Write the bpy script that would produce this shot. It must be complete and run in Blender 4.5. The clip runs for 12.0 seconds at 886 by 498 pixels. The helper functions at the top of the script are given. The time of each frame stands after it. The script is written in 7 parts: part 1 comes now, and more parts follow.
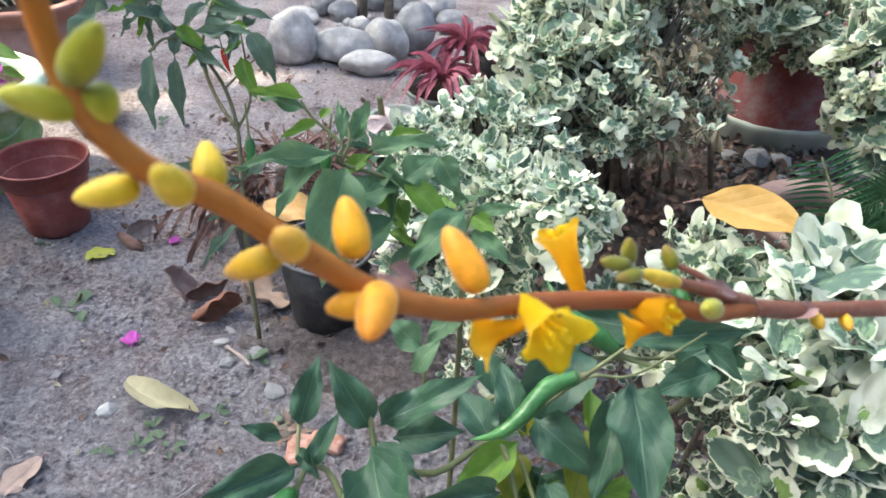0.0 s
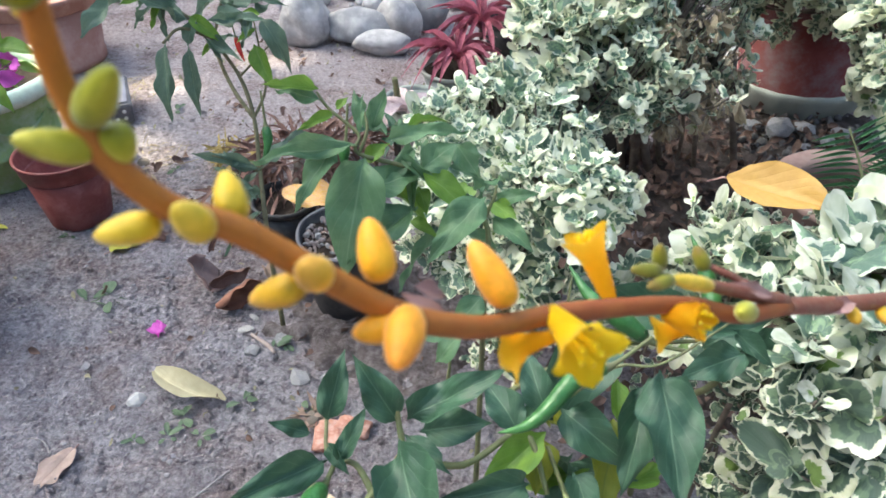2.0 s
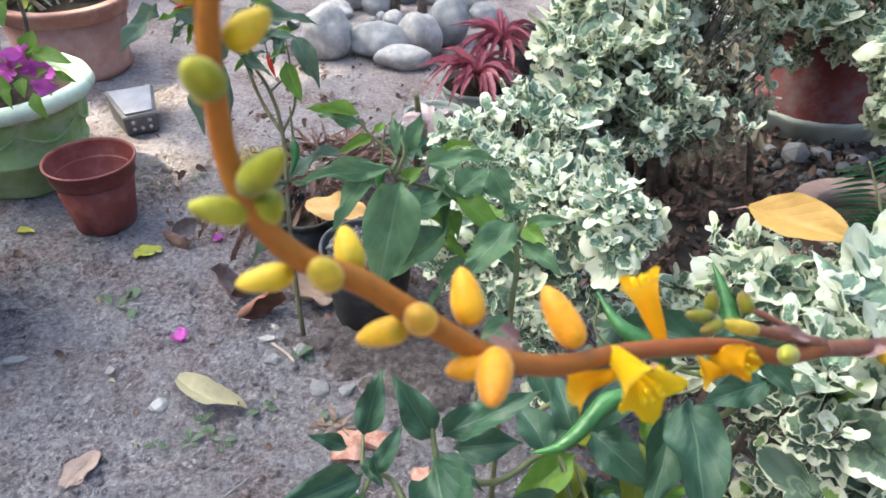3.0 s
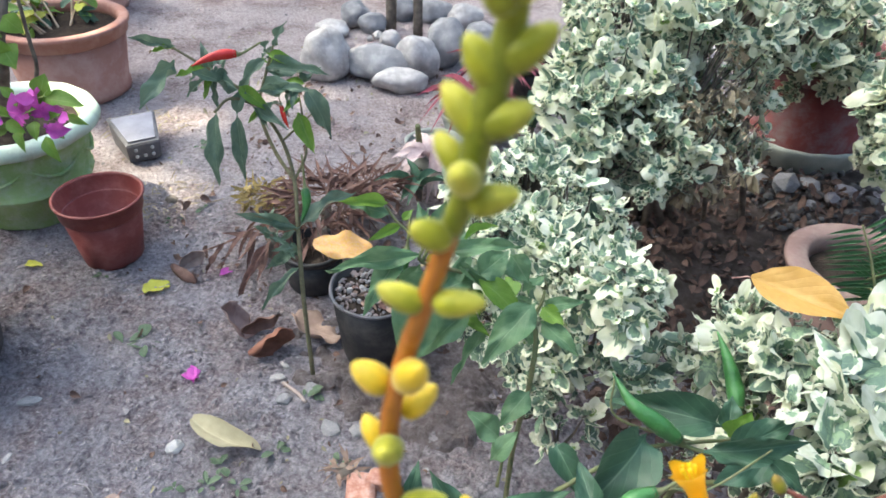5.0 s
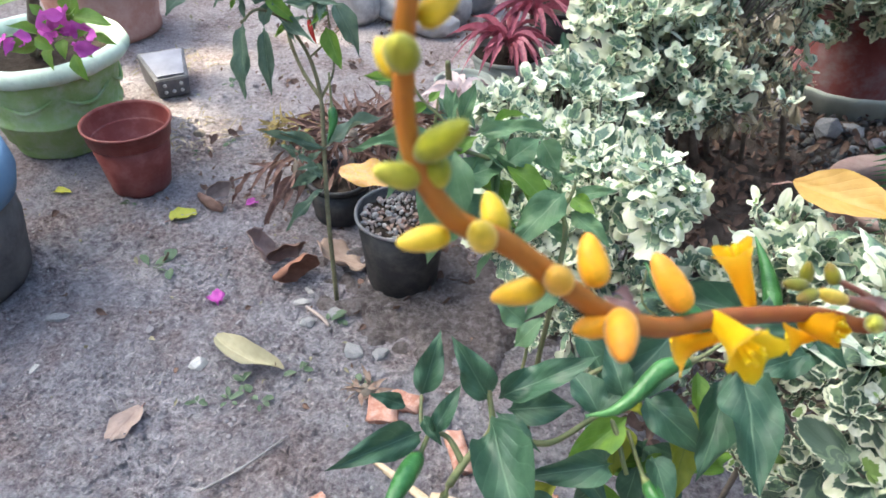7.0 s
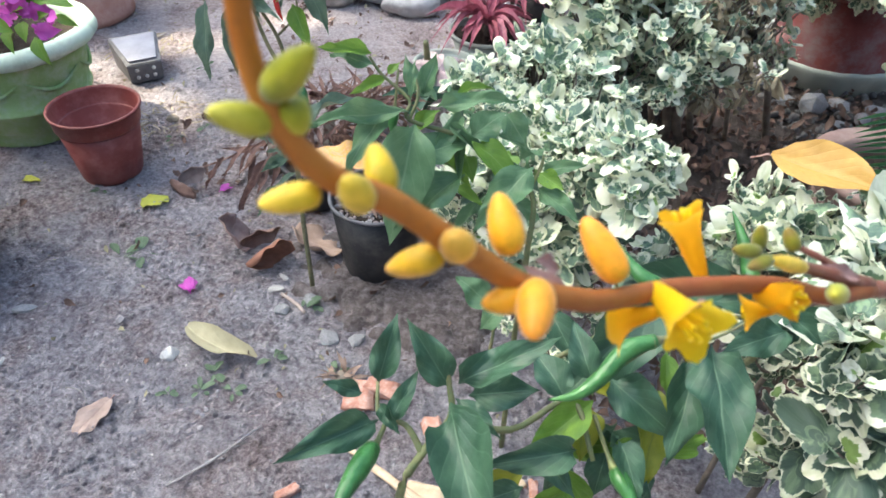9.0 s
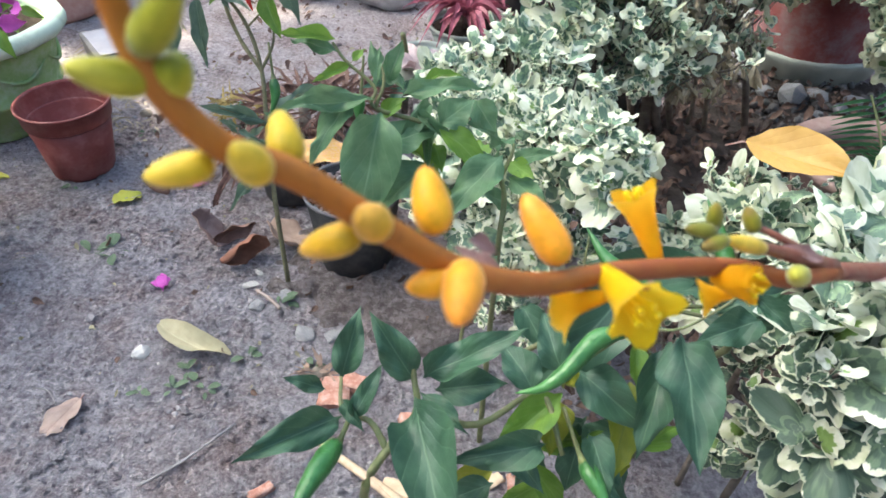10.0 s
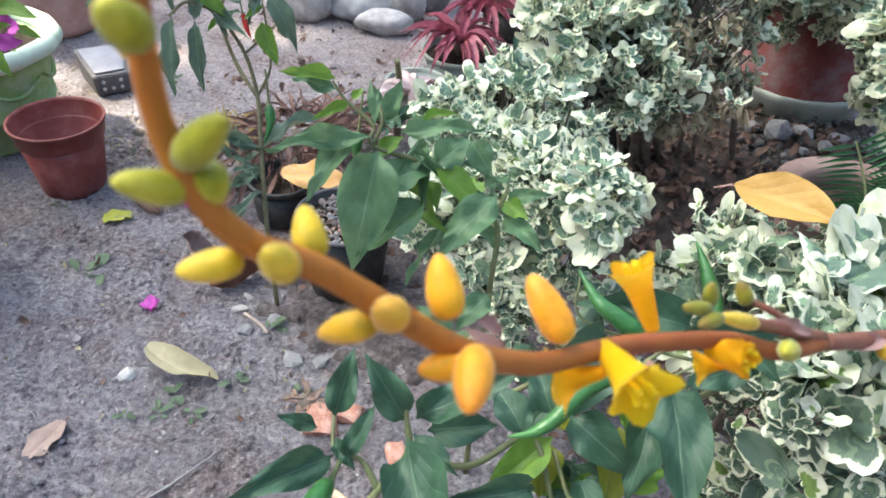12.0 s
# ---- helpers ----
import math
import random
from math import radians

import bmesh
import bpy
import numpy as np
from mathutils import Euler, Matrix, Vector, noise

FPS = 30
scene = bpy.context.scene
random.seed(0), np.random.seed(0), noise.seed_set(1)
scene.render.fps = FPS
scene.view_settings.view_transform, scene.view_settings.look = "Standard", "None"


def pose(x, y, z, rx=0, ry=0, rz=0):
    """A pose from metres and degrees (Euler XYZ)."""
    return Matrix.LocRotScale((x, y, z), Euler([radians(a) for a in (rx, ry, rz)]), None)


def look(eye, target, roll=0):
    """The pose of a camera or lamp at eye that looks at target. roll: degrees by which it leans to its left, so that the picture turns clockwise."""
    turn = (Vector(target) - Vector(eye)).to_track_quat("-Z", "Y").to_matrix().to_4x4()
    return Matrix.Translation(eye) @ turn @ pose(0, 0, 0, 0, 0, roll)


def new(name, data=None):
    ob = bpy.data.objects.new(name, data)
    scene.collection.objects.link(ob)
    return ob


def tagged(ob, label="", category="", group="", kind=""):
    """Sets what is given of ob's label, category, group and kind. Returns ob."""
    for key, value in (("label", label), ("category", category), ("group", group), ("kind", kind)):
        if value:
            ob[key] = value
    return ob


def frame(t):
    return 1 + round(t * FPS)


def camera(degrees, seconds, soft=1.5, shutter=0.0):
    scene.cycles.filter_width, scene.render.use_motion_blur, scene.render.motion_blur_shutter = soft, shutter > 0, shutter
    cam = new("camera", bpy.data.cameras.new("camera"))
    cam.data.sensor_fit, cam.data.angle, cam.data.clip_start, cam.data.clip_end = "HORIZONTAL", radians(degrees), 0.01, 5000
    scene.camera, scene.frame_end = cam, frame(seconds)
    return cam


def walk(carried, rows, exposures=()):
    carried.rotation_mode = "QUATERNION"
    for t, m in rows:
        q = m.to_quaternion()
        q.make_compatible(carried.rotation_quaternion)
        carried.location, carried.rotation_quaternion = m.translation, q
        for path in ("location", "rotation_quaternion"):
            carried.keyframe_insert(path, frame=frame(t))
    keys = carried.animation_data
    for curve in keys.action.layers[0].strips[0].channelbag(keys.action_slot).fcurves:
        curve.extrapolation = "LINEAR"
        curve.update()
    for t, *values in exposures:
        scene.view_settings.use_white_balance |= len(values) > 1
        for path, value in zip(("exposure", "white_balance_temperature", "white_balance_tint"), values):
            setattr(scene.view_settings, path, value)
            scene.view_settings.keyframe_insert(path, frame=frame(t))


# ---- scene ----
cam = camera(62.9, 12.0, 1.6)
PATH = [
    (0, (0.071, 0.054, 0.921), (0.008, 1.69, -0.228), 2.9),
    (0.5, (0.08, 0.062, 0.916), (0.034, 1.682, -0.255), 2.8),
    (1, (0.073, 0.058, 0.903), (0.019, 1.656, -0.297), 3.3),
    (1.5, (0.087, 0.07, 0.919), (0.013, 1.667, -0.283), 0.8),
    (2, (0.068, 0.065, 0.928), (-0.044, 1.658, -0.276), 0.2),
    (2.5, (0.048, 0.057, 0.94), (-0.073, 1.659, -0.251), 1.3),
    (3, (0.045, 0.051, 0.951), (-0.088, 1.658, -0.231), 1.4),
    (3.2, (0.04, 0.049, 0.954), (-0.095, 1.659, -0.224), 1.6),
    (4.8, (0.008, 0.069, 1.039), (-0.096, 1.668, -0.159), 1.7),
    (5, (0.001, 0.07, 1.046), (-0.091, 1.671, -0.149), 2.3),
    (5.5, (-0.001, 0.067, 1.042), (-0.118, 1.662, -0.158), 2.0),
    (6, (0.002, 0.059, 1.024), (-0.121, 1.643, -0.19), 2.0),
    (6.5, (0.014, 0.049, 0.998), (-0.152, 1.611, -0.239), 0.2),
    (7, (0.009, 0.034, 0.958), (-0.153, 1.586, -0.293), 1.9),
    (7.2, (0.016, 0.037, 0.95), (-0.114, 1.59, -0.303), 3.1),
    (8.8, (0.032, 0.059, 0.932), (-0.106, 1.585, -0.352), 1.6),
    (9, (0.036, 0.058, 0.934), (-0.103, 1.588, -0.346), 1.4),
    (9.5, (0.048, 0.063, 0.935), (-0.077, 1.602, -0.336), 1.3),
    (10, (0.052, 0.07, 0.92), (-0.049, 1.596, -0.368), 1.7),
    (10.5, (0.052, 0.068, 0.92), (-0.057, 1.592, -0.371), 1.6),
    (11, (0.06, 0.074, 0.944), (-0.039, 1.621, -0.319), 1.4),
    (11.5, (0.043, 0.073, 0.938), (-0.046, 1.628, -0.317), 3.0),
    (12, (0.044, 0.074, 0.939), (-0.024, 1.636, -0.308), 3.9),
]
EXPOSURE, SKY, SUN, SUN_UP, SUN_TURN, SUN_WIDE = 1.74, 0.15, 3.9, 55.0, 285.0, 0.5
KELVIN, TINT = 6000, 0
walk(cam, [(t, look(eye, target, roll)) for t, eye, target, roll in PATH],
     exposures=[(t, EXPOSURE + more, KELVIN, TINT) for t, more in ((0, 0.0), (3, 0.0), (5.5, -0.02), (7, 0.12), (9, 0.12), (10, 0.05), (12, 0.04))])
cam.data.dof.use_dof = True
cam.data.dof.focus_distance = 0.95
cam.data.dof.aperture_fstop = 16.0

# ---- light: open shade of a tree under bright sky, with a few flecks of sun ----
world = bpy.data.worlds.new("sky")
scene.world = world
world.use_nodes = True
wn = world.node_tree
sky = wn.nodes.new("ShaderNodeTexSky")
sky.sky_type, sky.sun_disc = "NISHITA", False
sky.sun_elevation, sky.sun_rotation = radians(SUN_UP), radians(SUN_TURN)
sky.air_density, sky.dust_density, sky.ozone_density = 1.0, 6.0, 1.0
wn.nodes["Background"].inputs[1].default_value = SKY
wn.links.new(sky.outputs[0], wn.nodes["Background"].inputs[0])
sun = new("sun", bpy.data.lights.new("sun", "SUN"))
sun.data.energy, sun.data.angle, sun.data.color = SUN, radians(SUN_WIDE), (1.0, 0.83, 0.62)
sun.matrix_world = pose(0, 0, 6, 90 - SUN_UP, 0, 180 - SUN_TURN)


# ---- materials ----
def material(name, rough=0.6, metal=0.0, spec=0.5):
    m = bpy.data.materials.new(name)
    m.use_nodes = True
    b = m.node_tree.nodes["Principled BSDF"]
    b.inputs["Roughness"].default_value = rough
    b.inputs["Metallic"].default_value = metal
    b.inputs["Specular IOR Level"].default_value = spec
    return m, m.node_tree, b


def node(nt, kind, **values):
    n = nt.nodes.new(kind)
    for key, value in values.items():
        n.inputs[key].default_value = value
    return n


def noise_at(nt, scale, detail=4.0, rough=0.55, coord="Object"):
    tc = nt.nodes.new("ShaderNodeTexCoord")
    n = node(nt, "ShaderNodeTexNoise", Scale=scale, Detail=detail, Roughness=rough)
    nt.links.new(tc.outputs[coord], n.inputs["Vector"])
    return n.outputs["Fac"]


def ramp(nt, fac, stops):
    r = nt.nodes.new("ShaderNodeValToRGB")
    els = r.color_ramp.elements
    while len(els) < len(stops):
        els.new(0.5)
    for e, (p, c) in zip(els, stops):
        e.position, e.color = p, (*c, 1)
    nt.links.new(fac, r.inputs[0])
    return r.outputs[0]


def mix(nt, fac, a, b, blend="MIX"):
    n = nt.nodes.new("ShaderNodeMix")
    n.data_type, n.blend_type = "RGBA", blend
    if isinstance(fac, float):
        n.inputs[0].default_value = fac
    else:
        nt.links.new(fac, n.inputs[0])
    for slot, v in ((6, a), (7, b)):
        if isinstance(v, tuple):
            n.inputs[slot].default_value = (*v, 1)
        else:
            nt.links.new(v, n.inputs[slot])
    return n.outputs[2]


def arith(nt, op, a, b=0.0, clamp=False):
    n = nt.nodes.new("ShaderNodeMath")
    n.operation, n.use_clamp = op, clamp
    for i, v in enumerate((a, b)):
        if isinstance(v, (int, float)):
            n.inputs[i].default_value = v
        else:
            nt.links.new(v, n.inputs[i])
    return n.outputs[0]


def bump(nt, b, height, strength, distance):
    n = node(nt, "ShaderNodeBump", Strength=strength, Distance=distance)
    nt.links.new(height, n.inputs["Height"])
    nt.links.new(n.outputs[0], b.inputs["Normal"])


def rough_surface(name, dark, light, scale, rough=0.7, relief=0.3, depth=0.002, spots=None, spec=0.4, fine=6.0):
    """A worn surface: two scales of colour noise, and fine relief."""
    m, nt, b = material(name, rough, 0.0, spec)
    big, small = noise_at(nt, scale, 5), noise_at(nt, scale * fine, 6, 0.65)
    col = ramp(nt, big, ((0.3, dark), (0.7, light)))
    col = mix(nt, arith(nt, "MULTIPLY", small, 0.55), col, mix(nt, 0.5, dark, light), "OVERLAY")
    if spots:
        f = ramp(nt, noise_at(nt, scale * 2.3, 6, 0.7), ((0.45, (0, 0, 0)), (0.74, (1, 1, 1))))
        col = mix(nt, f, col, spots)
    nt.links.new(col, b.inputs["Base Color"])
    bump(nt, b, small, relief, depth)
    return m


def random_value(nt):
    """One value a piece: by the object, or by the island of a joined mesh."""
    info, geo = nt.nodes.new("ShaderNodeObjectInfo"), nt.nodes.new("ShaderNodeNewGeometry")
    return arith(nt, "FRACT", arith(nt, "ADD", info.outputs["Random"], geo.outputs["Random Per Island"]))


def leaf_shader(nt, b, gloss=0.4, through_light=0.25):
    """Lets light through a thin blade."""
    out = nt.nodes["Material Output"]
    tr, mx = nt.nodes.new("ShaderNodeBsdfTranslucent"), nt.nodes.new("ShaderNodeMixShader")
    mx.inputs[0].default_value = through_light
    b.inputs["Roughness"].default_value = gloss
    nt.links.new(b.outputs[0], mx.inputs[1])
    nt.links.new(tr.outputs[0], mx.inputs[2])
    nt.links.new(mx.outputs[0], out.inputs[0])
    return tr


def variegated_leaf_material(name, rim, ragged, vary, cream_low=(0.56, 0.60, 0.38), cream_high=(0.80, 0.81, 0.66), depth=1.0):
    """Grey-green blotches that break up raggedly towards a cream rim, with faint veins running out."""
    m, nt, b = material(name, 0.4, 0, 0.35)
    tr = leaf_shader(nt, b, 0.45, 0.2)
    uv = nt.nodes.new("ShaderNodeUVMap")
    sep = nt.nodes.new("ShaderNodeSeparateXYZ")
    nt.links.new(uv.outputs[0], sep.inputs[0])
    rnd = random_value(nt)
    turn = arith(nt, "MULTIPLY", sep.outputs[1], 6.2832)

    def field(around, outward, scale, detail, shift):
        """Noise over the blade; streaks when it turns faster round than outwards."""
        at = nt.nodes.new("ShaderNodeCombineXYZ")
        r0 = arith(nt, "ADD", arith(nt, "MULTIPLY", sep.outputs[0], outward), around)
        nt.links.new(arith(nt, "MULTIPLY", r0, arith(nt, "COSINE", turn)), at.inputs[0])
        nt.links.new(arith(nt, "MULTIPLY", r0, arith(nt, "SINE", turn)), at.inputs[1])
        nt.links.new(arith(nt, "ADD", arith(nt, "MULTIPLY", rnd, 91.0), shift), at.inputs[2])
        n = node(nt, "ShaderNodeTexNoise", Scale=scale, Detail=detail, Roughness=0.6)
        nt.links.new(at.outputs[0], n.inputs["Vector"])
        return n.outputs["Fac"]
    lobes, veins, tone, frill = field(1.1, 0.35, 2.3, 2.0, 0.0), field(3.0, 0.12, 6.0, 1.0, 7.0), field(0.3, 0.9, 1.6, 2.0, 13.0), field(1.2, 0.7, 7.0, 3.0, 21.0)
    edge = arith(nt, "ADD", sep.outputs[0], arith(nt, "MULTIPLY", arith(nt, "SUBTRACT", lobes, 0.5), ragged))
    edge = arith(nt, "ADD", edge, arith(nt, "MULTIPLY", arith(nt, "SUBTRACT", frill, 0.5), ragged * 0.35))
    edge = arith(nt, "ADD", edge, arith(nt, "MULTIPLY", arith(nt, "SUBTRACT", rnd, 0.5), vary))
    f = ramp(nt, edge, ((rim - 0.015, (0, 0, 0)), (rim + 0.03, (1, 1, 1))))
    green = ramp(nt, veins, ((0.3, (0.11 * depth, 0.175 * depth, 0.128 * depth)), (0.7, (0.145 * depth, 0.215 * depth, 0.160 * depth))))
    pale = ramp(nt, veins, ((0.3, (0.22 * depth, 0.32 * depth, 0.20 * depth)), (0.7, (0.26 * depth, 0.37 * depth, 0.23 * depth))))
    grey = mix(nt, ramp(nt, tone, ((0.48, (0, 0, 0)), (0.56, (1, 1, 1)))), green, pale)
    fresh = ramp(nt, rnd, ((0.86, (0, 0, 0)), (0.90, (1, 1, 1))))
    grey = mix(nt, arith(nt, "MULTIPLY", fresh, 0.7), grey, (0.26, 0.40, 0.08))
    cream = ramp(nt, tone, ((0.3, cream_low), (0.6, cream_high)))
    col = mix(nt, f, grey, cream)
    brown = ramp(nt, frill, ((0.70, (0, 0, 0)), (0.76, (1, 1, 1))))
    col = mix(nt, arith(nt, "MULTIPLY", arith(nt, "MULTIPLY", brown, f), 0.45), col, (0.34, 0.24, 0.12))
    nt.links.new(col, b.inputs["Base Color"])
    nt.links.new(col, tr.inputs[0])
    bump(nt, b, veins, 0.15, 0.001)
    return m


def green_leaf_material(name, dark, light, vein, gloss=0.35, through_light=0.22):
    m, nt, b = material(name, gloss, 0, 0.45)
    tr = leaf_shader(nt, b, gloss, through_light)
    uv = nt.nodes.new("ShaderNodeUVMap")
    sep = nt.nodes.new("ShaderNodeSeparateXYZ")
    nt.links.new(uv.outputs[0], sep.inputs[0])
    rnd = random_value(nt)
    side = arith(nt, "ABSOLUTE", arith(nt, "SUBTRACT", sep.outputs[0], 0.5))
    mid = arith(nt, "SUBTRACT", 1.0, arith(nt, "MULTIPLY", side, 34.0), True)
    rows = arith(nt, "SUBTRACT", arith(nt, "MULTIPLY", sep.outputs[1], 6.0), arith(nt, "MULTIPLY", arith(nt, "POWER", side, 0.8), 5.0))
    wave = arith(nt, "ABSOLUTE", arith(nt, "SUBTRACT", arith(nt, "FRACT", rows), 0.5))
    ribs = arith(nt, "MULTIPLY", arith(nt, "SUBTRACT", 1.0, arith(nt, "MULTIPLY", wave, 14.0), True), 0.34)
    geo = nt.nodes.new("ShaderNodeNewGeometry")
    net = nt.nodes.new("ShaderNodeTexVoronoi")
    net.feature = "DISTANCE_TO_EDGE"
    net.inputs["Scale"].default_value = 330.0
    nt.links.new(geo.outputs["Position"], net.inputs["Vector"])
    mesh_lines = arith(nt, "MULTIPLY", arith(nt, "SUBTRACT", 1.0, arith(nt, "MULTIPLY", net.outputs["Distance"], 9.0), True), 0.06)
    lines = arith(nt, "MAXIMUM", arith(nt, "MAXIMUM", mid, ribs), mesh_lines)
    n = node(nt, "ShaderNodeTexNoise", Scale=60.0, Detail=5.0, Roughness=0.6)
    nt.links.new(geo.outputs["Position"], n.inputs["Vector"])
    col = ramp(nt, n.outputs["Fac"], ((0.3, dark), (0.72, light)))
    col = mix(nt, arith(nt, "MULTIPLY", rnd, 0.45), col, light)
    col = mix(nt, arith(nt, "MULTIPLY", lines, 0.55), col, vein)
    dusty = node(nt, "ShaderNodeTexNoise", Scale=22.0, Detail=6.0, Roughness=0.65)
    nt.links.new(geo.outputs["Position"], dusty.inputs["Vector"])
    nt.links.new(col, b.inputs["Base Color"])
    nt.links.new(ramp(nt, dusty.outputs["Fac"], ((0.35, (gloss - 0.1,) * 3), (0.65, (gloss + 0.16,) * 3))), b.inputs["Roughness"])
    nt.links.new(mix(nt, 0.35, col, vein), tr.inputs[0])
    swell = arith(nt, "ADD", arith(nt, "MULTIPLY", wave, 0.9), arith(nt, "MULTIPLY", n.outputs["Fac"], 0.9))
    bump(nt, b, arith(nt, "SUBTRACT", swell, lines), 0.30, 0.0016)
    return m


def soil_material():
    """Dry grey soil: broad brownish patches, lumps and crumbs."""
    m, nt, b = material("grey_soil", 0.97, 0, 0.08)
    broad, patch, mid = noise_at(nt, 1.9, 4), noise_at(nt, 5.5, 6, 0.65), noise_at(nt, 26.0, 7, 0.7)
    fine, dust = noise_at(nt, 95.0, 6, 0.75), noise_at(nt, 260.0, 4, 0.7)
    col = ramp(nt, mid, ((0.26, (0.23, 0.215, 0.235)), (0.5, (0.365, 0.346, 0.376)), (0.72, (0.49, 0.468, 0.508))))
    col = mix(nt, arith(nt, "MULTIPLY", ramp(nt, broad, ((0.45, (0, 0, 0)), (0.66, (1, 1, 1)))), 0.5), col, mix(nt, 0.5, col, (0.54, 0.50, 0.51)))
    # Soil pales with distance, the sunlit far ground put into its colour.
    soil_xyz = nt.nodes.new("ShaderNodeSeparateXYZ")
    where = nt.nodes.new("ShaderNodeTexCoord")
    nt.links.new(where.outputs["Object"], soil_xyz.inputs[0])
    far_sunlit = arith(nt, "ADD", arith(nt, "MULTIPLY", arith(nt, "SUBTRACT", soil_xyz.outputs[1], 1.15), 0.9), arith(nt, "MULTIPLY", arith(nt, "SUBTRACT", patch, 0.5), 1.6), True)
    col = mix(nt, arith(nt, "MULTIPLY", far_sunlit, 0.85), col, mix(nt, 0.7, col, (0.66, 0.575, 0.55)))
    brown = ramp(nt, patch, ((0.45, (0, 0, 0)), (0.62, (1, 1, 1))))
    col = mix(nt, arith(nt, "MULTIPLY", brown, 0.62), col, ramp(nt, fine, ((0.3, (0.16, 0.115, 0.105)), (0.7, (0.38, 0.29, 0.275)))))
    col = mix(nt, 0.85, col, ramp(nt, fine, ((0.32, (0.05, 0.045, 0.045)), (0.68, (0.86, 0.84, 0.84)))), "SOFT_LIGHT")
    speck = ramp(nt, dust, ((0.66, (0, 0, 0)), (0.74, (1, 1, 1))))
    col = mix(nt, arith(nt, "MULTIPLY", speck, 0.6), col, (0.56, 0.54, 0.53))
    hole = ramp(nt, dust, ((0.26, (1, 1, 1)), (0.36, (0, 0, 0))))
    col = mix(nt, arith(nt, "MULTIPLY", hole, 0.8), col, (0.09, 0.078, 0.076))
    nt.links.new(col, b.inputs["Base Color"])
    tc = nt.nodes.new("ShaderNodeTexCoord")
    warped = nt.nodes.new("ShaderNodeVectorMath")
    warped.operation = "ADD"
    shift = node(nt, "ShaderNodeTexNoise", Scale=60.0, Detail=3.0)
    small = nt.nodes.new("ShaderNodeVectorMath")
    small.operation = "SCALE"
    small.inputs[3].default_value = 0.03
    nt.links.new(tc.outputs["Object"], shift.inputs["Vector"])
    nt.links.new(shift.outputs["Color"], small.inputs[0])
    nt.links.new(tc.outputs["Object"], warped.inputs[0])
    nt.links.new(small.outputs[0], warped.inputs[1])
    lumps = node(nt, "ShaderNodeTexVoronoi", Scale=85.0, Randomness=1.0)
    nt.links.new(warped.outputs[0], lumps.inputs["Vector"])
    h = arith(nt, "ADD", arith(nt, "MULTIPLY", fine, 0.8), arith(nt, "MULTIPLY", mid, 1.2))
    h = arith(nt, "SUBTRACT", h, arith(nt, "MULTIPLY", lumps.outputs["Distance"], 0.45))
    h = arith(nt, "ADD", h, arith(nt, "MULTIPLY", dust, 0.25))
    bump(nt, b, h, 1.0, 0.022)
    return m


SOIL = soil_material()
POT_SOIL = rough_surface("dark_potting_soil", (0.03, 0.022, 0.018), (0.09, 0.07, 0.055), 40.0, 0.95, 1.0, 0.006, None, 0.1)
DAMP_SOIL = rough_surface("damp_brown_soil", (0.12, 0.10, 0.098), (0.27, 0.232, 0.228), 30.0, 0.95, 1.0, 0.02, (0.34, 0.31, 0.315), 0.1, 5.0)
PEBBLE = rough_surface("pebble", (0.22, 0.205, 0.215), (0.38, 0.36, 0.37), 22.0, 0.9, 0.5, 0.002, None, 0.2)
RIVER_STONE = rough_surface("river_stone", (0.20, 0.20, 0.212), (0.35, 0.345, 0.355), 9.0, 0.85, 0.5, 0.003, (0.44, 0.43, 0.42), 0.25, 9.0)
WHITE_STONE = rough_surface("white_stone", (0.42, 0.42, 0.41), (0.72, 0.71, 0.70), 60.0, 0.85, 0.6, 0.002, (0.34, 0.33, 0.32), 0.25, 5.0)
PALE_STONE = rough_surface("pale_river_stone", (0.33, 0.315, 0.305), (0.50, 0.48, 0.465), 14.0, 0.85, 0.5, 0.003, (0.60, 0.58, 0.565), 0.25, 9.0)
BROWN_PLASTIC = rough_surface("brown_red_plastic", (0.20, 0.050, 0.043), (0.26, 0.070, 0.060), 9.0, 0.5, 0.15, 0.001, (0.29, 0.115, 0.10), 0.4)
TERRACOTTA = rough_surface("terracotta_plastic", (0.33, 0.175, 0.135), (0.41, 0.225, 0.175), 6.0, 0.65, 0.2, 0.001, (0.46, 0.29, 0.24), 0.3)
GRAVEL_PINK = rough_surface("pinkish_gravel", (0.26, 0.215, 0.205), (0.46, 0.40, 0.385), 60.0, 0.9, 0.6, 0.002, None, 0.2)
DULL_CLAY = rough_surface("dull_clay", (0.17, 0.115, 0.10), (0.29, 0.205, 0.185), 12.0, 0.85, 0.6, 0.003, (0.26, 0.20, 0.17), 0.2)
RED_CLAY = rough_surface("red_clay", (0.18, 0.052, 0.05), (0.27, 0.088, 0.08), 6.0, 0.85, 0.4, 0.002, (0.23, 0.18, 0.18), 0.25)
GREEN_PAINT = rough_surface("faded_green_paint", (0.29, 0.40, 0.17), (0.43, 0.55, 0.28), 9.0, 0.8, 0.9, 0.005, (0.50, 0.57, 0.40), 0.3)
MINT_PAINT = rough_surface("pale_mint_paint", (0.52, 0.64, 0.49), (0.72, 0.80, 0.68), 8.0, 0.65, 0.3, 0.002, (0.42, 0.50, 0.38), 0.3)
GREY_CEMENT = rough_surface("grey_green_cement", (0.33, 0.35, 0.315), (0.50, 0.53, 0.48), 9.0, 0.85, 0.5, 0.003, None, 0.2)
BLACK_PLASTIC = rough_surface("black_plastic", (0.018, 0.018, 0.020), (0.035, 0.035, 0.038), 14.0, 0.5, 0.3, 0.001, (0.06, 0.055, 0.05), 0.4)
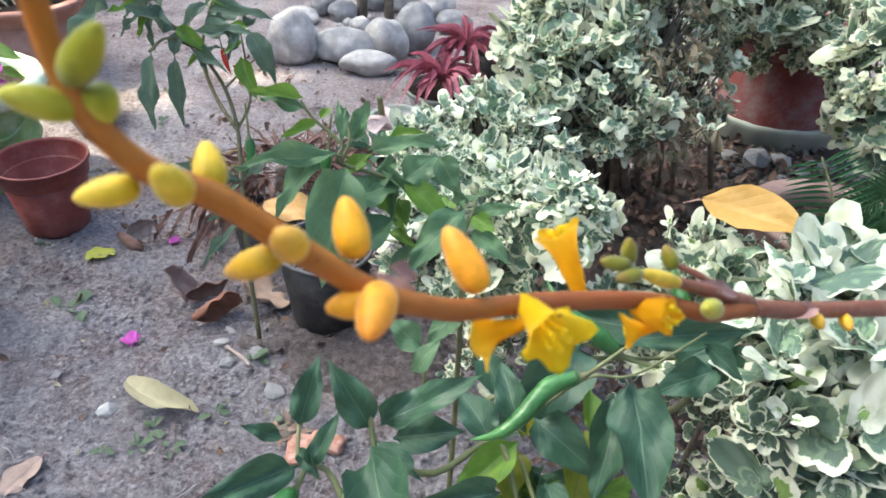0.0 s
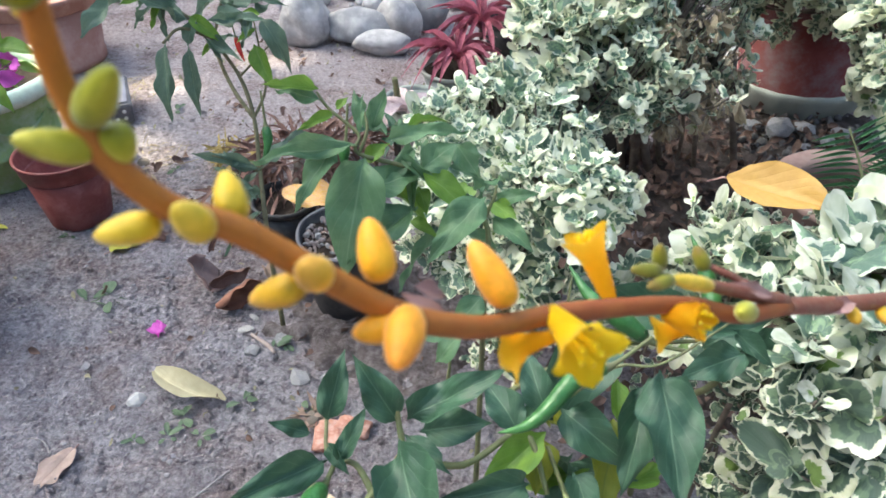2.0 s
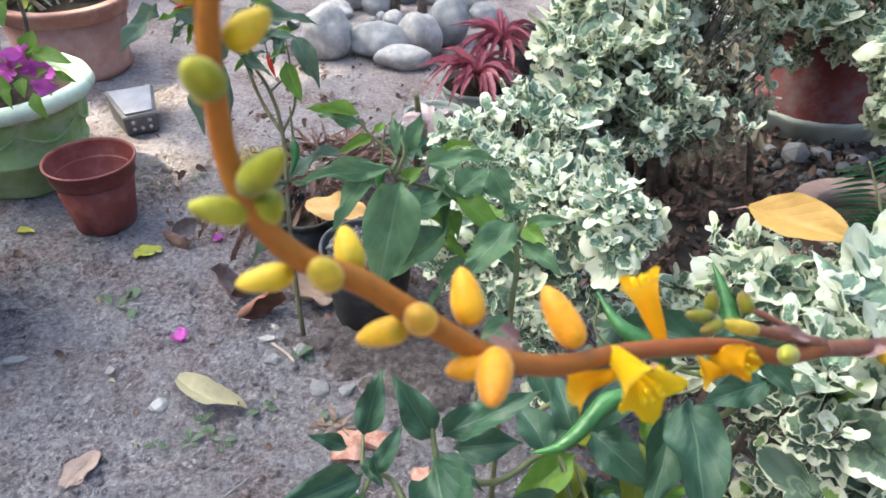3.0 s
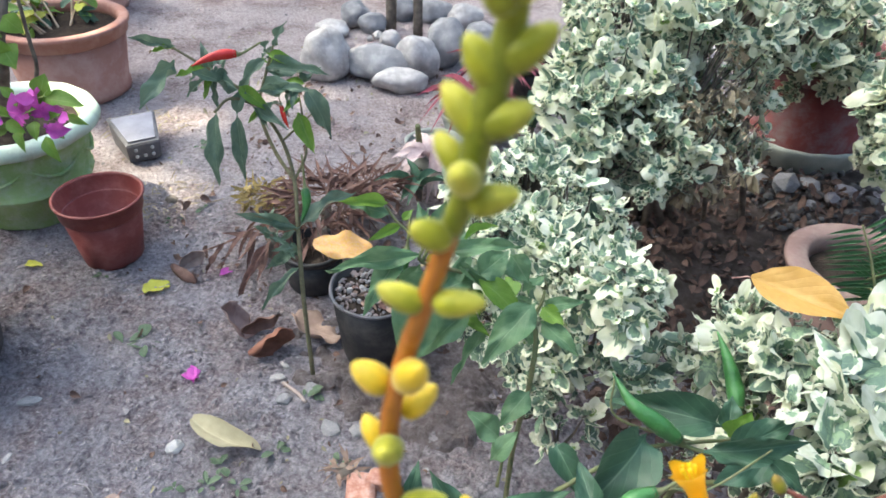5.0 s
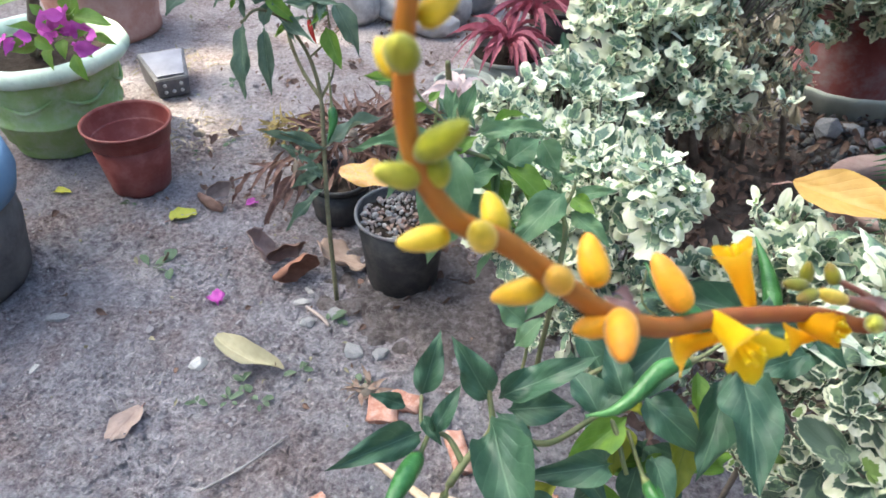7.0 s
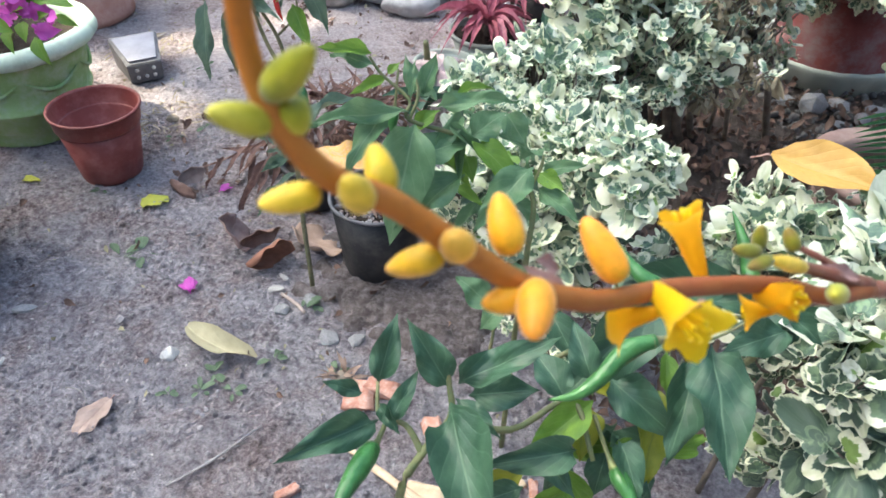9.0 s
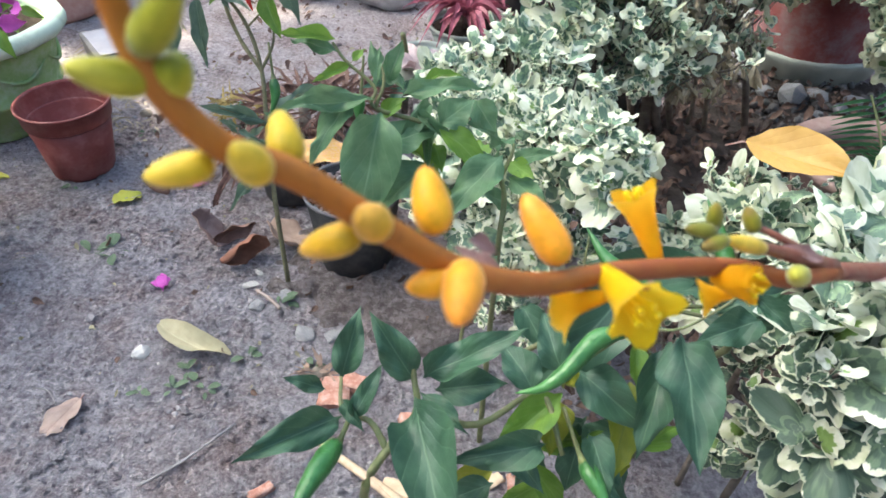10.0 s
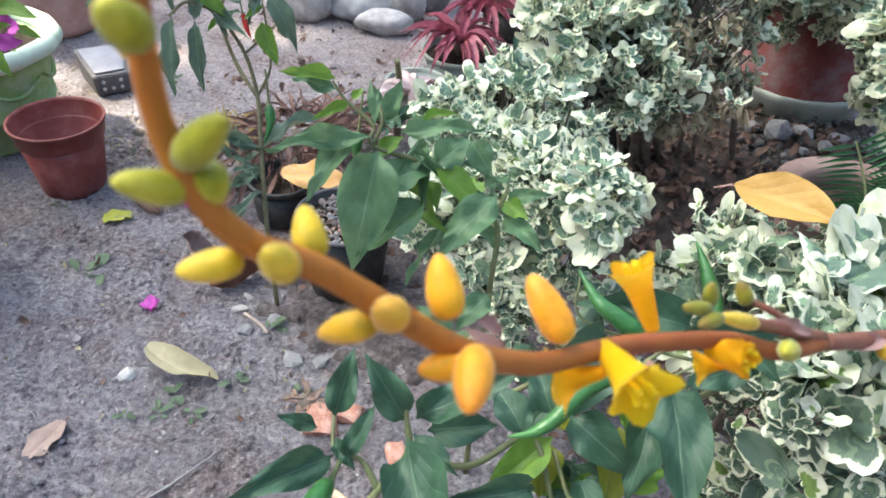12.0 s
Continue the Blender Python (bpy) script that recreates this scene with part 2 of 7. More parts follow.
BLUE_PAINT = rough_surface("faded_blue_paint", (0.14, 0.24, 0.36), (0.24, 0.35, 0.47), 9.0, 0.6, 0.3, 0.002, None, 0.3)
POT_CEMENT = rough_surface("grey_pot_cement", (0.11, 0.105, 0.105), (0.21, 0.20, 0.195), 16.0, 0.9, 0.8, 0.005, (0.16, 0.15, 0.145), 0.2)
DARK_CEMENT = rough_surface("dark_cement", (0.05, 0.05, 0.055), (0.12, 0.115, 0.115), 12.0, 0.9, 0.7, 0.004, None, 0.2)
PANEL_GREY = rough_surface("dusty_solar_panel", (0.21, 0.205, 0.24), (0.33, 0.32, 0.36), 18.0, 0.45, 0.1, 0.001, None, 0.6)
DUSTY_PLASTIC = rough_surface("dusty_dark_plastic", (0.10, 0.096, 0.105), (0.20, 0.195, 0.21), 20.0, 0.6, 0.3, 0.001, (0.18, 0.17, 0.165), 0.4)
WHITE_PLASTIC = rough_surface("dirty_white_plastic", (0.5, 0.48, 0.46), (0.72, 0.70, 0.68), 14.0, 0.5, 0.2, 0.001, (0.4, 0.36, 0.33), 0.4)
GREY_BARK = rough_surface("grey_bark", (0.13, 0.11, 0.09), (0.29, 0.25, 0.21), 40.0, 0.9, 0.9, 0.003, None, 0.2)
GREEN_STEM = rough_surface("green_stem", (0.13, 0.155, 0.07), (0.23, 0.26, 0.12), 60.0, 0.55, 0.4, 0.001, (0.2, 0.17, 0.09), 0.4)
GREY_WOOD = rough_surface("weathered_grey_stick", (0.24, 0.225, 0.225), (0.40, 0.38, 0.38), 60.0, 0.9, 0.6, 0.001, None, 0.2)
PALE_TWIG = rough_surface("pale_brown_twig", (0.30, 0.25, 0.23), (0.46, 0.40, 0.37), 60.0, 0.9, 0.6, 0.001, None, 0.2)
TWIG = rough_surface("green_brown_twig", (0.15, 0.135, 0.085), (0.27, 0.25, 0.155), 70.0, 0.8, 0.6, 0.001, (0.2, 0.22, 0.12), 0.25)
DRY_STRAW = rough_surface("dry_straw", (0.46, 0.36, 0.25), (0.66, 0.55, 0.42), 60.0, 0.8, 0.5, 0.001, None, 0.2)
BRICK_RED = rough_surface("broken_brick", (0.36, 0.18, 0.135), (0.53, 0.33, 0.26), 40.0, 0.9, 0.8, 0.002, (0.6, 0.42, 0.36), 0.2)
PURPLE_STEM = rough_surface("purple_brown_stem", (0.19, 0.066, 0.045), (0.27, 0.10, 0.062), 90.0, 0.45, 0.25, 0.0006, (0.24, 0.14, 0.09), 0.4)
def two_tone_stem(name, one, two, start, width):
    """A stalk that turns from one colour to the other along its way."""
    m, nt, b = material(name, 0.5, 0, 0.3)
    tc, sep = nt.nodes.new("ShaderNodeTexCoord"), nt.nodes.new("ShaderNodeSeparateXYZ")
    nt.links.new(tc.outputs["Object"], sep.inputs[0])
    f = arith(nt, "DIVIDE", arith(nt, "SUBTRACT", sep.outputs[0], start), width, True)
    fine = noise_at(nt, 300.0, 5, 0.6)
    soft = noise_at(nt, 70.0, 4)
    col = mix(nt, f, one, two)
    col = mix(nt, ramp(nt, soft, ((0.35, (0, 0, 0)), (0.75, (0.5, 0.5, 0.5)))), col, mix(nt, 0.6, col, (0.40, 0.22, 0.05)))
    col = mix(nt, ramp(nt, fine, ((0.55, (0, 0, 0)), (0.75, (0.4, 0.4, 0.4)))), col, (0.16, 0.07, 0.025))
    nt.links.new(col, b.inputs["Base Color"])
    bump(nt, b, fine, 0.3, 0.0006)
    return m


FLOWER_STEM = two_tone_stem("orange_brown_stem", (0.40, 0.136, 0.016), (0.26, 0.075, 0.026), 0.02, 0.08)


def fleshy(name, foot, body, tip, through_light=0.18, gloss=0.48, mottle=0.85):
    """Soft waxy flesh whose colour shifts from foot to tip."""
    m, nt, b = material(name, gloss, 0, 0.4)
    tr = leaf_shader(nt, b, gloss, through_light)
    uv = nt.nodes.new("ShaderNodeUVMap")
    sep = nt.nodes.new("ShaderNodeSeparateXYZ")
    nt.links.new(uv.outputs[0], sep.inputs[0])
    b.inputs["Sheen Weight"].default_value, b.inputs["Sheen Roughness"].default_value = 0.35, 0.4
    speck = noise_at(nt, 420.0, 4, 0.7)
    soft = noise_at(nt, 110.0, 4)
    along = arith(nt, "ADD", sep.outputs[1], arith(nt, "MULTIPLY", arith(nt, "SUBTRACT", soft, 0.5), 1.1))
    along = arith(nt, "ADD", along, arith(nt, "MULTIPLY", arith(nt, "SUBTRACT", random_value(nt), 0.5), 0.35))
    col = ramp(nt, along, ((0.05, foot), (0.45, body), (0.92, tip)))
    col = mix(nt, arith(nt, "MULTIPLY", ramp(nt, speck, ((0.58, (0, 0, 0)), (0.70, (1, 1, 1)))), 0.25), col, tip)
    shade = ramp(nt, noise_at(nt, 210.0, 5, 0.65), ((0.30, (0.62, 0.66, 0.45)), (0.62, (1.0, 1.0, 1.0))))
    col = mix(nt, mottle, col, mix(nt, 1.0, col, shade, "MULTIPLY"))
    nt.links.new(col, b.inputs["Base Color"])
    nt.links.new(mix(nt, 0.3, col, (1.0, 0.85, 0.20)), tr.inputs[0])
    bump(nt, b, speck, 0.25, 0.0006)
    return m


BUD_GREEN = fleshy("green_bud", (0.20, 0.22, 0.010), (0.42, 0.42, 0.018), (0.62, 0.57, 0.07))
BUD_OLIVE = fleshy("small_olive_bud", (0.15, 0.15, 0.02), (0.27, 0.26, 0.018), (0.25, 0.17, 0.03), 0.1, 0.5)
BUD_YELLOW = fleshy("yellow_bud", (0.60, 0.44, 0.012), (0.80, 0.55, 0.014), (0.84, 0.60, 0.06))
BUD_BALL = fleshy("yellow_orange_bud", (0.62, 0.40, 0.015), (0.85, 0.50, 0.016), (0.70, 0.38, 0.04))
BUD_ORANGE = fleshy("orange_bud", (0.90, 0.50, 0.012), (0.97, 0.45, 0.008), (0.95, 0.38, 0.03))
PETAL_ORANGE = fleshy("orange_petal", (0.98, 0.66, 0.006), (0.98, 0.72, 0.008), (0.98, 0.76, 0.010), 0.6, 0.6, 0.2)
PETAL_YELLOW = fleshy("yellow_petal", (0.98, 0.80, 0.008), (0.98, 0.88, 0.012), (0.98, 0.92, 0.020), 0.6, 0.6, 0.2)
BRACT = rough_surface("dry_bract", (0.26, 0.14, 0.125), (0.52, 0.38, 0.35), 120.0, 0.8, 0.5, 0.0006, None, 0.2)
VARIEGATED = variegated_leaf_material("variegated_leaf", 0.66, 0.6, 0.65)
# Copy for the rear shrubs, cream slightly dulled for the weaker light there.
VARIEGATED_DIM = variegated_leaf_material("older_variegated_leaf", 0.59, 0.6, 0.65, (0.56, 0.59, 0.38), (0.79, 0.80, 0.62))
# Broad leaves: paler copy for the upper ones, their stronger light put into colour.
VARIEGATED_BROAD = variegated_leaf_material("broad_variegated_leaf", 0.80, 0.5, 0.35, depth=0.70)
VARIEGATED_LIT = variegated_leaf_material("pale_variegated_leaf", 0.56, 0.6, 0.7, (0.48, 0.52, 0.36), (0.68, 0.70, 0.58))
CHILI_LEAF = green_leaf_material("chili_leaf", (0.024, 0.066, 0.040), (0.060, 0.130, 0.074), (0.21, 0.32, 0.20), 0.46, 0.2)
DUSTY_CHILI_LEAF = green_leaf_material("dusty_chili_leaf", (0.068, 0.122, 0.085), (0.145, 0.212, 0.142), (0.28, 0.37, 0.25), 0.40, 0.28)
SOFT_CHILI_LEAF = green_leaf_material("soft_chili_leaf", (0.062, 0.145, 0.066), (0.165, 0.285, 0.140), (0.32, 0.44, 0.26), 0.40, 0.35)
TREE_LEAF = green_leaf_material("tree_leaf", (0.03, 0.07, 0.025), (0.07, 0.13, 0.045), (0.10, 0.16, 0.07), 0.5, 0.12)
CYCAD_LEAF = green_leaf_material("cycad_leaf", (0.045, 0.12, 0.05), (0.09, 0.20, 0.085), (0.16, 0.28, 0.12), 0.35, 0.15)
YOUNG_LEAF = green_leaf_material("young_chili_leaf", (0.09, 0.20, 0.02), (0.19, 0.33, 0.045), (0.30, 0.42, 0.12), 0.4, 0.35)
DUSTY_LEAF = green_leaf_material("dusty_weed_leaf", (0.07, 0.115, 0.065), (0.15, 0.20, 0.125), (0.22, 0.27, 0.19), 0.8)
OLD_LEAF = green_leaf_material("yellowing_leaf", (0.16, 0.20, 0.015), (0.30, 0.31, 0.03), (0.12, 0.16, 0.03), 0.45, 0.3)
WITHERED = green_leaf_material("withered_leaf", (0.19, 0.15, 0.095), (0.41, 0.34, 0.22), (0.5, 0.42, 0.27), 0.8, 0.1)
TAN_LEAF = green_leaf_material("tan_dead_leaf", (0.22, 0.145, 0.105), (0.40, 0.29, 0.23), (0.44, 0.33, 0.26), 0.8, 0.1)
DRY_LEAF = green_leaf_material("dry_brown_leaf", (0.09, 0.048, 0.038), (0.24, 0.145, 0.115), (0.30, 0.20, 0.16), 0.8, 0.1)
DUSKY_LEAF = green_leaf_material("dusky_dead_leaf", (0.17, 0.11, 0.10), (0.32, 0.23, 0.215), (0.34, 0.25, 0.23), 0.75, 0.08)
RUST_BROWN = green_leaf_material("rust_brown_dead_leaf", (0.13, 0.055, 0.035), (0.29, 0.13, 0.085), (0.33, 0.17, 0.12), 0.7, 0.08)
DRY_GRASS = green_leaf_material("pale_dry_grass", (0.30, 0.25, 0.17), (0.52, 0.44, 0.32), (0.55, 0.48, 0.36), 0.85, 0.1)
# Litter and mould browns, set darker for the shade under the shrubs.
LITTER = green_leaf_material("leaf_litter", (0.075, 0.047, 0.038), (0.22, 0.140, 0.108), (0.23, 0.155, 0.12), 0.85, 0.05)
MULCH = rough_surface("dark_leaf_mould", (0.06, 0.050, 0.044), (0.15, 0.12, 0.107), 16.0, 0.95, 1.0, 0.014, (0.15, 0.125, 0.115), 0.1, 9.0)
PALE_DRY_LEAF = green_leaf_material("pale_dry_leaf", (0.27, 0.25, 0.155), (0.42, 0.38, 0.25), (0.50, 0.45, 0.31), 0.7, 0.1)
PINK_DRY_LEAF = green_leaf_material("pinkish_dry_leaf", (0.25, 0.18, 0.155), (0.39, 0.295, 0.255), (0.20, 0.12, 0.10), 0.75, 0.1)
AMBER_LEAF = green_leaf_material("amber_fallen_leaf", (0.40, 0.23, 0.05), (0.55, 0.34, 0.09), (0.44, 0.26, 0.07), 0.5, 0.15)
LEMON_LEAF = green_leaf_material("yellow_green_fallen_leaf", (0.34, 0.36, 0.04), (0.55, 0.53, 0.08), (0.5, 0.48, 0.1), 0.55, 0.15)
MOSSY = green_leaf_material("mossy_dead_leaf", (0.17, 0.115, 0.035), (0.42, 0.32, 0.12), (0.34, 0.30, 0.10), 0.8, 0.15)
SPOTTED_LEAF = rough_surface("yellow_leaf_with_brown_spots", (0.56, 0.33, 0.17), (0.60, 0.42, 0.09), 11.0, 0.55, 0.3, 0.001, (0.62, 0.42, 0.30), 0.3)
MAGENTA = green_leaf_material("magenta_bract", (0.52, 0.06, 0.42), (0.70, 0.15, 0.60), (0.68, 0.20, 0.58), 0.6, 0.35)
PINK_LEAF = green_leaf_material("pink_striped_leaf", (0.18, 0.035, 0.055), (0.50, 0.15, 0.205), (0.13, 0.035, 0.04), 0.45, 0.15)
PALE_PINK_LEAF = green_leaf_material("pale_pink_striped_leaf", (0.48, 0.34, 0.34), (0.74, 0.62, 0.60), (0.20, 0.08, 0.07), 0.45, 0.15)
RUST_LEAF = green_leaf_material("rusty_dry_leaf", (0.066, 0.034, 0.030), (0.22, 0.122, 0.094), (0.40, 0.26, 0.21), 0.7, 0.1)
GREEN_CHILI, _nt, _b = material("green_chili_skin", 0.3, 0, 0.45)
_nt.links.new(ramp(_nt, noise_at(_nt, 35.0), ((0.3, (0.025, 0.10, 0.025)), (0.7, (0.075, 0.21, 0.06)))), _b.inputs["Base Color"])
bump(_nt, _b, noise_at(_nt, 90.0, 3), 0.6, 0.004)
RED_CHILI, _nt, _b = material("red_chili_skin", 0.22, 0, 0.5)
_nt.links.new(ramp(_nt, noise_at(_nt, 35.0), ((0.3, (0.40, 0.015, 0.015)), (0.7, (0.58, 0.04, 0.03)))), _b.inputs["Base Color"])


# ---- building helpers ----
def mesh_of(bm, name, mats, smooth=True):
    me = bpy.data.meshes.new(name)
    bm.to_mesh(me)
    bm.free()
    for mm in mats if isinstance(mats, (list, tuple)) else [mats]:
        me.materials.append(mm)
    if smooth:
        me.polygons.foreach_set("use_smooth", [True] * len(me.polygons))
    return me


def thing(name, label, category, kind="", group="", at=(0, 0, 0)):
    ob = new(name)
    ob.location = at
    ob.empty_display_size = 0.02
    return tagged(ob, label, category, group, kind)


def hang(ob, parent, label=""):
    ob.parent = parent
    if label:
        ob["label"] = label
    return ob


def part(name, bm, mat, parent, label="", smooth=True):
    return hang(new(name, mesh_of(bm, name, mat, smooth)), parent, label)


def lathe(bm, profile, segs=40, centre=(0, 0), wobble=0.0, lobes=0, depth=0.0, seed=0.0):
    """Turns (radius, height) pairs round an upright axis."""
    rings = []
    for r, z in profile:
        ring = []
        for i in range(segs):
            a = 2 * math.pi * i / segs
            k = 1 + wobble * noise.noise(Vector((math.cos(a) * 2, math.sin(a) * 2, z * 9 + seed))) + depth * math.cos(lobes * a)
            ring.append(bm.verts.new((centre[0] + r * k * math.cos(a), centre[1] + r * k * math.sin(a), z)))
        rings.append(ring)
    for a, b in zip(rings, rings[1:]):
        for i in range(segs):
            bm.faces.new((a[i], a[(i + 1) % segs], b[(i + 1) % segs], b[i]))
    return rings


def cap(bm, ring):
    bm.faces.new(ring)


def spline(points, steps):
    """Catmull-Rom through the points."""
    pts = [Vector(p) for p in points]
    pts = [2 * pts[0] - pts[1], *pts, 2 * pts[-1] - pts[-2]]
    out = []
    for i in range(1, len(pts) - 2):
        a, b, c, d = pts[i - 1:i + 3]
        for k in range(steps):
            t = k / steps
            out.append(0.5 * (2 * b + (c - a) * t + (2 * a - 5 * b + 4 * c - d) * t * t + (3 * b - a - 3 * c + d) * t ** 3))
    out.append(pts[-2])
    return out


def tube(bm, points, radii, sides=8, steps=4, lumps=0.0):
    """A bent, tapered, closed stem."""
    path = spline(points, steps) if steps > 1 else [Vector(p) for p in points]
    up, rings = Vector((0.31, 0.2, 0.93)), []
    for i, p in enumerate(path):
        d = (path[min(i + 1, len(path) - 1)] - path[max(i - 1, 0)]).normalized()
        x = d.cross(up)
        x = x.normalized() if x.length > 0.05 else d.orthogonal().normalized()
        y = d.cross(x)
        f = i / (len(path) - 1) * (len(radii) - 1)
        j = min(int(f), len(radii) - 2) if len(radii) > 1 else 0
        r = radii[j] + (radii[j + 1] - radii[j]) * (f - j) if len(radii) > 1 else radii[0]
        r *= 1 + lumps * noise.noise(p * 90)
        rings.append([bm.verts.new(p + r * (math.cos(2 * math.pi * k / sides) * x + math.sin(2 * math.pi * k / sides) * y)) for k in range(sides)])
    for a, b in zip(rings, rings[1:]):
        for k in range(sides):
            bm.faces.new((a[k], a[(k + 1) % sides], b[(k + 1) % sides], b[k]))
    bm.faces.new(rings[0][::-1])
    bm.faces.new(rings[-1])
    return path


def blade_mesh(name, mat, shape="chili", droop=0.25, fold=0.18, wave=0.03, seed=0.0, rows=9, cols=4, twist=0.0, ratio=1.0):
    """A leaf blade one long and one wide, from the origin along +Y, its face up."""
    bm = bmesh.new()
    uvl = bm.loops.layers.uv.new("UVMap")
    grid, uvs = [], {}
    for i in range(rows + 1):
        s = i / rows
        if shape == "chili":
            w = 0.03 if s < 0.04 else min(1.02, 3.42 * (max(s - 0.06, 0) ** 0.68) * (1 - s) ** 1.28 + 0.025 * (1 - s))
        elif shape == "strap":
            w = (0.75 + 0.5 * s if s < 0.5 else 1.0) * min(1.0, (1.02 - s) * 3.2)
        elif shape == "pointed":
            w = max(0.03, math.sin(math.pi * s ** 0.92)) ** 0.8
        elif shape == "oval":
            w = max(0.04, 1 - (2 * s - 1) ** 2) ** 0.48
        else:
            w = 0.06 if s < 0.12 else min(1.0, 2.1 * ((s - 0.12) ** 0.55) * (1.0 - s) ** 0.5)
        row = []
        for j in range(cols + 1):
            u = j / cols - 0.5
            x = u * w
            z = -droop * s * s + ratio * fold * abs(x) + wave * min(1.0, ratio * 3) * noise.noise(Vector((x * 4, s * 4, seed * 7.1))) * (0.4 + 2 * abs(u))
            if shape == "chili":
                z += wave * 0.42 * (2 * u) ** 2 * min(1.0, w * 2) * math.sin(11 * s + seed * 2.3 + (1.9 if u > 0 else 0)) * min(1.0, ratio * 2)
            if shape == "strap":
                z += 0.35 * droop * math.sin(3.0 * s)
                x *= 1 + 0.12 * math.sin(s * 40 + seed)
            x2 = x * math.cos(twist * s)
            v = bm.verts.new((x2, s - 0.25 * droop * droop * s ** 3, z + x * math.sin(twist * s) * (0.12 if shape == "strap" else 0.6 * ratio)))
            uvs[v] = (u + 0.5, s)
            row.append(v)
        grid.append(row)
    for a, b in zip(grid, grid[1:]):
        for j in range(cols):
            bm.faces.new((a[j], a[j + 1], b[j + 1], b[j]))
    for f in bm.faces:
        for lp in f.loops:
            lp[uvl].uv = uvs[lp.vert]
    return mesh_of(bm, name, mat)


def scallop_mesh(name, mat, seed, cup=0.2, narrow=1.0, teeth=8, n=28, base_w=0.16, tooth=1.0, fold=0.10):
    """A round scalloped leaf one long with its stalk at the origin; u runs from the middle to the rim."""
    rng = random.Random(seed)
    bm = bmesh.new()
    uvl = bm.loops.layers.uv.new("UVMap")
    uvs = {}
    mid = Vector((0, 0.55, 0))
    ph = rng.uniform(0, 6)

    def spot(a, k):
        up = 0.5 + 0.5 * math.sin(a)
        r = 0.46 * (1 + tooth * (0.025 + 0.065 * up) * math.cos(teeth * (a - math.pi / 2)) + 0.06 * math.cos(2 * a + ph) + 0.04 * math.cos(3 * a + ph * 2))
        y = r * math.sin(a)
        t = min(1.0, max(0.0, (y + 0.46) / 0.78))
        x = r * math.cos(a) * narrow * 1.22 * (base_w + (1 - base_w) * t * t * (3 - 2 * t))
        z = cup * ((k * x) ** 2 * 1.6 + (k * y) ** 2 * 0.6) - 0.3 * cup * k * y + 0.04 * k * k * math.sin(4 * a + ph) + 0.03 * tooth * k * k * math.cos(teeth * (a - math.pi / 2)) + fold * k * abs(x) * (1 if cup > -0.2 else -1)
        return focus * (1 - k) + (mid + Vector((x, y, 0))) * k + Vector((0, 0, z))
    focus = Vector((0, 0.30, 0))
    c = bm.verts.new(focus)
    uvs[c] = (0.0, 0.0)
    rings = []
    for k in (0.5, 0.85, 1.0):
        ring = []
        for i in range(n):
            a = 2 * math.pi * i / n - math.pi / 2
            v = bm.verts.new(spot(a, k))
            rim = spot(a, 1.0) - focus
            uvs[v] = (k, (math.atan2(rim.y, rim.x) / (2 * math.pi)) % 1.0)
            ring.append(v)
        rings.append(ring)
    for i in range(n):
        j = (i + 1) % n
        bm.faces.new((c, rings[0][i], rings[0][j]))
        for p, q in zip(rings, rings[1:]):
            bm.faces.new((p[i], q[i], q[j], p[j]))
    a, b2, e, g = [bm.verts.new(p) for p in ((-0.018, -0.15, -0.03), (0.018, -0.15, -0.03), (0.018, 0.15, 0.01), (-0.018, 0.15, 0.01))]
    for v in (a, b2, e, g):
        uvs[v] = (0.1, 0.0)
    bm.faces.new((a, b2, e, g))
    for f in bm.faces:
        for lp in f.loops:
            lp[uvl].uv = uvs[lp.vert]
    return mesh_of(bm, name, mat)


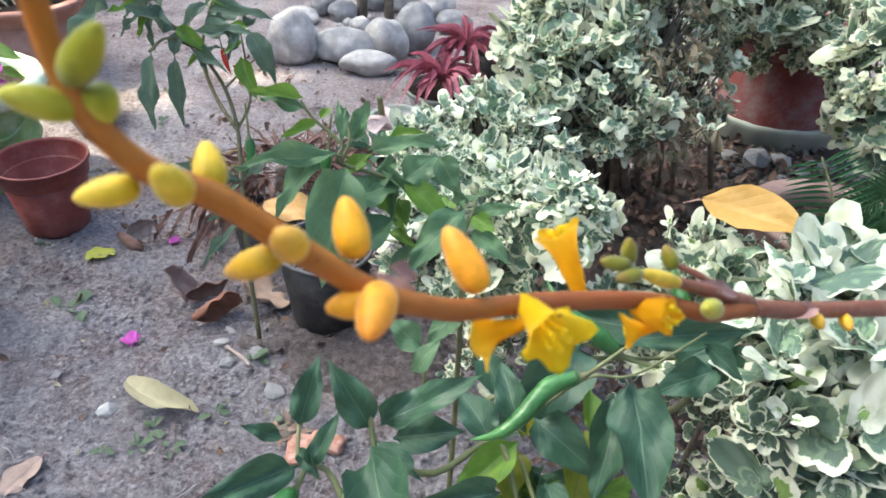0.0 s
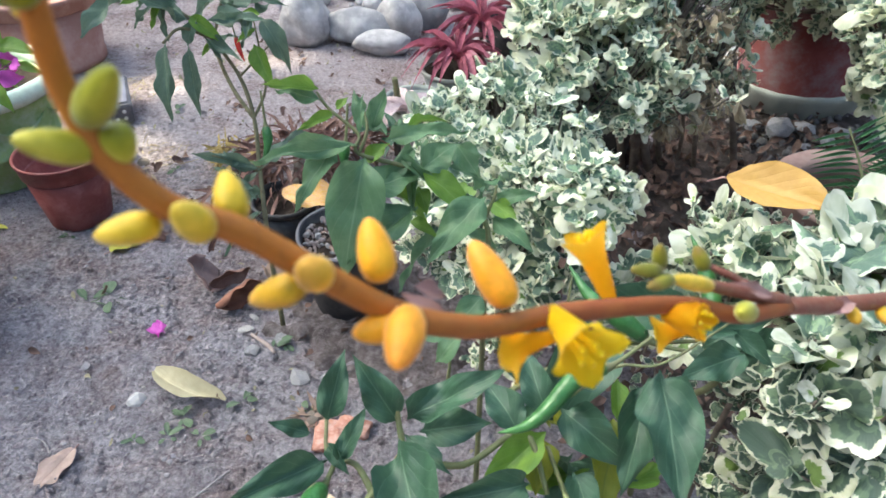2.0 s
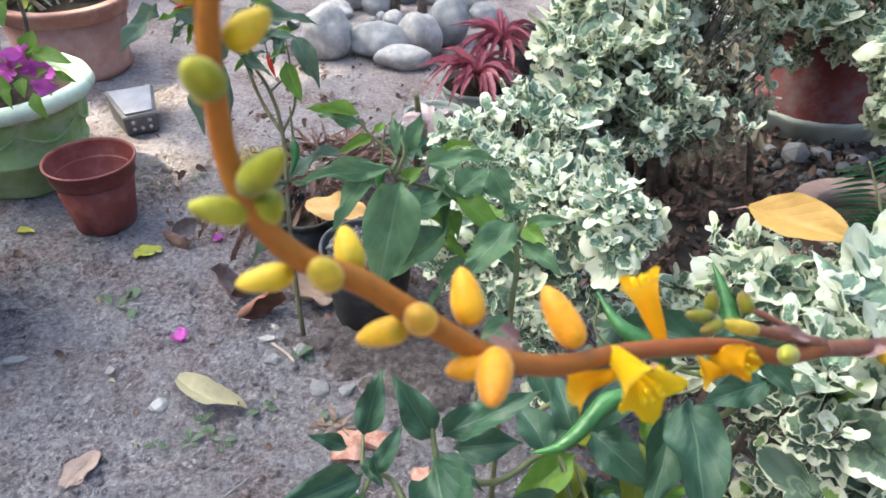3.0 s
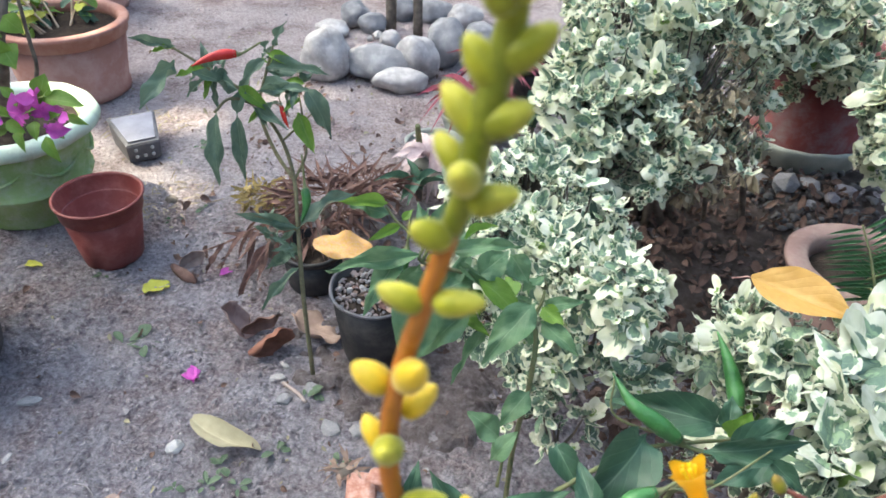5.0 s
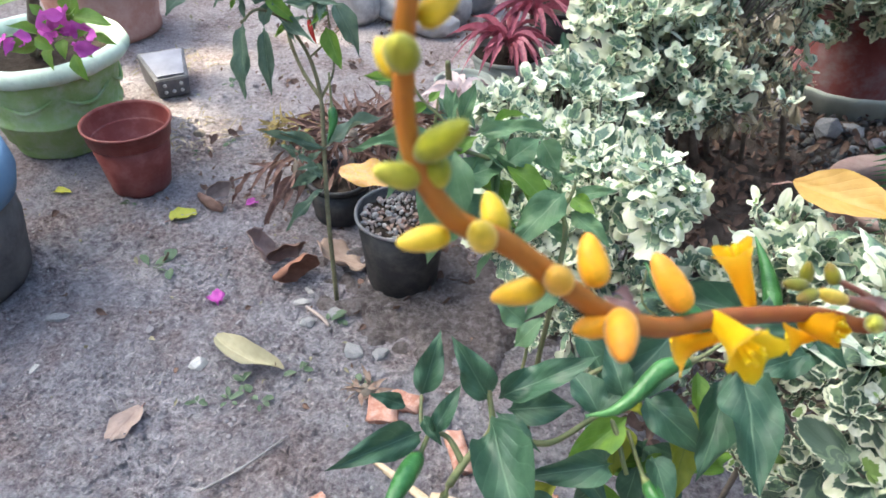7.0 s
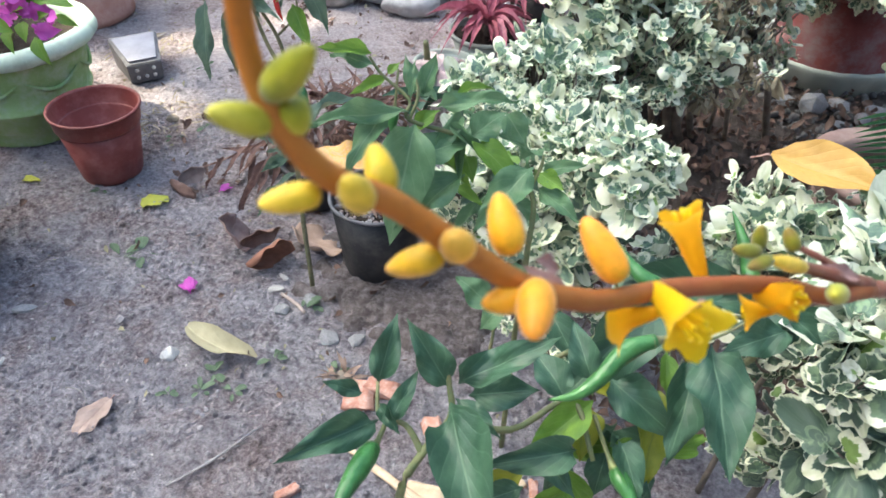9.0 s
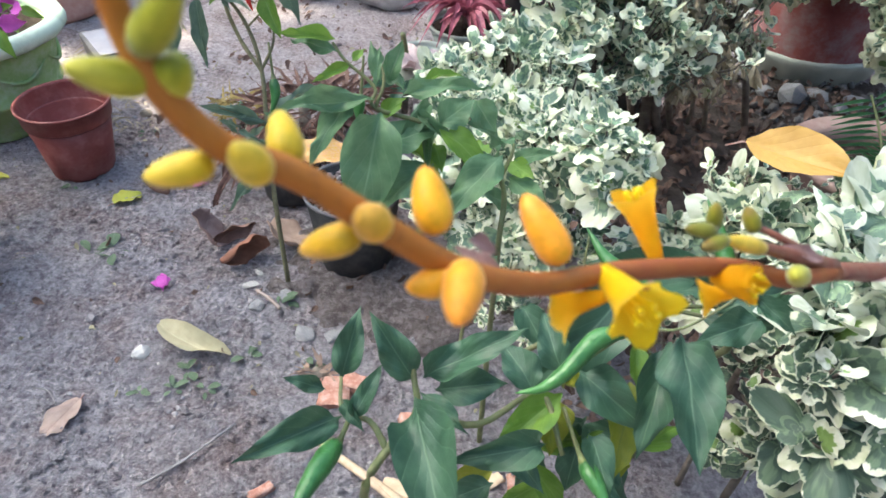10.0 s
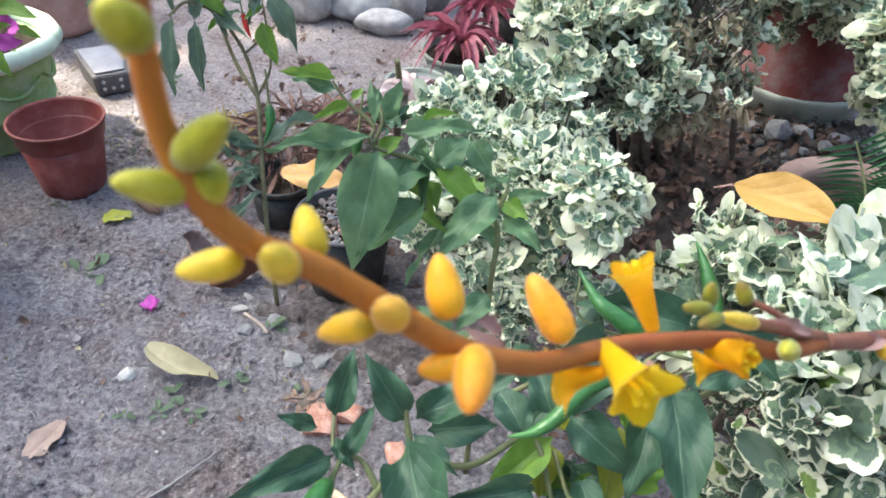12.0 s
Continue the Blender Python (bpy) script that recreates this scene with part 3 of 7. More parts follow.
def lobed_mesh(name, mat, seed, lobes, depth, cup, wide, n=30, teeth=0.0):
    """A fan-shaped leaf one long, cut into rounded lobes, its stalk at the origin; u runs from the middle to the rim."""
    rng = random.Random(seed)
    bm = bmesh.new()
    uvl = bm.loops.layers.uv.new("UVMap")
    uvs = {}
    ph, skew, roll = rng.uniform(0, 6), rng.uniform(-0.12, 0.12), rng.uniform(-0.25, 0.25)
    focus = Vector((0, 0.17, 0))

    def spot(a, k):
        env = 0.83 * (0.10 + 0.90 * max(0.0, math.cos(a / 2)) ** 1.25)
        lobe = abs(math.cos(lobes * (a + skew * math.sin(a)) / 2)) ** 0.42
        r = env * (1 - depth * (1 - lobe) * min(1.0, 0.4 + abs(math.cos(a / 2)))) * (1 + 0.07 * math.sin(2 * a + ph) + teeth * math.cos(23 * a))
        x, y = k * r * math.sin(a) * wide, k * r * math.cos(a)
        z = cup * (1.3 * x * x + 0.9 * max(y, 0) ** 2) + 0.20 * abs(x) * (1 - 0.6 * k) + roll * x * k
        z += k * k * (0.05 * math.sin(lobes * a + ph) + 0.035 * math.sin(7 * a + 2 * ph)) - 0.10 * k * k * (1 - lobe)
        return focus + Vector((x, y, z))
    c = bm.verts.new(focus)
    uvs[c] = (0.0, 0.0)
    rings = []
    for k in (0.45, 0.8, 1.0):
        ring = []
        for i in range(n):
            a = 2 * math.pi * (i + 0.5) / n - math.pi
            v = bm.verts.new(spot(a, k))
            uvs[v] = (k, (i + 0.5) / n)
            ring.append(v)
        rings.append(ring)
    for i in range(n):
        j = (i + 1) % n
        bm.faces.new((c, rings[0][j], rings[0][i]))
        for p, q in zip(rings, rings[1:]):
            bm.faces.new((p[j], q[j], q[i], p[i]))
    stalk = [bm.verts.new(p) for p in ((-0.016, -0.15, -0.03), (0.016, -0.15, -0.03), (0.016, 0.2, 0.004), (-0.016, 0.2, 0.004))]
    for v in stalk:
        uvs[v] = (0.1, 0.0)
    bm.faces.new(stalk)
    for f in bm.faces:
        for lp in f.loops:
            lp[uvl].uv = uvs[lp.vert]
    return mesh_of(bm, name, mat)


def aimed(base, tip, width, face=(0, -0.55, 0.85), turn=0.0):
    """The pose of a unit blade from base to tip with its upper side towards face."""
    base, tip = Vector(base), Vector(tip)
    y = tip - base
    length = y.length
    y.normalize()
    z = Vector(face) - Vector(face).dot(y) * y
    z = z.normalized() if z.length > 0.05 else y.orthogonal().normalized()
    z = Matrix.Rotation(radians(turn), 3, y) @ z
    x = y.cross(z)
    m = Matrix((x, y, z)).transposed().to_4x4()
    m.translation = base
    return m @ Matrix.Diagonal((width, length, length, 1))


def piece(name, me, m, parent=None, label=""):
    ob = new(name, me)
    ob.matrix_world = m
    if parent is not None:
        ob.parent = parent
        ob.matrix_parent_inverse = Matrix.Translation(-Vector(parent.location))
    if label:
        ob["label"] = label
    return ob


def joined(name, pieces, mat, parent=None):
    """One mesh from many placed copies of small meshes."""
    verts, faces, uv, cache = [], [], [], {}
    start = 0
    for me, m in pieces:
        if me.name not in cache:
            co = np.empty(len(me.vertices) * 3)
            me.vertices.foreach_get("co", co)
            u = np.zeros(len(me.loops) * 2)
            if me.uv_layers:
                me.uv_layers[0].data.foreach_get("uv", u)
            cache[me.name] = (co.reshape(-1, 3), [tuple(p.vertices) for p in me.polygons], u)
        co, fs, u = cache[me.name]
        mm = np.array(m)
        verts.append(co @ mm[:3, :3].T + mm[:3, 3])
        faces.extend([tuple(i + start for i in f) for f in fs])
        uv.append(u)
        start += len(co)
    me = bpy.data.meshes.new(name)
    me.from_pydata(np.concatenate(verts).tolist(), [], faces)
    lay = me.uv_layers.new(name="UVMap")
    lay.data.foreach_set("uv", np.concatenate(uv))
    me.materials.append(mat)
    me.polygons.foreach_set("use_smooth", [True] * len(me.polygons))
    ob = new(name, me)
    if parent is not None:
        ob.parent = parent
        ob.matrix_parent_inverse = Matrix.Translation(-Vector(parent.location))
    ob["kind"] = "stuff"
    return ob


def rest(parent):
    """Parts built in world coordinates keep their place under a thing that stands elsewhere."""
    for ob in parent.children:
        if ob.matrix_parent_inverse == Matrix.Identity(4):
            ob.matrix_parent_inverse = Matrix.Translation(-Vector(parent.location))
    return parent


# ---- ground ----
def ground_z(x, y):
    p = Vector((x, y, 0))
    return (0.006 * noise.noise(p * 2.2) + 0.006 * noise.noise(p * 9) + 0.005 * noise.noise(p * 19) + 0.005 * noise.noise(p * 37)
            + 0.003 * noise.noise(p * 72) - 0.002)


def build_ground():
    xs = np.concatenate(([-60, -25, -10, -5, -3, -2.4, -2], np.arange(-1.6, 1.4, 0.011), [1.6, 2, 2.5, 4, 8, 20, 60]))
    ys = np.concatenate(([-60, -20, -6, -2, -0.6, 0], np.arange(0.45, 2.6, 0.011), np.arange(2.6, 5, 0.05), [6, 9, 15, 30, 80]))
    verts = []
    for y in ys:
        for x in xs:
            verts.append((x, y, ground_z(x, y)))
    w = len(xs)
    faces = [(j * w + i, j * w + i + 1, (j + 1) * w + i + 1, (j + 1) * w + i) for j in range(len(ys) - 1) for i in range(w - 1)]
    me = bpy.data.meshes.new("ground")
    me.from_pydata(verts, [], faces)
    me.materials.append(SOIL)
    me.polygons.foreach_set("use_smooth", [True] * len(faces))
    return tagged(new("ground", me), "dry grey garden soil with grit and small lumps", "ground", kind="structure")


build_ground()


def lump_mesh(name, mat, seed, flat=0.7, sub=1):
    bm = bmesh.new()
    bmesh.ops.create_icosphere(bm, subdivisions=sub, radius=1.0)
    for v in bm.verts:
        v.co *= 1 + 0.28 * noise.noise(v.co * 1.3 + Vector((seed * 3.7, 0, 0)))
        v.co.z *= flat
    return mesh_of(bm, name, mat, sub > 1)


def scatter_grit(name, mat, count, sizes, label, seed):
    rng = random.Random(seed)
    shapes = [lump_mesh("grit_shape", mat, k, 0.7) for k in range(5)]
    bits = []
    for _ in range(count):
        near = rng.random() < 0.8
        x = rng.uniform(-1.05, 0.35) if near else rng.uniform(-1.7, 1.3)
        y = rng.uniform(0.55, 1.6) if near else rng.uniform(1.4, 3.8)
        r = rng.choice(sizes) * rng.uniform(0.8, 1.25) * (1.0 if near else 1.4)
        if noise.noise(Vector((x * 5, y * 5, seed))) < -0.15:
            r *= 0.6
        bits.append((rng.choice(shapes), Matrix.Translation((x, y, ground_z(x, y) - 0.0002)) @ Euler((rng.random() * 0.8, rng.random() * 0.8, rng.random() * 6)).to_matrix().to_4x4() @ Matrix.Diagonal((r, r * rng.uniform(0.6, 1.3), r * rng.uniform(0.4, 0.9), 1))))
    tagged(joined(name, bits, mat), label, "gravel", kind="stuff")


scatter_grit("soil_crumbs", SOIL, 12500, (0.0018, 0.0022, 0.0028, 0.0035, 0.0048, 0.0075), "loose crumbs and clods of grey soil", 5)
scatter_grit("grit", PEBBLE, 4500, (0.0014, 0.0018, 0.0024, 0.0036, 0.0048), "scattered grey grit on the soil", 6)
scatter_grit("pale_grit", PALE_STONE, 1500, (0.0012, 0.0016, 0.002, 0.0032), "scattered pale stone chips on the soil", 7)


# ---- leaf shapes ----
CHILI_BLADES = [blade_mesh("chili_blade", CHILI_LEAF, "chili", d, f, 0.16, k, 15, 6, tw) for k, (d, f, tw) in enumerate(((0.14, 0.25, 0.15), (0.3, 0.15, -0.35), (0.45, 0.3, 0.3), (0.05, 0.38, -0.2), (0.25, 0.1, 0.6), (0.6, 0.3, -0.2), (-0.12, 0.3, 0.2)))]
DUSTY_BLADES = [blade_mesh("dusty_chili_blade", DUSTY_CHILI_LEAF, "chili", d, f, 0.14, k + 50, 14, 6, tw) for k, (d, f, tw) in enumerate(((0.14, 0.25, 0.15), (0.3, 0.15, -0.35), (0.45, 0.3, 0.3), (0.6, 0.3, -0.2), (-0.12, 0.3, 0.2)))]
SOFT_BLADES = [blade_mesh("soft_chili_blade", SOFT_CHILI_LEAF, "chili", d, f, 0.14, k + 30, 15, 6, tw) for k, (d, f, tw) in enumerate(((0.14, 0.25, 0.15), (0.3, 0.15, -0.35), (0.45, 0.3, 0.3), (0.05, 0.38, -0.2), (0.25, 0.1, 0.6)))]
YOUNG_BLADES = [blade_mesh("young_blade", YOUNG_LEAF, "chili", d, f, 0.08, k + 9, 13, 6, tw) for k, (d, f, tw) in enumerate(((0.15, 0.3, 0.2), (0.35, 0.2, -0.2)))]
OLD_BLADES = [blade_mesh("old_blade", OLD_LEAF, "chili", 0.3, 0.3, 0.1, 21, 10, 4, 0.3)]
LOBES = ((5, 0.62, 0.25, 0.95), (3, 0.75, 0.5, 0.8), (5, 0.5, -0.4, 1.05), (4, 0.62, 0.8, 0.75), (3, 0.6, -0.7, 0.9), (7, 0.45, 0.3, 1.1), (3, 0.4, 1.1, 0.7))
SCALLOPS = [lobed_mesh("lobed_blade", VARIEGATED, k, *c) for k, c in enumerate(LOBES)]
DIM_SCALLOPS = [lobed_mesh("older_lobed_blade", VARIEGATED_DIM, k + 10, *c) for k, c in enumerate(LOBES)]
BROAD_SCALLOPS = [lobed_mesh("broad_lobed_blade", VARIEGATED_BROAD, k + 40, lo, d * 0.72, c * 0.6, w * 0.9, 42, 0.02) for k, (lo, d, c, w) in enumerate(LOBES)]
LIT_SCALLOPS = [lobed_mesh("pale_lobed_blade", VARIEGATED_LIT, k + 60, lo, d * 0.8, c * 0.6, w * 0.9, 36, 0.02) for k, (lo, d, c, w) in enumerate(LOBES)]
BROWN_SCALLOPS = [scallop_mesh("withered_blade", WITHERED, k + 20, c, 0.7, 6, 24) for k, c in enumerate((1.0, -1.1))]


# ---- flowering stalk close to the camera ----
def flower_stalk():
    st = thing("flowering_stalk", "arching orange-brown stalk with yellow-green buds and orange tubular flowers", "flower stalk", at=(0.70, 0.36, 0.0))
    bm = bmesh.new()
    low = [(0.70, 0.36, -0.01), (0.70, 0.38, 0.22), (0.64, 0.43, 0.45), (0.50, 0.45, 0.60), (0.37, 0.41, 0.655), (0.282, 0.348, 0.698), (0.224, 0.314, 0.7195), (0.189, 0.291, 0.7365)]
    tube(bm, low, [0.011, 0.009, 0.007, 0.0044, 0.0040, 0.0037], 12, 8)
    part("lower_stem", bm, PURPLE_STEM, st, "purple-brown woody lower stem")
    bm = bmesh.new()
    path = [(0.189, 0.291, 0.7365), (0.164, 0.274, 0.7455), (0.141, 0.27, 0.7525), (0.1, 0.251, 0.7635), (0.073, 0.228, 0.7765), (0.06, 0.218, 0.785), (0.045, 0.212, 0.794), (0.026, 0.206, 0.812), (0.01, 0.202, 0.827), (-0.004, 0.197, 0.837),
            (-0.013, 0.194, 0.851), (-0.018, 0.195, 0.865), (-0.019, 0.196, 0.882), (-0.018, 0.197, 0.899), (-0.014, 0.199, 0.919), (-0.012, 0.196, 0.928), (-0.008, 0.197, 0.943), (-0.005, 0.197, 0.956)]
    tube(bm, path, [0.0036, 0.0034, 0.0035, 0.0038, 0.0037, 0.0032, 0.0028, 0.0026, 0.0025, 0.0024], 14, 6, 0.06)
    part("stem", bm, FLOWER_STEM, st)
    bm = bmesh.new()
    tip = [(-0.005, 0.197, 0.956), (-0.002, 0.198, 0.966), (0.0, 0.2, 0.979), (0.003, 0.203, 0.992), (0.005, 0.205, 1.004), (0.005, 0.206, 1.012)]
    tube(bm, tip, [0.0027, 0.0032, 0.0034, 0.003, 0.0016], 12, 6)
    part("stem_tip", bm, BUD_GREEN, st, "green growing tip of the stalk")

    def bud(base, end, width, mat, blunt=0.0):
        b = bmesh.new()
        base, end = Vector(base), Vector(end)
        d = end - base
        n = 12
        pts = [base + d * (0.5 - 0.5 * math.cos(math.pi * k / n)) ** 1.05 for k in range(n + 1)]
        prof = [max(0.10, math.sin(math.pi * k / n) ** 0.88) * (0.98 + 0.20 * math.cos(math.pi * k / n)) * (1 + 0.05 * noise.noise(Vector((k * 0.5, width * 9000, 0)))) for k in range(n + 1)]
        prof[-1] = 0.14 + blunt
        tube(b, pts, [width * 0.5 * v for v in prof], 14, 1)
        uvl = b.loops.layers.uv.new("UVMap")
        b.verts.index_update()
        for f in b.faces:
            for lp in f.loops:
                lp[uvl].uv = ((lp.vert.index % 14) / 14, (lp.vert.index // 14) / n)
        return part("bud", b, mat, st)

    # seen along the upright part
    for base, end, width, mat in (
            ((-0.019, 0.199, 0.903), (-0.029, 0.201, 0.909), 0.0083, BUD_YELLOW), ((-0.015, 0.196, 0.909), (-0.01, 0.189, 0.922), 0.0088, BUD_YELLOW),
            ((-0.016, 0.2, 0.892), (-0.007, 0.205, 0.899), 0.0078, BUD_YELLOW), ((-0.021, 0.198, 0.879), (-0.027, 0.204, 0.886), 0.0066, BUD_YELLOW),
            ((-0.018, 0.195, 0.884), (-0.019, 0.185, 0.894), 0.0088, BUD_GREEN), ((-0.01, 0.196, 0.935), (-0.021, 0.196, 0.94), 0.0070, BUD_GREEN)):
        bud(base, end, width, mat)
    for base, end, width, mat in (
            ((-0.008, 0.195, 0.937), (0.004, 0.192, 0.941), 0.0068, BUD_GREEN), ((-0.005, 0.196, 0.954), (-0.013, 0.192, 0.96), 0.0073, BUD_GREEN),
            ((-0.002, 0.197, 0.963), (0.009, 0.197, 0.967), 0.0072, BUD_GREEN), ((-0.002, 0.196, 0.969), (-0.003, 0.186, 0.977), 0.0074, BUD_GREEN),
            ((-0.003, 0.2, 0.969), (-0.009, 0.204, 0.976), 0.0062, BUD_GREEN), ((0.001, 0.2, 0.977), (-0.008, 0.204, 0.987), 0.0074, BUD_GREEN),
            ((-0.0, 0.2, 0.979), (0.01, 0.2, 0.985), 0.0078, BUD_GREEN)):
        bud(base, end, width, mat)
    for base, end, width, mat in (
            ((0.003, 0.202, 0.987), (-0.004, 0.204, 0.997), 0.0074, BUD_GREEN), ((0.003, 0.203, 0.991), (0.013, 0.203, 1.0), 0.0076, BUD_GREEN),
            ((0.004, 0.199, 1.003), (-0.001, 0.199, 1.01), 0.0068, BUD_GREEN), ((0.004, 0.198, 1.006), (0.009, 0.198, 1.013), 0.0066, BUD_GREEN),
            ((0.005, 0.199, 1.012), (0.004, 0.201, 1.017), 0.006, BUD_GREEN)):
        bud(base, end, width, mat)
    # along the bend
    for base, end, width, mat in (
            ((-0.015, 0.194, 0.859), (-0.002, 0.187, 0.874), 0.0082, BUD_GREEN), ((-0.011, 0.196, 0.858), (-0.009, 0.195, 0.849), 0.0078, BUD_GREEN),
            ((-0.015, 0.194, 0.852), (-0.0245, 0.184, 0.860), 0.0076, BUD_GREEN), ((-0.006, 0.196, 0.833), (-0.021, 0.193, 0.83), 0.0078, BUD_YELLOW),
            ((0.004, 0.197, 0.83), (0.002, 0.189, 0.842), 0.0088, BUD_YELLOW), ((0.008, 0.204, 0.828), (0.003, 0.216, 0.835), 0.0086, BUD_YELLOW),
            ((0.023, 0.204, 0.81), (0.007, 0.206, 0.801), 0.0088, BUD_BALL)):
        bud(base, end, width, mat)
    for base, end, width, mat in (
            ((0.028, 0.204, 0.812), (0.025, 0.197, 0.821), 0.0098, BUD_BALL), ((0.041, 0.214, 0.803), (0.036, 0.227, 0.815), 0.0104, BUD_ORANGE),
            ((0.047, 0.209, 0.793), (0.034, 0.204, 0.793), 0.0088, BUD_ORANGE), ((0.049, 0.21, 0.797), (0.048, 0.188, 0.798), 0.0112, BUD_ORANGE),
            ((0.077, 0.233, 0.78), (0.064, 0.247, 0.794), 0.0116, BUD_ORANGE)):
        bud(base, end, width, mat)
    bud((0.167, 0.272, 0.749), (0.158, 0.26, 0.759), 0.0082, BUD_GREEN)

    def flower(base, mouth, tube_w, mouth_w, mat, crumple=0.0, seed=0):
        b = bmesh.new()
        base, mouth = Vector(base), Vector(mouth)
        d = (mouth - base)
        ln = d.length
        d.normalize()
        x = d.orthogonal().normalized()
        y = d.cross(x)
        rings = []
        for i in range(11):
            s = i / 10
            grow = 0.55 + 0.5 * math.sin(math.pi * min(s * 1.2, 1) * 0.5)
            flare = max(0.0, (s - 0.5) / 0.5)
            r = 0.5 * (tube_w * grow + (mouth_w - tube_w * 1.05) * flare ** 1.7)
            ring = []
            for k in range(20):
                a = 2 * math.pi * k / 20
                lob = (0.20 * math.cos(4 * a + seed) + crumple * noise.noise(Vector((math.cos(a) * 2, math.sin(a) * 2, s * 5 + seed)))) * flare ** 1.3
                back = -0.06 * ln * flare ** 3 + 0.05 * ln * math.cos(4 * a + seed) * flare ** 2
                ring.append(b.verts.new(base + d * (ln * s + back) + r * (1 + lob) * (math.cos(a) * x + math.sin(a) * y)))
            rings.append(ring)
        for p, q in zip(rings, rings[1:]):
            for k in range(20):
                b.faces.new((p[k], p[(k + 1) % 20], q[(k + 1) % 20], q[k]))
        bmesh.ops.solidify(b, geom=b.faces[:], thickness=0.0004)
        fl = part("flower", b, mat, st)
        for k in range(5):
            c = bmesh.new()
            o = 0.22 * tube_w * Vector((math.cos(k * 1.26 + seed), math.sin(k * 1.26 + seed), 0))
            off = o.x * x + o.y * y
            tube(c, [base + d * ln * 0.3 + off, base + d * ln * 0.75 + off, base + d * ln * 0.98 + off * 1.5], [0.0005, 0.0005, 0.0011], 6, 3)
            s = new("stamen", mesh_of(c, "stamen", PETAL_YELLOW))
            s.parent = fl
        return fl

    flower((0.116, 0.274, 0.75), (0.104, 0.285, 0.773), 0.0096, 0.0185, PETAL_ORANGE, 0.06, 0.4)
    flower((0.092, 0.236, 0.766), (0.076, 0.235, 0.759), 0.0072, 0.0215, PETAL_ORANGE, 0.06, 1.0)
    flower((0.091, 0.245, 0.768), (0.102, 0.221, 0.772), 0.0112, 0.0215, PETAL_YELLOW, 0.16, 2.3)
    flower((0.149, 0.272, 0.74), (0.135, 0.273, 0.734), 0.0062, 0.0160, PETAL_ORANGE, 0.08, 3.0)
    flower((0.136, 0.269, 0.749), (0.147, 0.257, 0.756), 0.0118, 0.0105, PETAL_ORANGE, 0.7, 4.1)
    # side sprays with small green buds
    bm = bmesh.new()
    tube(bm, [(0.188, 0.291, 0.739), (0.159, 0.277, 0.755), (0.137, 0.266, 0.768)], [0.0030, 0.0024, 0.0020], 10, 6)
    part("side_stem", bm, PURPLE_STEM, st)
    bm = bmesh.new()
    tube(bm, [(0.179, 0.287, 0.745), (0.164, 0.287, 0.753), (0.153, 0.289, 0.757)], [0.0018, 0.0015, 0.0013], 8, 5)
    part("side_stem", bm, PURPLE_STEM, st)
    for base, end, width, mat in (
            ((0.129, 0.263, 0.773), (0.117, 0.257, 0.778), 0.0054, BUD_OLIVE), ((0.129, 0.266, 0.772), (0.127, 0.265, 0.783), 0.0058, BUD_OLIVE),
            ((0.133, 0.262, 0.771), (0.123, 0.254, 0.773), 0.0054, BUD_OLIVE), ((0.151, 0.272, 0.76), (0.132, 0.261, 0.772), 0.0062, BUD_YELLOW),
            ((0.153, 0.288, 0.755), (0.148, 0.291, 0.764), 0.0066, BUD_OLIVE), ((0.229, 0.314, 0.717), (0.229, 0.305, 0.717), 0.0062, BUD_BALL),
            ((0.249, 0.326, 0.709), (0.248, 0.315, 0.709), 0.0062, BUD_BALL)):
        bud(base, end, width, mat)
    # dry bracts
    for k, (base, end, width) in enumerate((((0.179, 0.284, 0.747), (0.161, 0.279, 0.758), 0.0065), ((0.228, 0.311, 0.723), (0.206, 0.303, 0.724), 0.009),
                             ((0.049, 0.224, 0.794), (0.059, 0.23, 0.786), 0.007), ((0.059, 0.216, 0.788), (0.045, 0.221, 0.795), 0.006),
                             ((0.102, 0.234, 0.772), (0.103, 0.229, 0.779), 0.004))):
        me = blade_mesh("bract", BRACT, "chili", 0.2, 0.8, 0.15, k, 9, 4, 0.0, 0.2)
        piece("bract", me, aimed(base, end, width), st)
    return rest(st)


flower_stalk()


# ---- pots ----
def nursery_pot(at, height, base_r, top_r, mat, label, group="", tilt=(0, 0, 0)):
    pot = thing("nursery_pot", label, "plant pot", at=at)
    bm = bmesh.new()
    step = base_r + (top_r - base_r) * 0.74
    rg = lathe(bm, [(base_r * 0.6, 0.006), (base_r - 0.004, 0.006), (base_r, 0.0), (base_r + 0.002, 0.006), (step, height * 0.76), (step - 0.003, height * 0.765), (step - 0.005, height * 0.75), (base_r - 0.003, 0.010), (0.004, 0.010)], 48)
    cap(bm, rg[-1])
    for k in range(6):
        i = k * 8 + 3
        for v in (rg[1][i], rg[1][i + 1], rg[2][i], rg[2][i + 1]):
            v.co.z += 0.005
    part("body", bm, mat, pot)
    bm = bmesh.new()
    lathe(bm, [(step - 0.003, height * 0.755), (step + 0.003, height * 0.762), (step + 0.004, height * 0.775), (top_r, height - 0.006), (top_r + 0.004, height - 0.005), (top_r + 0.004, height), (top_r - 0.001, height), (top_r - 0.003, height - 0.006), (step, height * 0.772), (step - 0.003, height * 0.755)], 48)
    part("rim", bm, mat, pot)
    pot.rotation_euler = [radians(a) for a in tilt]
    return pot


nursery_pot((-0.84, 1.357, 0.0), 0.166, 0.064, 0.093, BROWN_PLASTIC, "empty brown-red plastic nursery pot standing on bare soil")


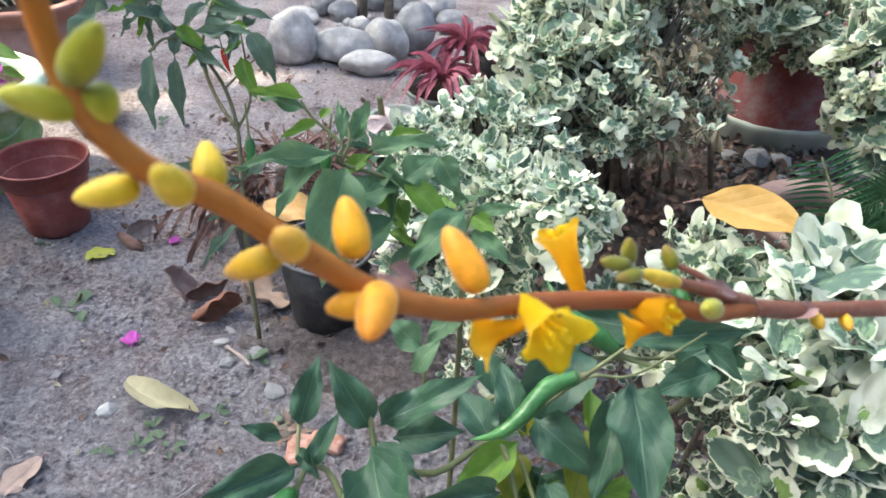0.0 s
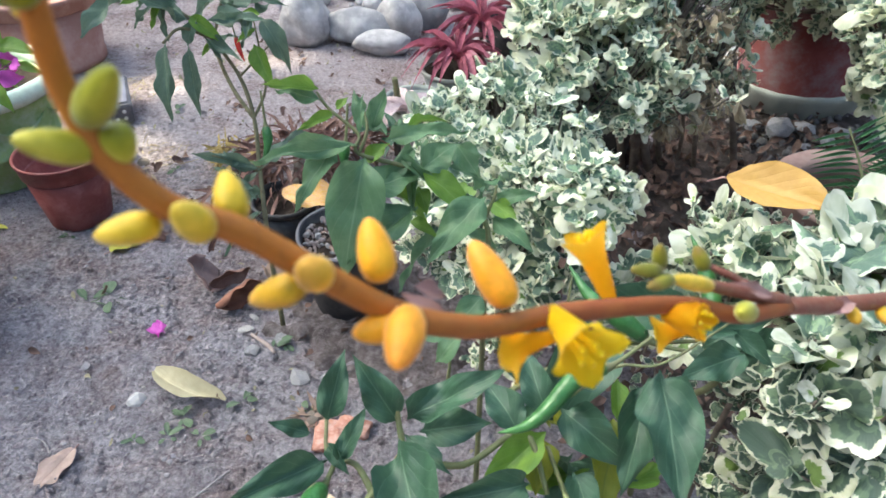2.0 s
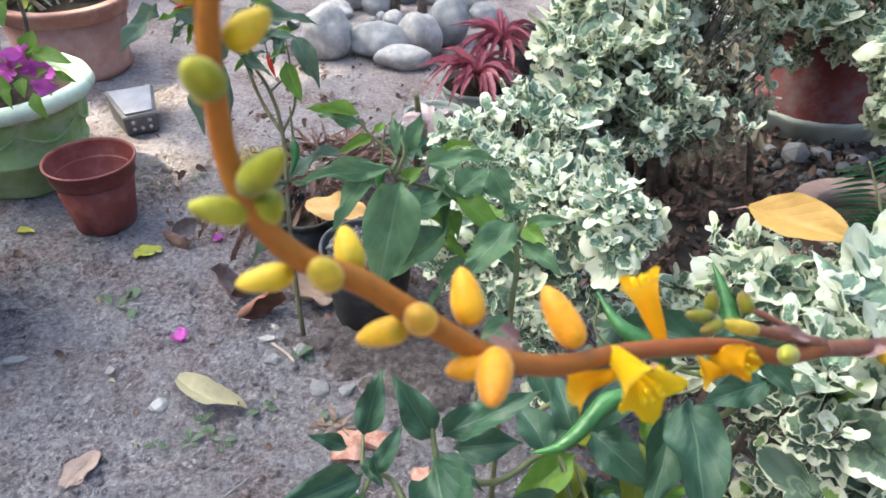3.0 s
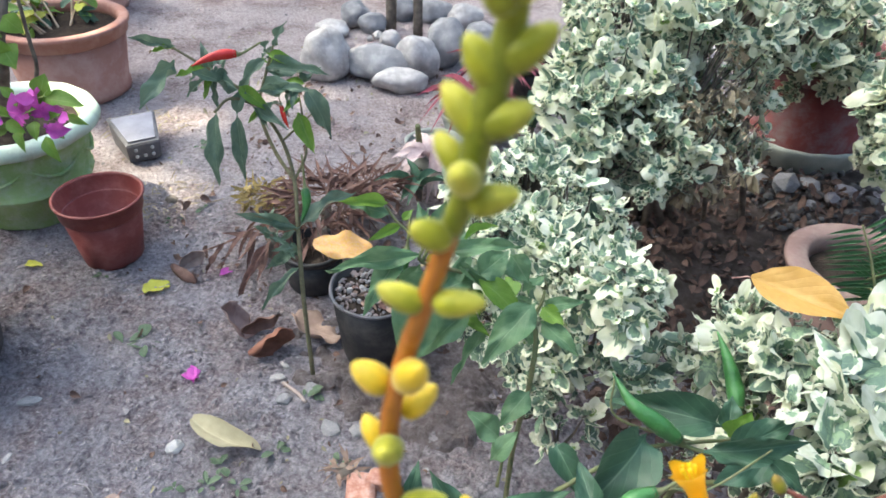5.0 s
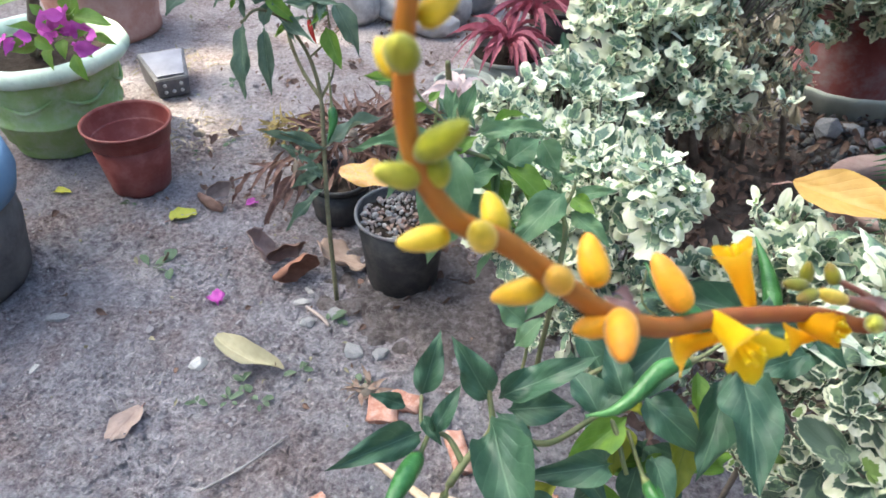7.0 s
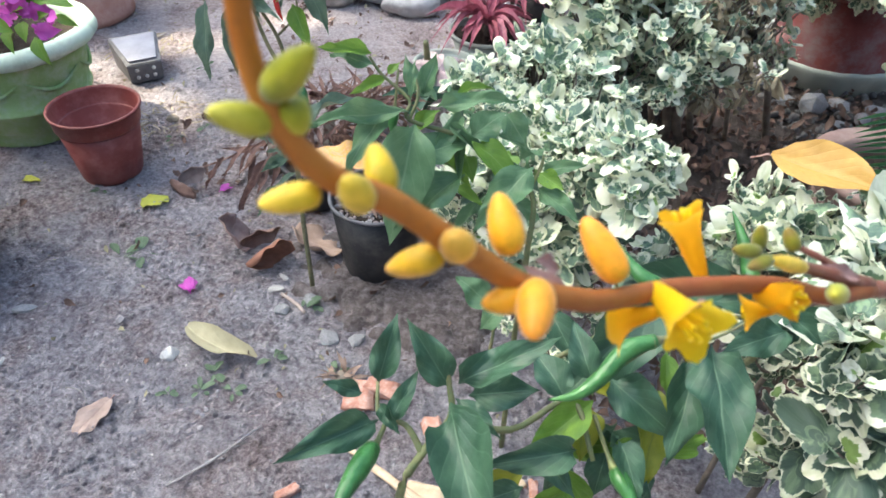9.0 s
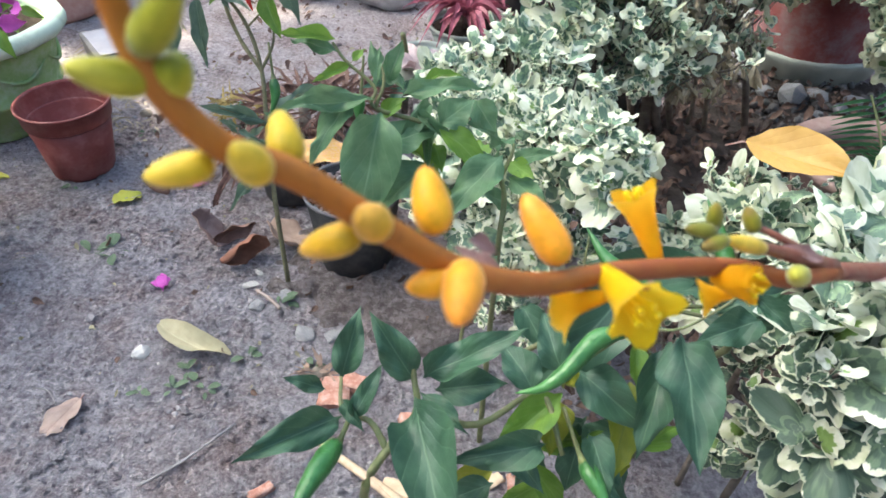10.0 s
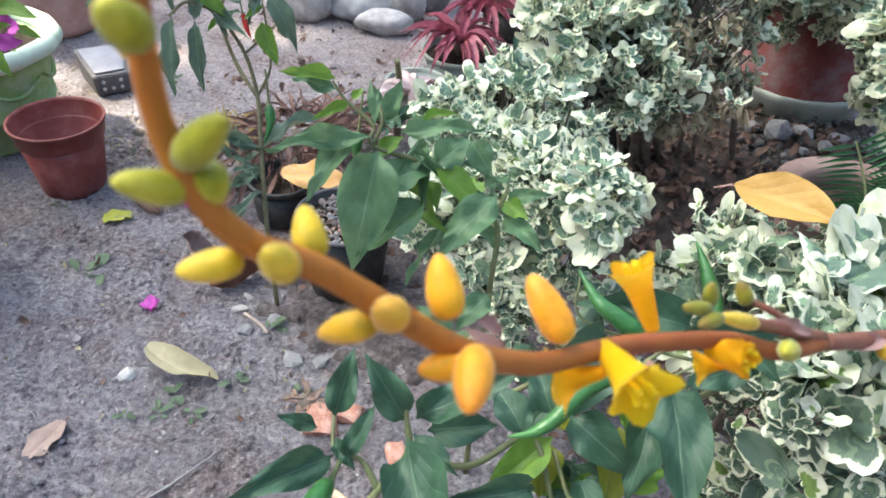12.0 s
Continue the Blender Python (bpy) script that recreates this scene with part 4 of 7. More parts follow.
def soil_disc(parent, radius, z, mat=POT_SOIL, name="soil"):
    bm = bmesh.new()
    rg = []
    for k in range(6):
        r = radius * (1 - k / 6)
        ring = []
        for i in range(28):
            a = 2 * math.pi * i / 28
            p = Vector((r * math.cos(a), r * math.sin(a), 0))
            ring.append(bm.verts.new((p.x, p.y, z + 0.008 * noise.noise(p * 40 + Vector(parent.location)))))
        rg.append(ring)
    for a, b in zip(rg, rg[1:]):
        for i in range(28):
            bm.faces.new((a[i], a[(i + 1) % 28], b[(i + 1) % 28], b[i]))
    cap(bm, rg[-1])
    return part(name, bm, mat, parent)


def green_pot(at):
    pot = thing("green_pot", "round faded green cement pot with a thick pale mint rim", "plant pot", at=at)
    bm = bmesh.new()
    rg = lathe(bm, [(0.08, 0), (0.118, 0), (0.120, 0.006), (0.126, 0.035), (0.134, 0.04), (0.146, 0.09), (0.152, 0.093), (0.152, 0.099), (0.148, 0.103), (0.158, 0.15), (0.166, 0.20), (0.166, 0.225), (0.148, 0.225), (0.14, 0.19), (0.11, 0.03), (0.02, 0.03)], 56, wobble=0.03)
    part("body", bm, GREEN_PAINT, pot)
    bm = bmesh.new()
    lathe(bm, [(0.155, 0.222), (0.172, 0.217), (0.190, 0.219), (0.196, 0.226), (0.197, 0.239), (0.191, 0.250), (0.178, 0.256), (0.166, 0.253), (0.158, 0.240), (0.152, 0.224), (0.155, 0.222)], 56, wobble=0.03, lobes=14, depth=0.008)
    part("rim", bm, MINT_PAINT, pot, "thick scalloped pale mint rim")
    # swag relief on the side
    for k in range(7):
        a0 = 2 * math.pi * k / 7
        bm = bmesh.new()
        pts = []
        for j in range(7):
            a = a0 + j / 6 * 0.8
            z = 0.175 - 0.030 * math.sin(math.pi * j / 6)
            r = 0.1605 + (z - 0.15) * 0.14
            pts.append((r * math.cos(a), r * math.sin(a), z))
        tube(bm, pts, [0.0015, 0.0042, 0.005, 0.0042, 0.0015], 7, 2)
        part("garland", bm, GREEN_PAINT, pot)
    soil_disc(pot, 0.150, 0.222)
    return pot


GREEN_POT_AT = (-1.12, 1.535, 0.0)
green_pot(GREEN_POT_AT)


def big_pot(at, height, base_r, top_r, mat, label, rim=0.012):
    pot = thing("clay_pot", label, "plant pot", at=at)
    bm = bmesh.new()
    lathe(bm, [(base_r * 0.6, 0), (base_r, 0), (base_r + 0.006, 0.004), (base_r + 0.006, 0.022), (base_r + 0.001, 0.026), (top_r - 0.004, height - 0.045), (top_r - 0.022, height - 0.045), (base_r - 0.015, 0.03), (0.02, 0.03)], 56, wobble=0.015)
    part("body", bm, mat, pot)
    bm = bmesh.new()
    lathe(bm, [(top_r - 0.006, height - 0.05), (top_r + rim * 0.3, height - 0.042), (top_r + rim * 0.5, height - 0.018), (top_r + rim, height - 0.012), (top_r + rim, height - 0.003), (top_r + rim - 0.004, height), (top_r - 0.016, height), (top_r - 0.022, height - 0.006), (top_r - 0.026, height - 0.05), (top_r - 0.006, height - 0.05)], 56, wobble=0.015)
    part("rim", bm, mat, pot)
    soil_disc(pot, top_r - 0.018, height - 0.035)
    return pot


TERRA_AT = (-1.349, 2.209, 0.0)
big_pot(TERRA_AT, 0.235, 0.160, 0.190, TERRACOTTA, "large terracotta-coloured pot holding a leafy plant")
big_pot((-1.659, 2.991, 0.0), 0.22, 0.12, 0.15, TERRACOTTA, "terracotta-coloured pot farther back on the soil")
RED_POT_AT = (0.945, 2.12, 0.042)
big_pot(RED_POT_AT, 0.27, 0.155, 0.195, RED_CLAY, "weathered red clay pot standing in a grey saucer")


def saucer(at):
    bm = bmesh.new()
    lathe(bm, [(0.05, 0), (0.165, 0), (0.186, 0.016), (0.199, 0.062), (0.206, 0.076), (0.202, 0.086), (0.190, 0.082), (0.172, 0.042), (0.02, 0.040)], 72, wobble=0.03, lobes=18, depth=0.012)
    ob = new("saucer", mesh_of(bm, "saucer", GREY_CEMENT))
    ob.location = at
    return tagged(ob, "grey-green cement saucer with a fluted edge", "saucer")


saucer((RED_POT_AT[0], RED_POT_AT[1], 0.002))


def blue_pot(at):
    pot = thing("blue_pot", "dark cement pot with a faded blue rim", "plant pot", at=at)
    bm = bmesh.new()
    lathe(bm, [(0.08, 0), (0.130, 0), (0.140, 0.02), (0.152, 0.12), (0.150, 0.20), (0.13, 0.20), (0.12, 0.02), (0.02, 0.02)], 48, wobble=0.05)
    part("body", bm, POT_CEMENT, pot)
    bm = bmesh.new()
    lathe(bm, [(0.148, 0.185), (0.166, 0.190), (0.174, 0.225), (0.168, 0.265), (0.155, 0.275), (0.140, 0.268), (0.135, 0.19), (0.148, 0.185)], 48, wobble=0.02)
    part("rim", bm, BLUE_PAINT, pot, "faded blue painted rim")
    soil_disc(pot, 0.138, 0.24)
    return pot


blue_pot((-1.041, 0.974, 0.0))


def solar_lamp(at):
    """A low wedge that widens backwards, with a tilted panel."""
    lamp = thing("solar_lamp", "dark plastic solar garden lamp with a dusty grey panel on top", "solar lamp", at=at)
    lamp.rotation_euler = (0, 0, radians(35))
    f, b, d = 0.042, 0.066, 0.13
    bm = bmesh.new()
    pts = [(-f, 0, 0.0), (f, 0, 0.0), (b * 0.9, d, 0.0), (-b * 0.9, d, 0.0), (-f - 0.003, -0.004, 0.055), (f + 0.003, -0.004, 0.055), (b, d, 0.085), (-b, d, 0.085)]
    vs = [bm.verts.new(p) for p in pts]
    for q in ((3, 2, 1, 0), (4, 5, 6, 7), (0, 1, 5, 4), (1, 2, 6, 5), (2, 3, 7, 6), (3, 0, 4, 7)):
        bm.faces.new([vs[i] for i in q])
    bmesh.ops.bevel(bm, geom=bm.edges[:], offset=0.003, segments=2, affect="EDGES")
    part("housing", bm, DUSTY_PLASTIC, lamp, "", False)
    bm = bmesh.new()
    k = 0.86
    vs = [bm.verts.new(p) for p in ((-f * k, 0.008, 0.0595), (f * k, 0.008, 0.0595), (b * k, d - 0.012, 0.084), (-b * k, d - 0.012, 0.084))]
    top = bm.faces.new(vs)
    ex = bmesh.ops.extrude_face_region(bm, geom=[top])
    bmesh.ops.translate(bm, verts=[v for v in ex["geom"] if isinstance(v, bmesh.types.BMVert)], vec=(0, -0.0008, 0.003))
    part("panel", bm, PANEL_GREY, lamp, "dusty grey solar panel", False)
    for x, z in ((-0.022, 0.018), (0.0, 0.018), (0.022, 0.018), (-0.022, 0.038), (0.022, 0.038)):
        bm = bmesh.new()
        bmesh.ops.create_cone(bm, cap_ends=True, segments=12, radius1=0.0055, radius2=0.004, depth=0.004, matrix=pose(x, -0.0055, z, 90))
        part("led", bm, WHITE_PLASTIC, lamp, "small round lamp lens")
    return lamp


solar_lamp((-0.943, 1.785, 0.0))


# ---- ring of river stones round two thin trunks ----
def river_stone(at, size, turn, mat, seed):
    bm = bmesh.new()
    bmesh.ops.create_icosphere(bm, subdivisions=4, radius=1.0)
    for v in bm.verts:
        d = v.co.normalized()
        k = 1 + 0.24 * noise.noise(d * 1.25 + Vector((seed * 5.3, 0, 0))) + 0.05 * noise.noise(d * 3 + Vector((0, seed, 0))) + 0.012 * noise.noise(d * 11)
        v.co = Vector((d.x * size[0], d.y * size[1], d.z * size[2])) * k
    ob = new("river_stone", mesh_of(bm, "river_stone", mat))
    ob.location = (at[0], at[1], size[2] * 0.80)
    ob.rotation_euler = (0, 0, radians(turn))
    return tagged(ob, "pale grey rounded river stone in a ring" if mat is PALE_STONE else "blue-grey rounded river stone in a ring", "stone", "ring of river stones")


for n_stone, (at, size, turn, mat) in enumerate((
        ((-0.565, 2.433), (0.088, 0.075, 0.094), 20, PALE_STONE), ((-0.392, 2.465), (0.116, 0.080, 0.062), -12, RIVER_STONE),
        ((-0.295, 2.365), (0.093, 0.052, 0.040), 6, PALE_STONE), ((-0.252, 2.483), (0.072, 0.070, 0.082), 30, PALE_STONE),
        ((-0.160, 2.614), (0.074, 0.075, 0.090), -20, RIVER_STONE), ((-0.041, 2.839), (0.075, 0.06, 0.042), 0, RIVER_STONE))):
    river_stone(at, size, turn, mat, n_stone + 1)
for n_stone, (at, size, turn, mat) in enumerate((
        ((-0.629, 2.83), (0.070, 0.06, 0.030), 5, PALE_STONE), ((-0.553, 2.945), (0.056, 0.06, 0.056), 40, RIVER_STONE),
        ((-0.479, 2.894), (0.055, 0.05, 0.042), 10, RIVER_STONE), ((-0.384, 2.735), (0.042, 0.040, 0.036), 10, PALE_STONE),
        ((-0.379, 3.056), (0.055, 0.05, 0.05), 0, RIVER_STONE), ((-0.252, 3.06), (0.085, 0.06, 0.048), 15, RIVER_STONE),
        ((-0.114, 2.999), (0.070, 0.06, 0.052), 15, PALE_STONE), ((-0.445, 2.817), (0.022, 0.02, 0.016), 15, PALE_STONE),
        ((-0.415, 2.80), (0.018, 0.015, 0.014), 40, PALE_STONE), ((-0.475, 2.79), (0.012, 0.012, 0.010), 70, PALE_STONE), ((-0.305, 2.95), (0.020, 0.015, 0.012), 20, PALE_STONE))):
    river_stone(at, size, turn, mat, n_stone + 11)


def thin_trunk(base, lean, radius):
    bm = bmesh.new()
    b = Vector(base)
    tube(bm, [b + Vector((0, 0, -0.02)), b + Vector((lean * 0.3, 0.0, 0.4)), b + Vector((lean * 0.8, 0.02, 0.9)), b + Vector((lean, 0.03, 1.5))], [radius * 1.1, radius, radius * 0.9, radius * 0.8], 12, 5, 0.1)
    return tagged(new("trunk", mesh_of(bm, "trunk", GREY_BARK)), "thin grey sapling trunk inside the stone ring", "tree trunk")


thin_trunk((-0.41, 2.929, 0.0), 0.03, 0.020)
thin_trunk((-0.296, 2.897, 0.0), -0.02, 0.017)


# ---- chili plants ----
def chili_fruit(points, radius, mat, parent):
    bm = bmesh.new()
    tube(bm, points, [radius * 0.75, radius, radius * 0.95, radius * 0.75, radius * 0.45, radius * 0.08], 12, 6, 0.08)
    fruit = part("chili", bm, mat, parent, "glossy red chili" if mat is RED_CHILI else "glossy green chili")
    bm = bmesh.new()
    p0, p1 = Vector(points[0]), Vector(points[1])
    d = (p1 - p0).normalized()
    tube(bm, [p0 - d * radius * 5 + Vector((0, 0, radius * 2)), p0 - d * radius * 1.2, p0 + d * radius * 0.5], [radius * 0.2, radius * 0.25, radius * 0.85], 8, 4)
    cx = new("calyx", mesh_of(bm, "calyx", GREEN_STEM))
    cx.parent = fruit
    return fruit


def leaves_on(plant, rows, shapes, seed, spread=14, face=(0, -0.6, 0.8)):
    rng = random.Random(seed)
    for base, end, width in rows:
        piece("leaf", rng.choice(shapes), aimed(base, end, width * 1.05, face, rng.uniform(-spread, spread)), plant)


def stems_on(plant, paths, mat=GREEN_STEM):
    for pts, radii in paths:
        bm = bmesh.new()
        tube(bm, pts, radii, 9, 5, 0.12)
        part("stem", bm, mat, plant)


def chili_plant_far():
    at = (-0.297, 1.031, 0.0)
    pl = thing("chili_plant", "tall leggy chili plant with drooping leaves and a red chili", "chili plant", at=at)
    top = (-0.388, 1.18, 0.493)
    stems_on(pl, (([(at[0], at[1], -0.01), (-0.309, 1.062, 0.167), (-0.325, 1.125, 0.287), (-0.333, 1.16, 0.361), (-0.356, 1.189, 0.423), top], [0.0046, 0.0042, 0.0038, 0.0034, 0.0026]),
                  ([(-0.333, 1.16, 0.361), (-0.378, 1.203, 0.397), (-0.404, 1.229, 0.461), (-0.394, 1.259, 0.519), (-0.382, 1.281, 0.563)], [0.0038, 0.0033, 0.0026, 0.002]),
                  ([top, (-0.416, 1.165, 0.532), (-0.45, 1.154, 0.563), (-0.51, 1.146, 0.605)], [0.004, 0.003, 0.0025, 0.0015]),
                  ([top, (-0.421, 1.146, 0.52), (-0.442, 1.118, 0.506)], [0.003, 0.0025, 0.002]),
                  ([(-0.333, 1.16, 0.361), (-0.315, 1.19, 0.403), (-0.321, 1.208, 0.461), (-0.327, 1.218, 0.509)], [0.0028, 0.0022, 0.0018, 0.0012]),
                  ([(-0.323, 1.12, 0.278), (-0.353, 1.113, 0.299), (-0.39, 1.092, 0.325)], [0.002, 0.0016, 0.001]),
                  ([(-0.356, 1.189, 0.423), (-0.325, 1.191, 0.453), (-0.299, 1.2, 0.477)], [0.002, 0.0016, 0.001])), TWIG)
    leaves_on(pl, (((-0.439, 1.121, 0.509), (-0.437, 1.043, 0.414), 0.036), ((-0.415, 1.146, 0.492), (-0.398, 1.079, 0.406), 0.031), ((-0.5, 1.139, 0.579), (-0.535, 1.061, 0.528), 0.034),
                   ((-0.502, 1.147, 0.601), (-0.555, 1.108, 0.627), 0.019), ((-0.416, 1.162, 0.526), (-0.452, 1.106, 0.589), 0.039), ((-0.314, 1.214, 0.517), (-0.254, 1.166, 0.459), 0.040),
                   ((-0.39, 1.2, 0.513), (-0.303, 1.183, 0.541), 0.036)), DUSTY_BLADES, 3)
    leaves_on(pl, (((-0.393, 1.253, 0.53), (-0.278, 1.239, 0.551), 0.033), ((-0.394, 1.269, 0.541), (-0.441, 1.207, 0.517), 0.026), ((-0.382, 1.28, 0.558), (-0.359, 1.284, 0.609), 0.019),
                   ((-0.415, 1.146, 0.492), (-0.404, 1.152, 0.543), 0.026), ((-0.45, 1.153, 0.561), (-0.462, 1.157, 0.608), 0.019), ((-0.323, 1.123, 0.283), (-0.415, 1.079, 0.339), 0.028), ((-0.323, 1.11, 0.247), (-0.368, 1.048, 0.239), 0.026), ((-0.316, 1.092, 0.222), (-0.382, 1.014, 0.189), 0.024),
                   ((-0.325, 1.12, 0.279), (-0.241, 1.213, 0.35), 0.043)), DUSTY_BLADES, 4)
    leaves_on(pl, (((-0.416, 1.166, 0.534), (-0.355, 1.149, 0.502), 0.026), ((-0.324, 1.193, 0.479), (-0.292, 1.15, 0.425), 0.034), ((-0.502, 1.147, 0.601), (-0.529, 1.124, 0.605), 0.014)), YOUNG_BLADES, 5)
    rng = random.Random(92)
    twigs = [Vector(v) for v in ((-0.45, 1.154, 0.563), (-0.416, 1.165, 0.532), (-0.388, 1.18, 0.493), (-0.391, 1.254, 0.531), (-0.327, 1.218, 0.509), (-0.382, 1.281, 0.561))]
    for k in range(26):
        p = rng.choice(twigs) + Vector((rng.uniform(-0.012, 0.012), rng.uniform(-0.02, 0.02), rng.uniform(-0.012, 0.012)))
        a = rng.uniform(0, 6.28)
        ln = rng.uniform(0.035, 0.075)
        piece("leaf", rng.choice(YOUNG_BLADES if k % 4 == 0 else DUSTY_BLADES), aimed(p, p + Vector((math.cos(a), 0.7 * math.sin(a), rng.uniform(-1.0, 0.35))).normalized() * ln, ln * 0.33, (0, -0.5, 0.85), rng.uniform(-25, 25)), pl)
    rng = random.Random(91)
    for k in range(11):
        p = Vector((-0.39, 1.09, 0.323)).lerp(Vector((-0.332, 1.093, 0.246)), rng.random()) + Vector((rng.uniform(-0.02, 0.02), rng.uniform(-0.03, 0.03), rng.uniform(-0.03, 0.03)))
        a = rng.uniform(0, 6.28)
        piece("leaf", rng.choice(DUSTY_BLADES), aimed(p, p + Vector((math.cos(a), math.sin(a), rng.uniform(-0.6, 0.3))) * rng.uniform(0.03, 0.05), 0.014, (0, -0.4, 0.9), rng.uniform(-25, 25)), pl)
    chili_fruit([(-0.409, 1.164, 0.59), (-0.429, 1.152, 0.592), (-0.449, 1.137, 0.589), (-0.467, 1.12, 0.583)], 0.0085, RED_CHILI, pl)
    chili_fruit([(-0.352, 1.191, 0.49), (-0.346, 1.183, 0.471), (-0.338, 1.177, 0.455)], 0.0045, RED_CHILI, pl)
    chili_fruit([(-0.314, 1.157, 0.347), (-0.31, 1.144, 0.325), (-0.316, 1.122, 0.296)], 0.009, GREEN_CHILI, pl)
    return rest(pl)


def chili_plant_middle():
    at = (0.072, 0.72, 0.0)
    pl = thing("chili_plant", "bushy chili plant with broad dark green leaves", "chili plant", at=at)
    crown = (-0.054, 0.661, 0.586)
    fork = (0.07, 0.626, 0.455)
    stems_on(pl, (([(at[0], at[1], -0.01), (at[0], at[1], 0.22), fork, (0.067, 0.662, 0.517), (0.005, 0.675, 0.559), crown, (-0.055, 0.67, 0.602), (-0.082, 0.676, 0.624), (-0.094, 0.681, 0.639)], [0.004, 0.0036, 0.003, 0.0026, 0.0022, 0.0018, 0.0015, 0.0012]),
                  ([(0.067, 0.662, 0.517), (0.076, 0.673, 0.535), (0.078, 0.68, 0.546)], [0.0025, 0.002, 0.0012]),
                  ([crown, (-0.047, 0.674, 0.607), (-0.055, 0.693, 0.623)], [0.002, 0.0016, 0.001])))
    leaves_on(pl, (((-0.054, 0.665, 0.592), (-0.142, 0.616, 0.608), 0.024), ((-0.047, 0.652, 0.588), (-0.060, 0.562, 0.517), 0.061), ((-0.075, 0.663, 0.596), (-0.109, 0.601, 0.568), 0.030),
                   ((0.001, 0.658, 0.533), (-0.062, 0.6, 0.5), 0.040), ((-0.046, 0.644, 0.555), (0.004, 0.663, 0.577), 0.040), ((-0.028, 0.662, 0.601), (0.049, 0.665, 0.619), 0.022),
                   ((0.068, 0.657, 0.547), (0.016, 0.592, 0.525), 0.042)), SOFT_BLADES[:4], 6, 8)
    leaves_on(pl, (((0.005, 0.669, 0.567), (0.038, 0.685, 0.592), 0.036), ((0.037, 0.683, 0.589), (0.059, 0.668, 0.564), 0.030), ((0.078, 0.663, 0.538), (0.116, 0.65, 0.559), 0.018),
                   ((0.075, 0.653, 0.524), (0.114, 0.612, 0.522), 0.026), ((-0.09, 0.678, 0.631), (-0.126, 0.667, 0.65), 0.022), ((-0.051, 0.682, 0.602), (-0.065, 0.697, 0.637), 0.014),
                   ((-0.046, 0.691, 0.596), (-0.034, 0.711, 0.632), 0.022), ((-0.053, 0.662, 0.607), (-0.053, 0.68, 0.643), 0.010), ((-0.037, 0.654, 0.551), (-0.079, 0.638, 0.538), 0.034),
                   ((-0.058, 0.684, 0.566), (-0.083, 0.651, 0.523), 0.03), ((0.07, 0.615, 0.457), (0.039, 0.576, 0.444), 0.03)), SOFT_BLADES, 7)
    leaves_on(pl, (((-0.092, 0.683, 0.641), (-0.134, 0.657, 0.659), 0.016), ((0.006, 0.667, 0.564), (0.061, 0.634, 0.548), 0.030), ((-0.077, 0.676, 0.621), (-0.109, 0.654, 0.614), 0.012),
                   ((0.075, 0.662, 0.536), (0.097, 0.637, 0.537), 0.022), ((-0.05, 0.667, 0.574), (-0.027, 0.67, 0.595), 0.02), ((-0.078, 0.686, 0.619), (-0.067, 0.693, 0.63), 0.010)), YOUNG_BLADES, 8)
    rng = random.Random(17)
    for k in range(26):
        s = rng.random()
        p = Vector((-0.051, 0.676, 0.571)).lerp(Vector((0.067, 0.683, 0.513)), s) + Vector((rng.uniform(-0.03, 0.03), rng.uniform(-0.02, 0.05), rng.uniform(-0.04, 0.03)))
        a = rng.uniform(0, 6.28)
        piece("leaf", rng.choice(SOFT_BLADES if k % 3 else YOUNG_BLADES), aimed(p, p + Vector((math.cos(a), math.sin(a), rng.uniform(-0.7, 0.3))) * rng.uniform(0.03, 0.07), rng.uniform(0.012, 0.024), (0, -0.4, 0.9), rng.uniform(-25, 25)), pl)
    leaves_on(pl, (((0.037, 0.538, 0.47), (0.007, 0.541, 0.5), 0.030), ((0.031, 0.522, 0.455), (0.052, 0.529, 0.49), 0.024)), SOFT_BLADES, 19, 10)
    stems_on(pl, (([(0.037, 0.538, 0.47), (0.042, 0.529, 0.449), (0.039, 0.514, 0.423)], [0.0012, 0.0015, 0.002]),))
    chili_fruit([(-0.074, 0.693, 0.577), (-0.075, 0.687, 0.567), (-0.073, 0.678, 0.551)], 0.006, GREEN_CHILI, pl)
    return rest(pl)


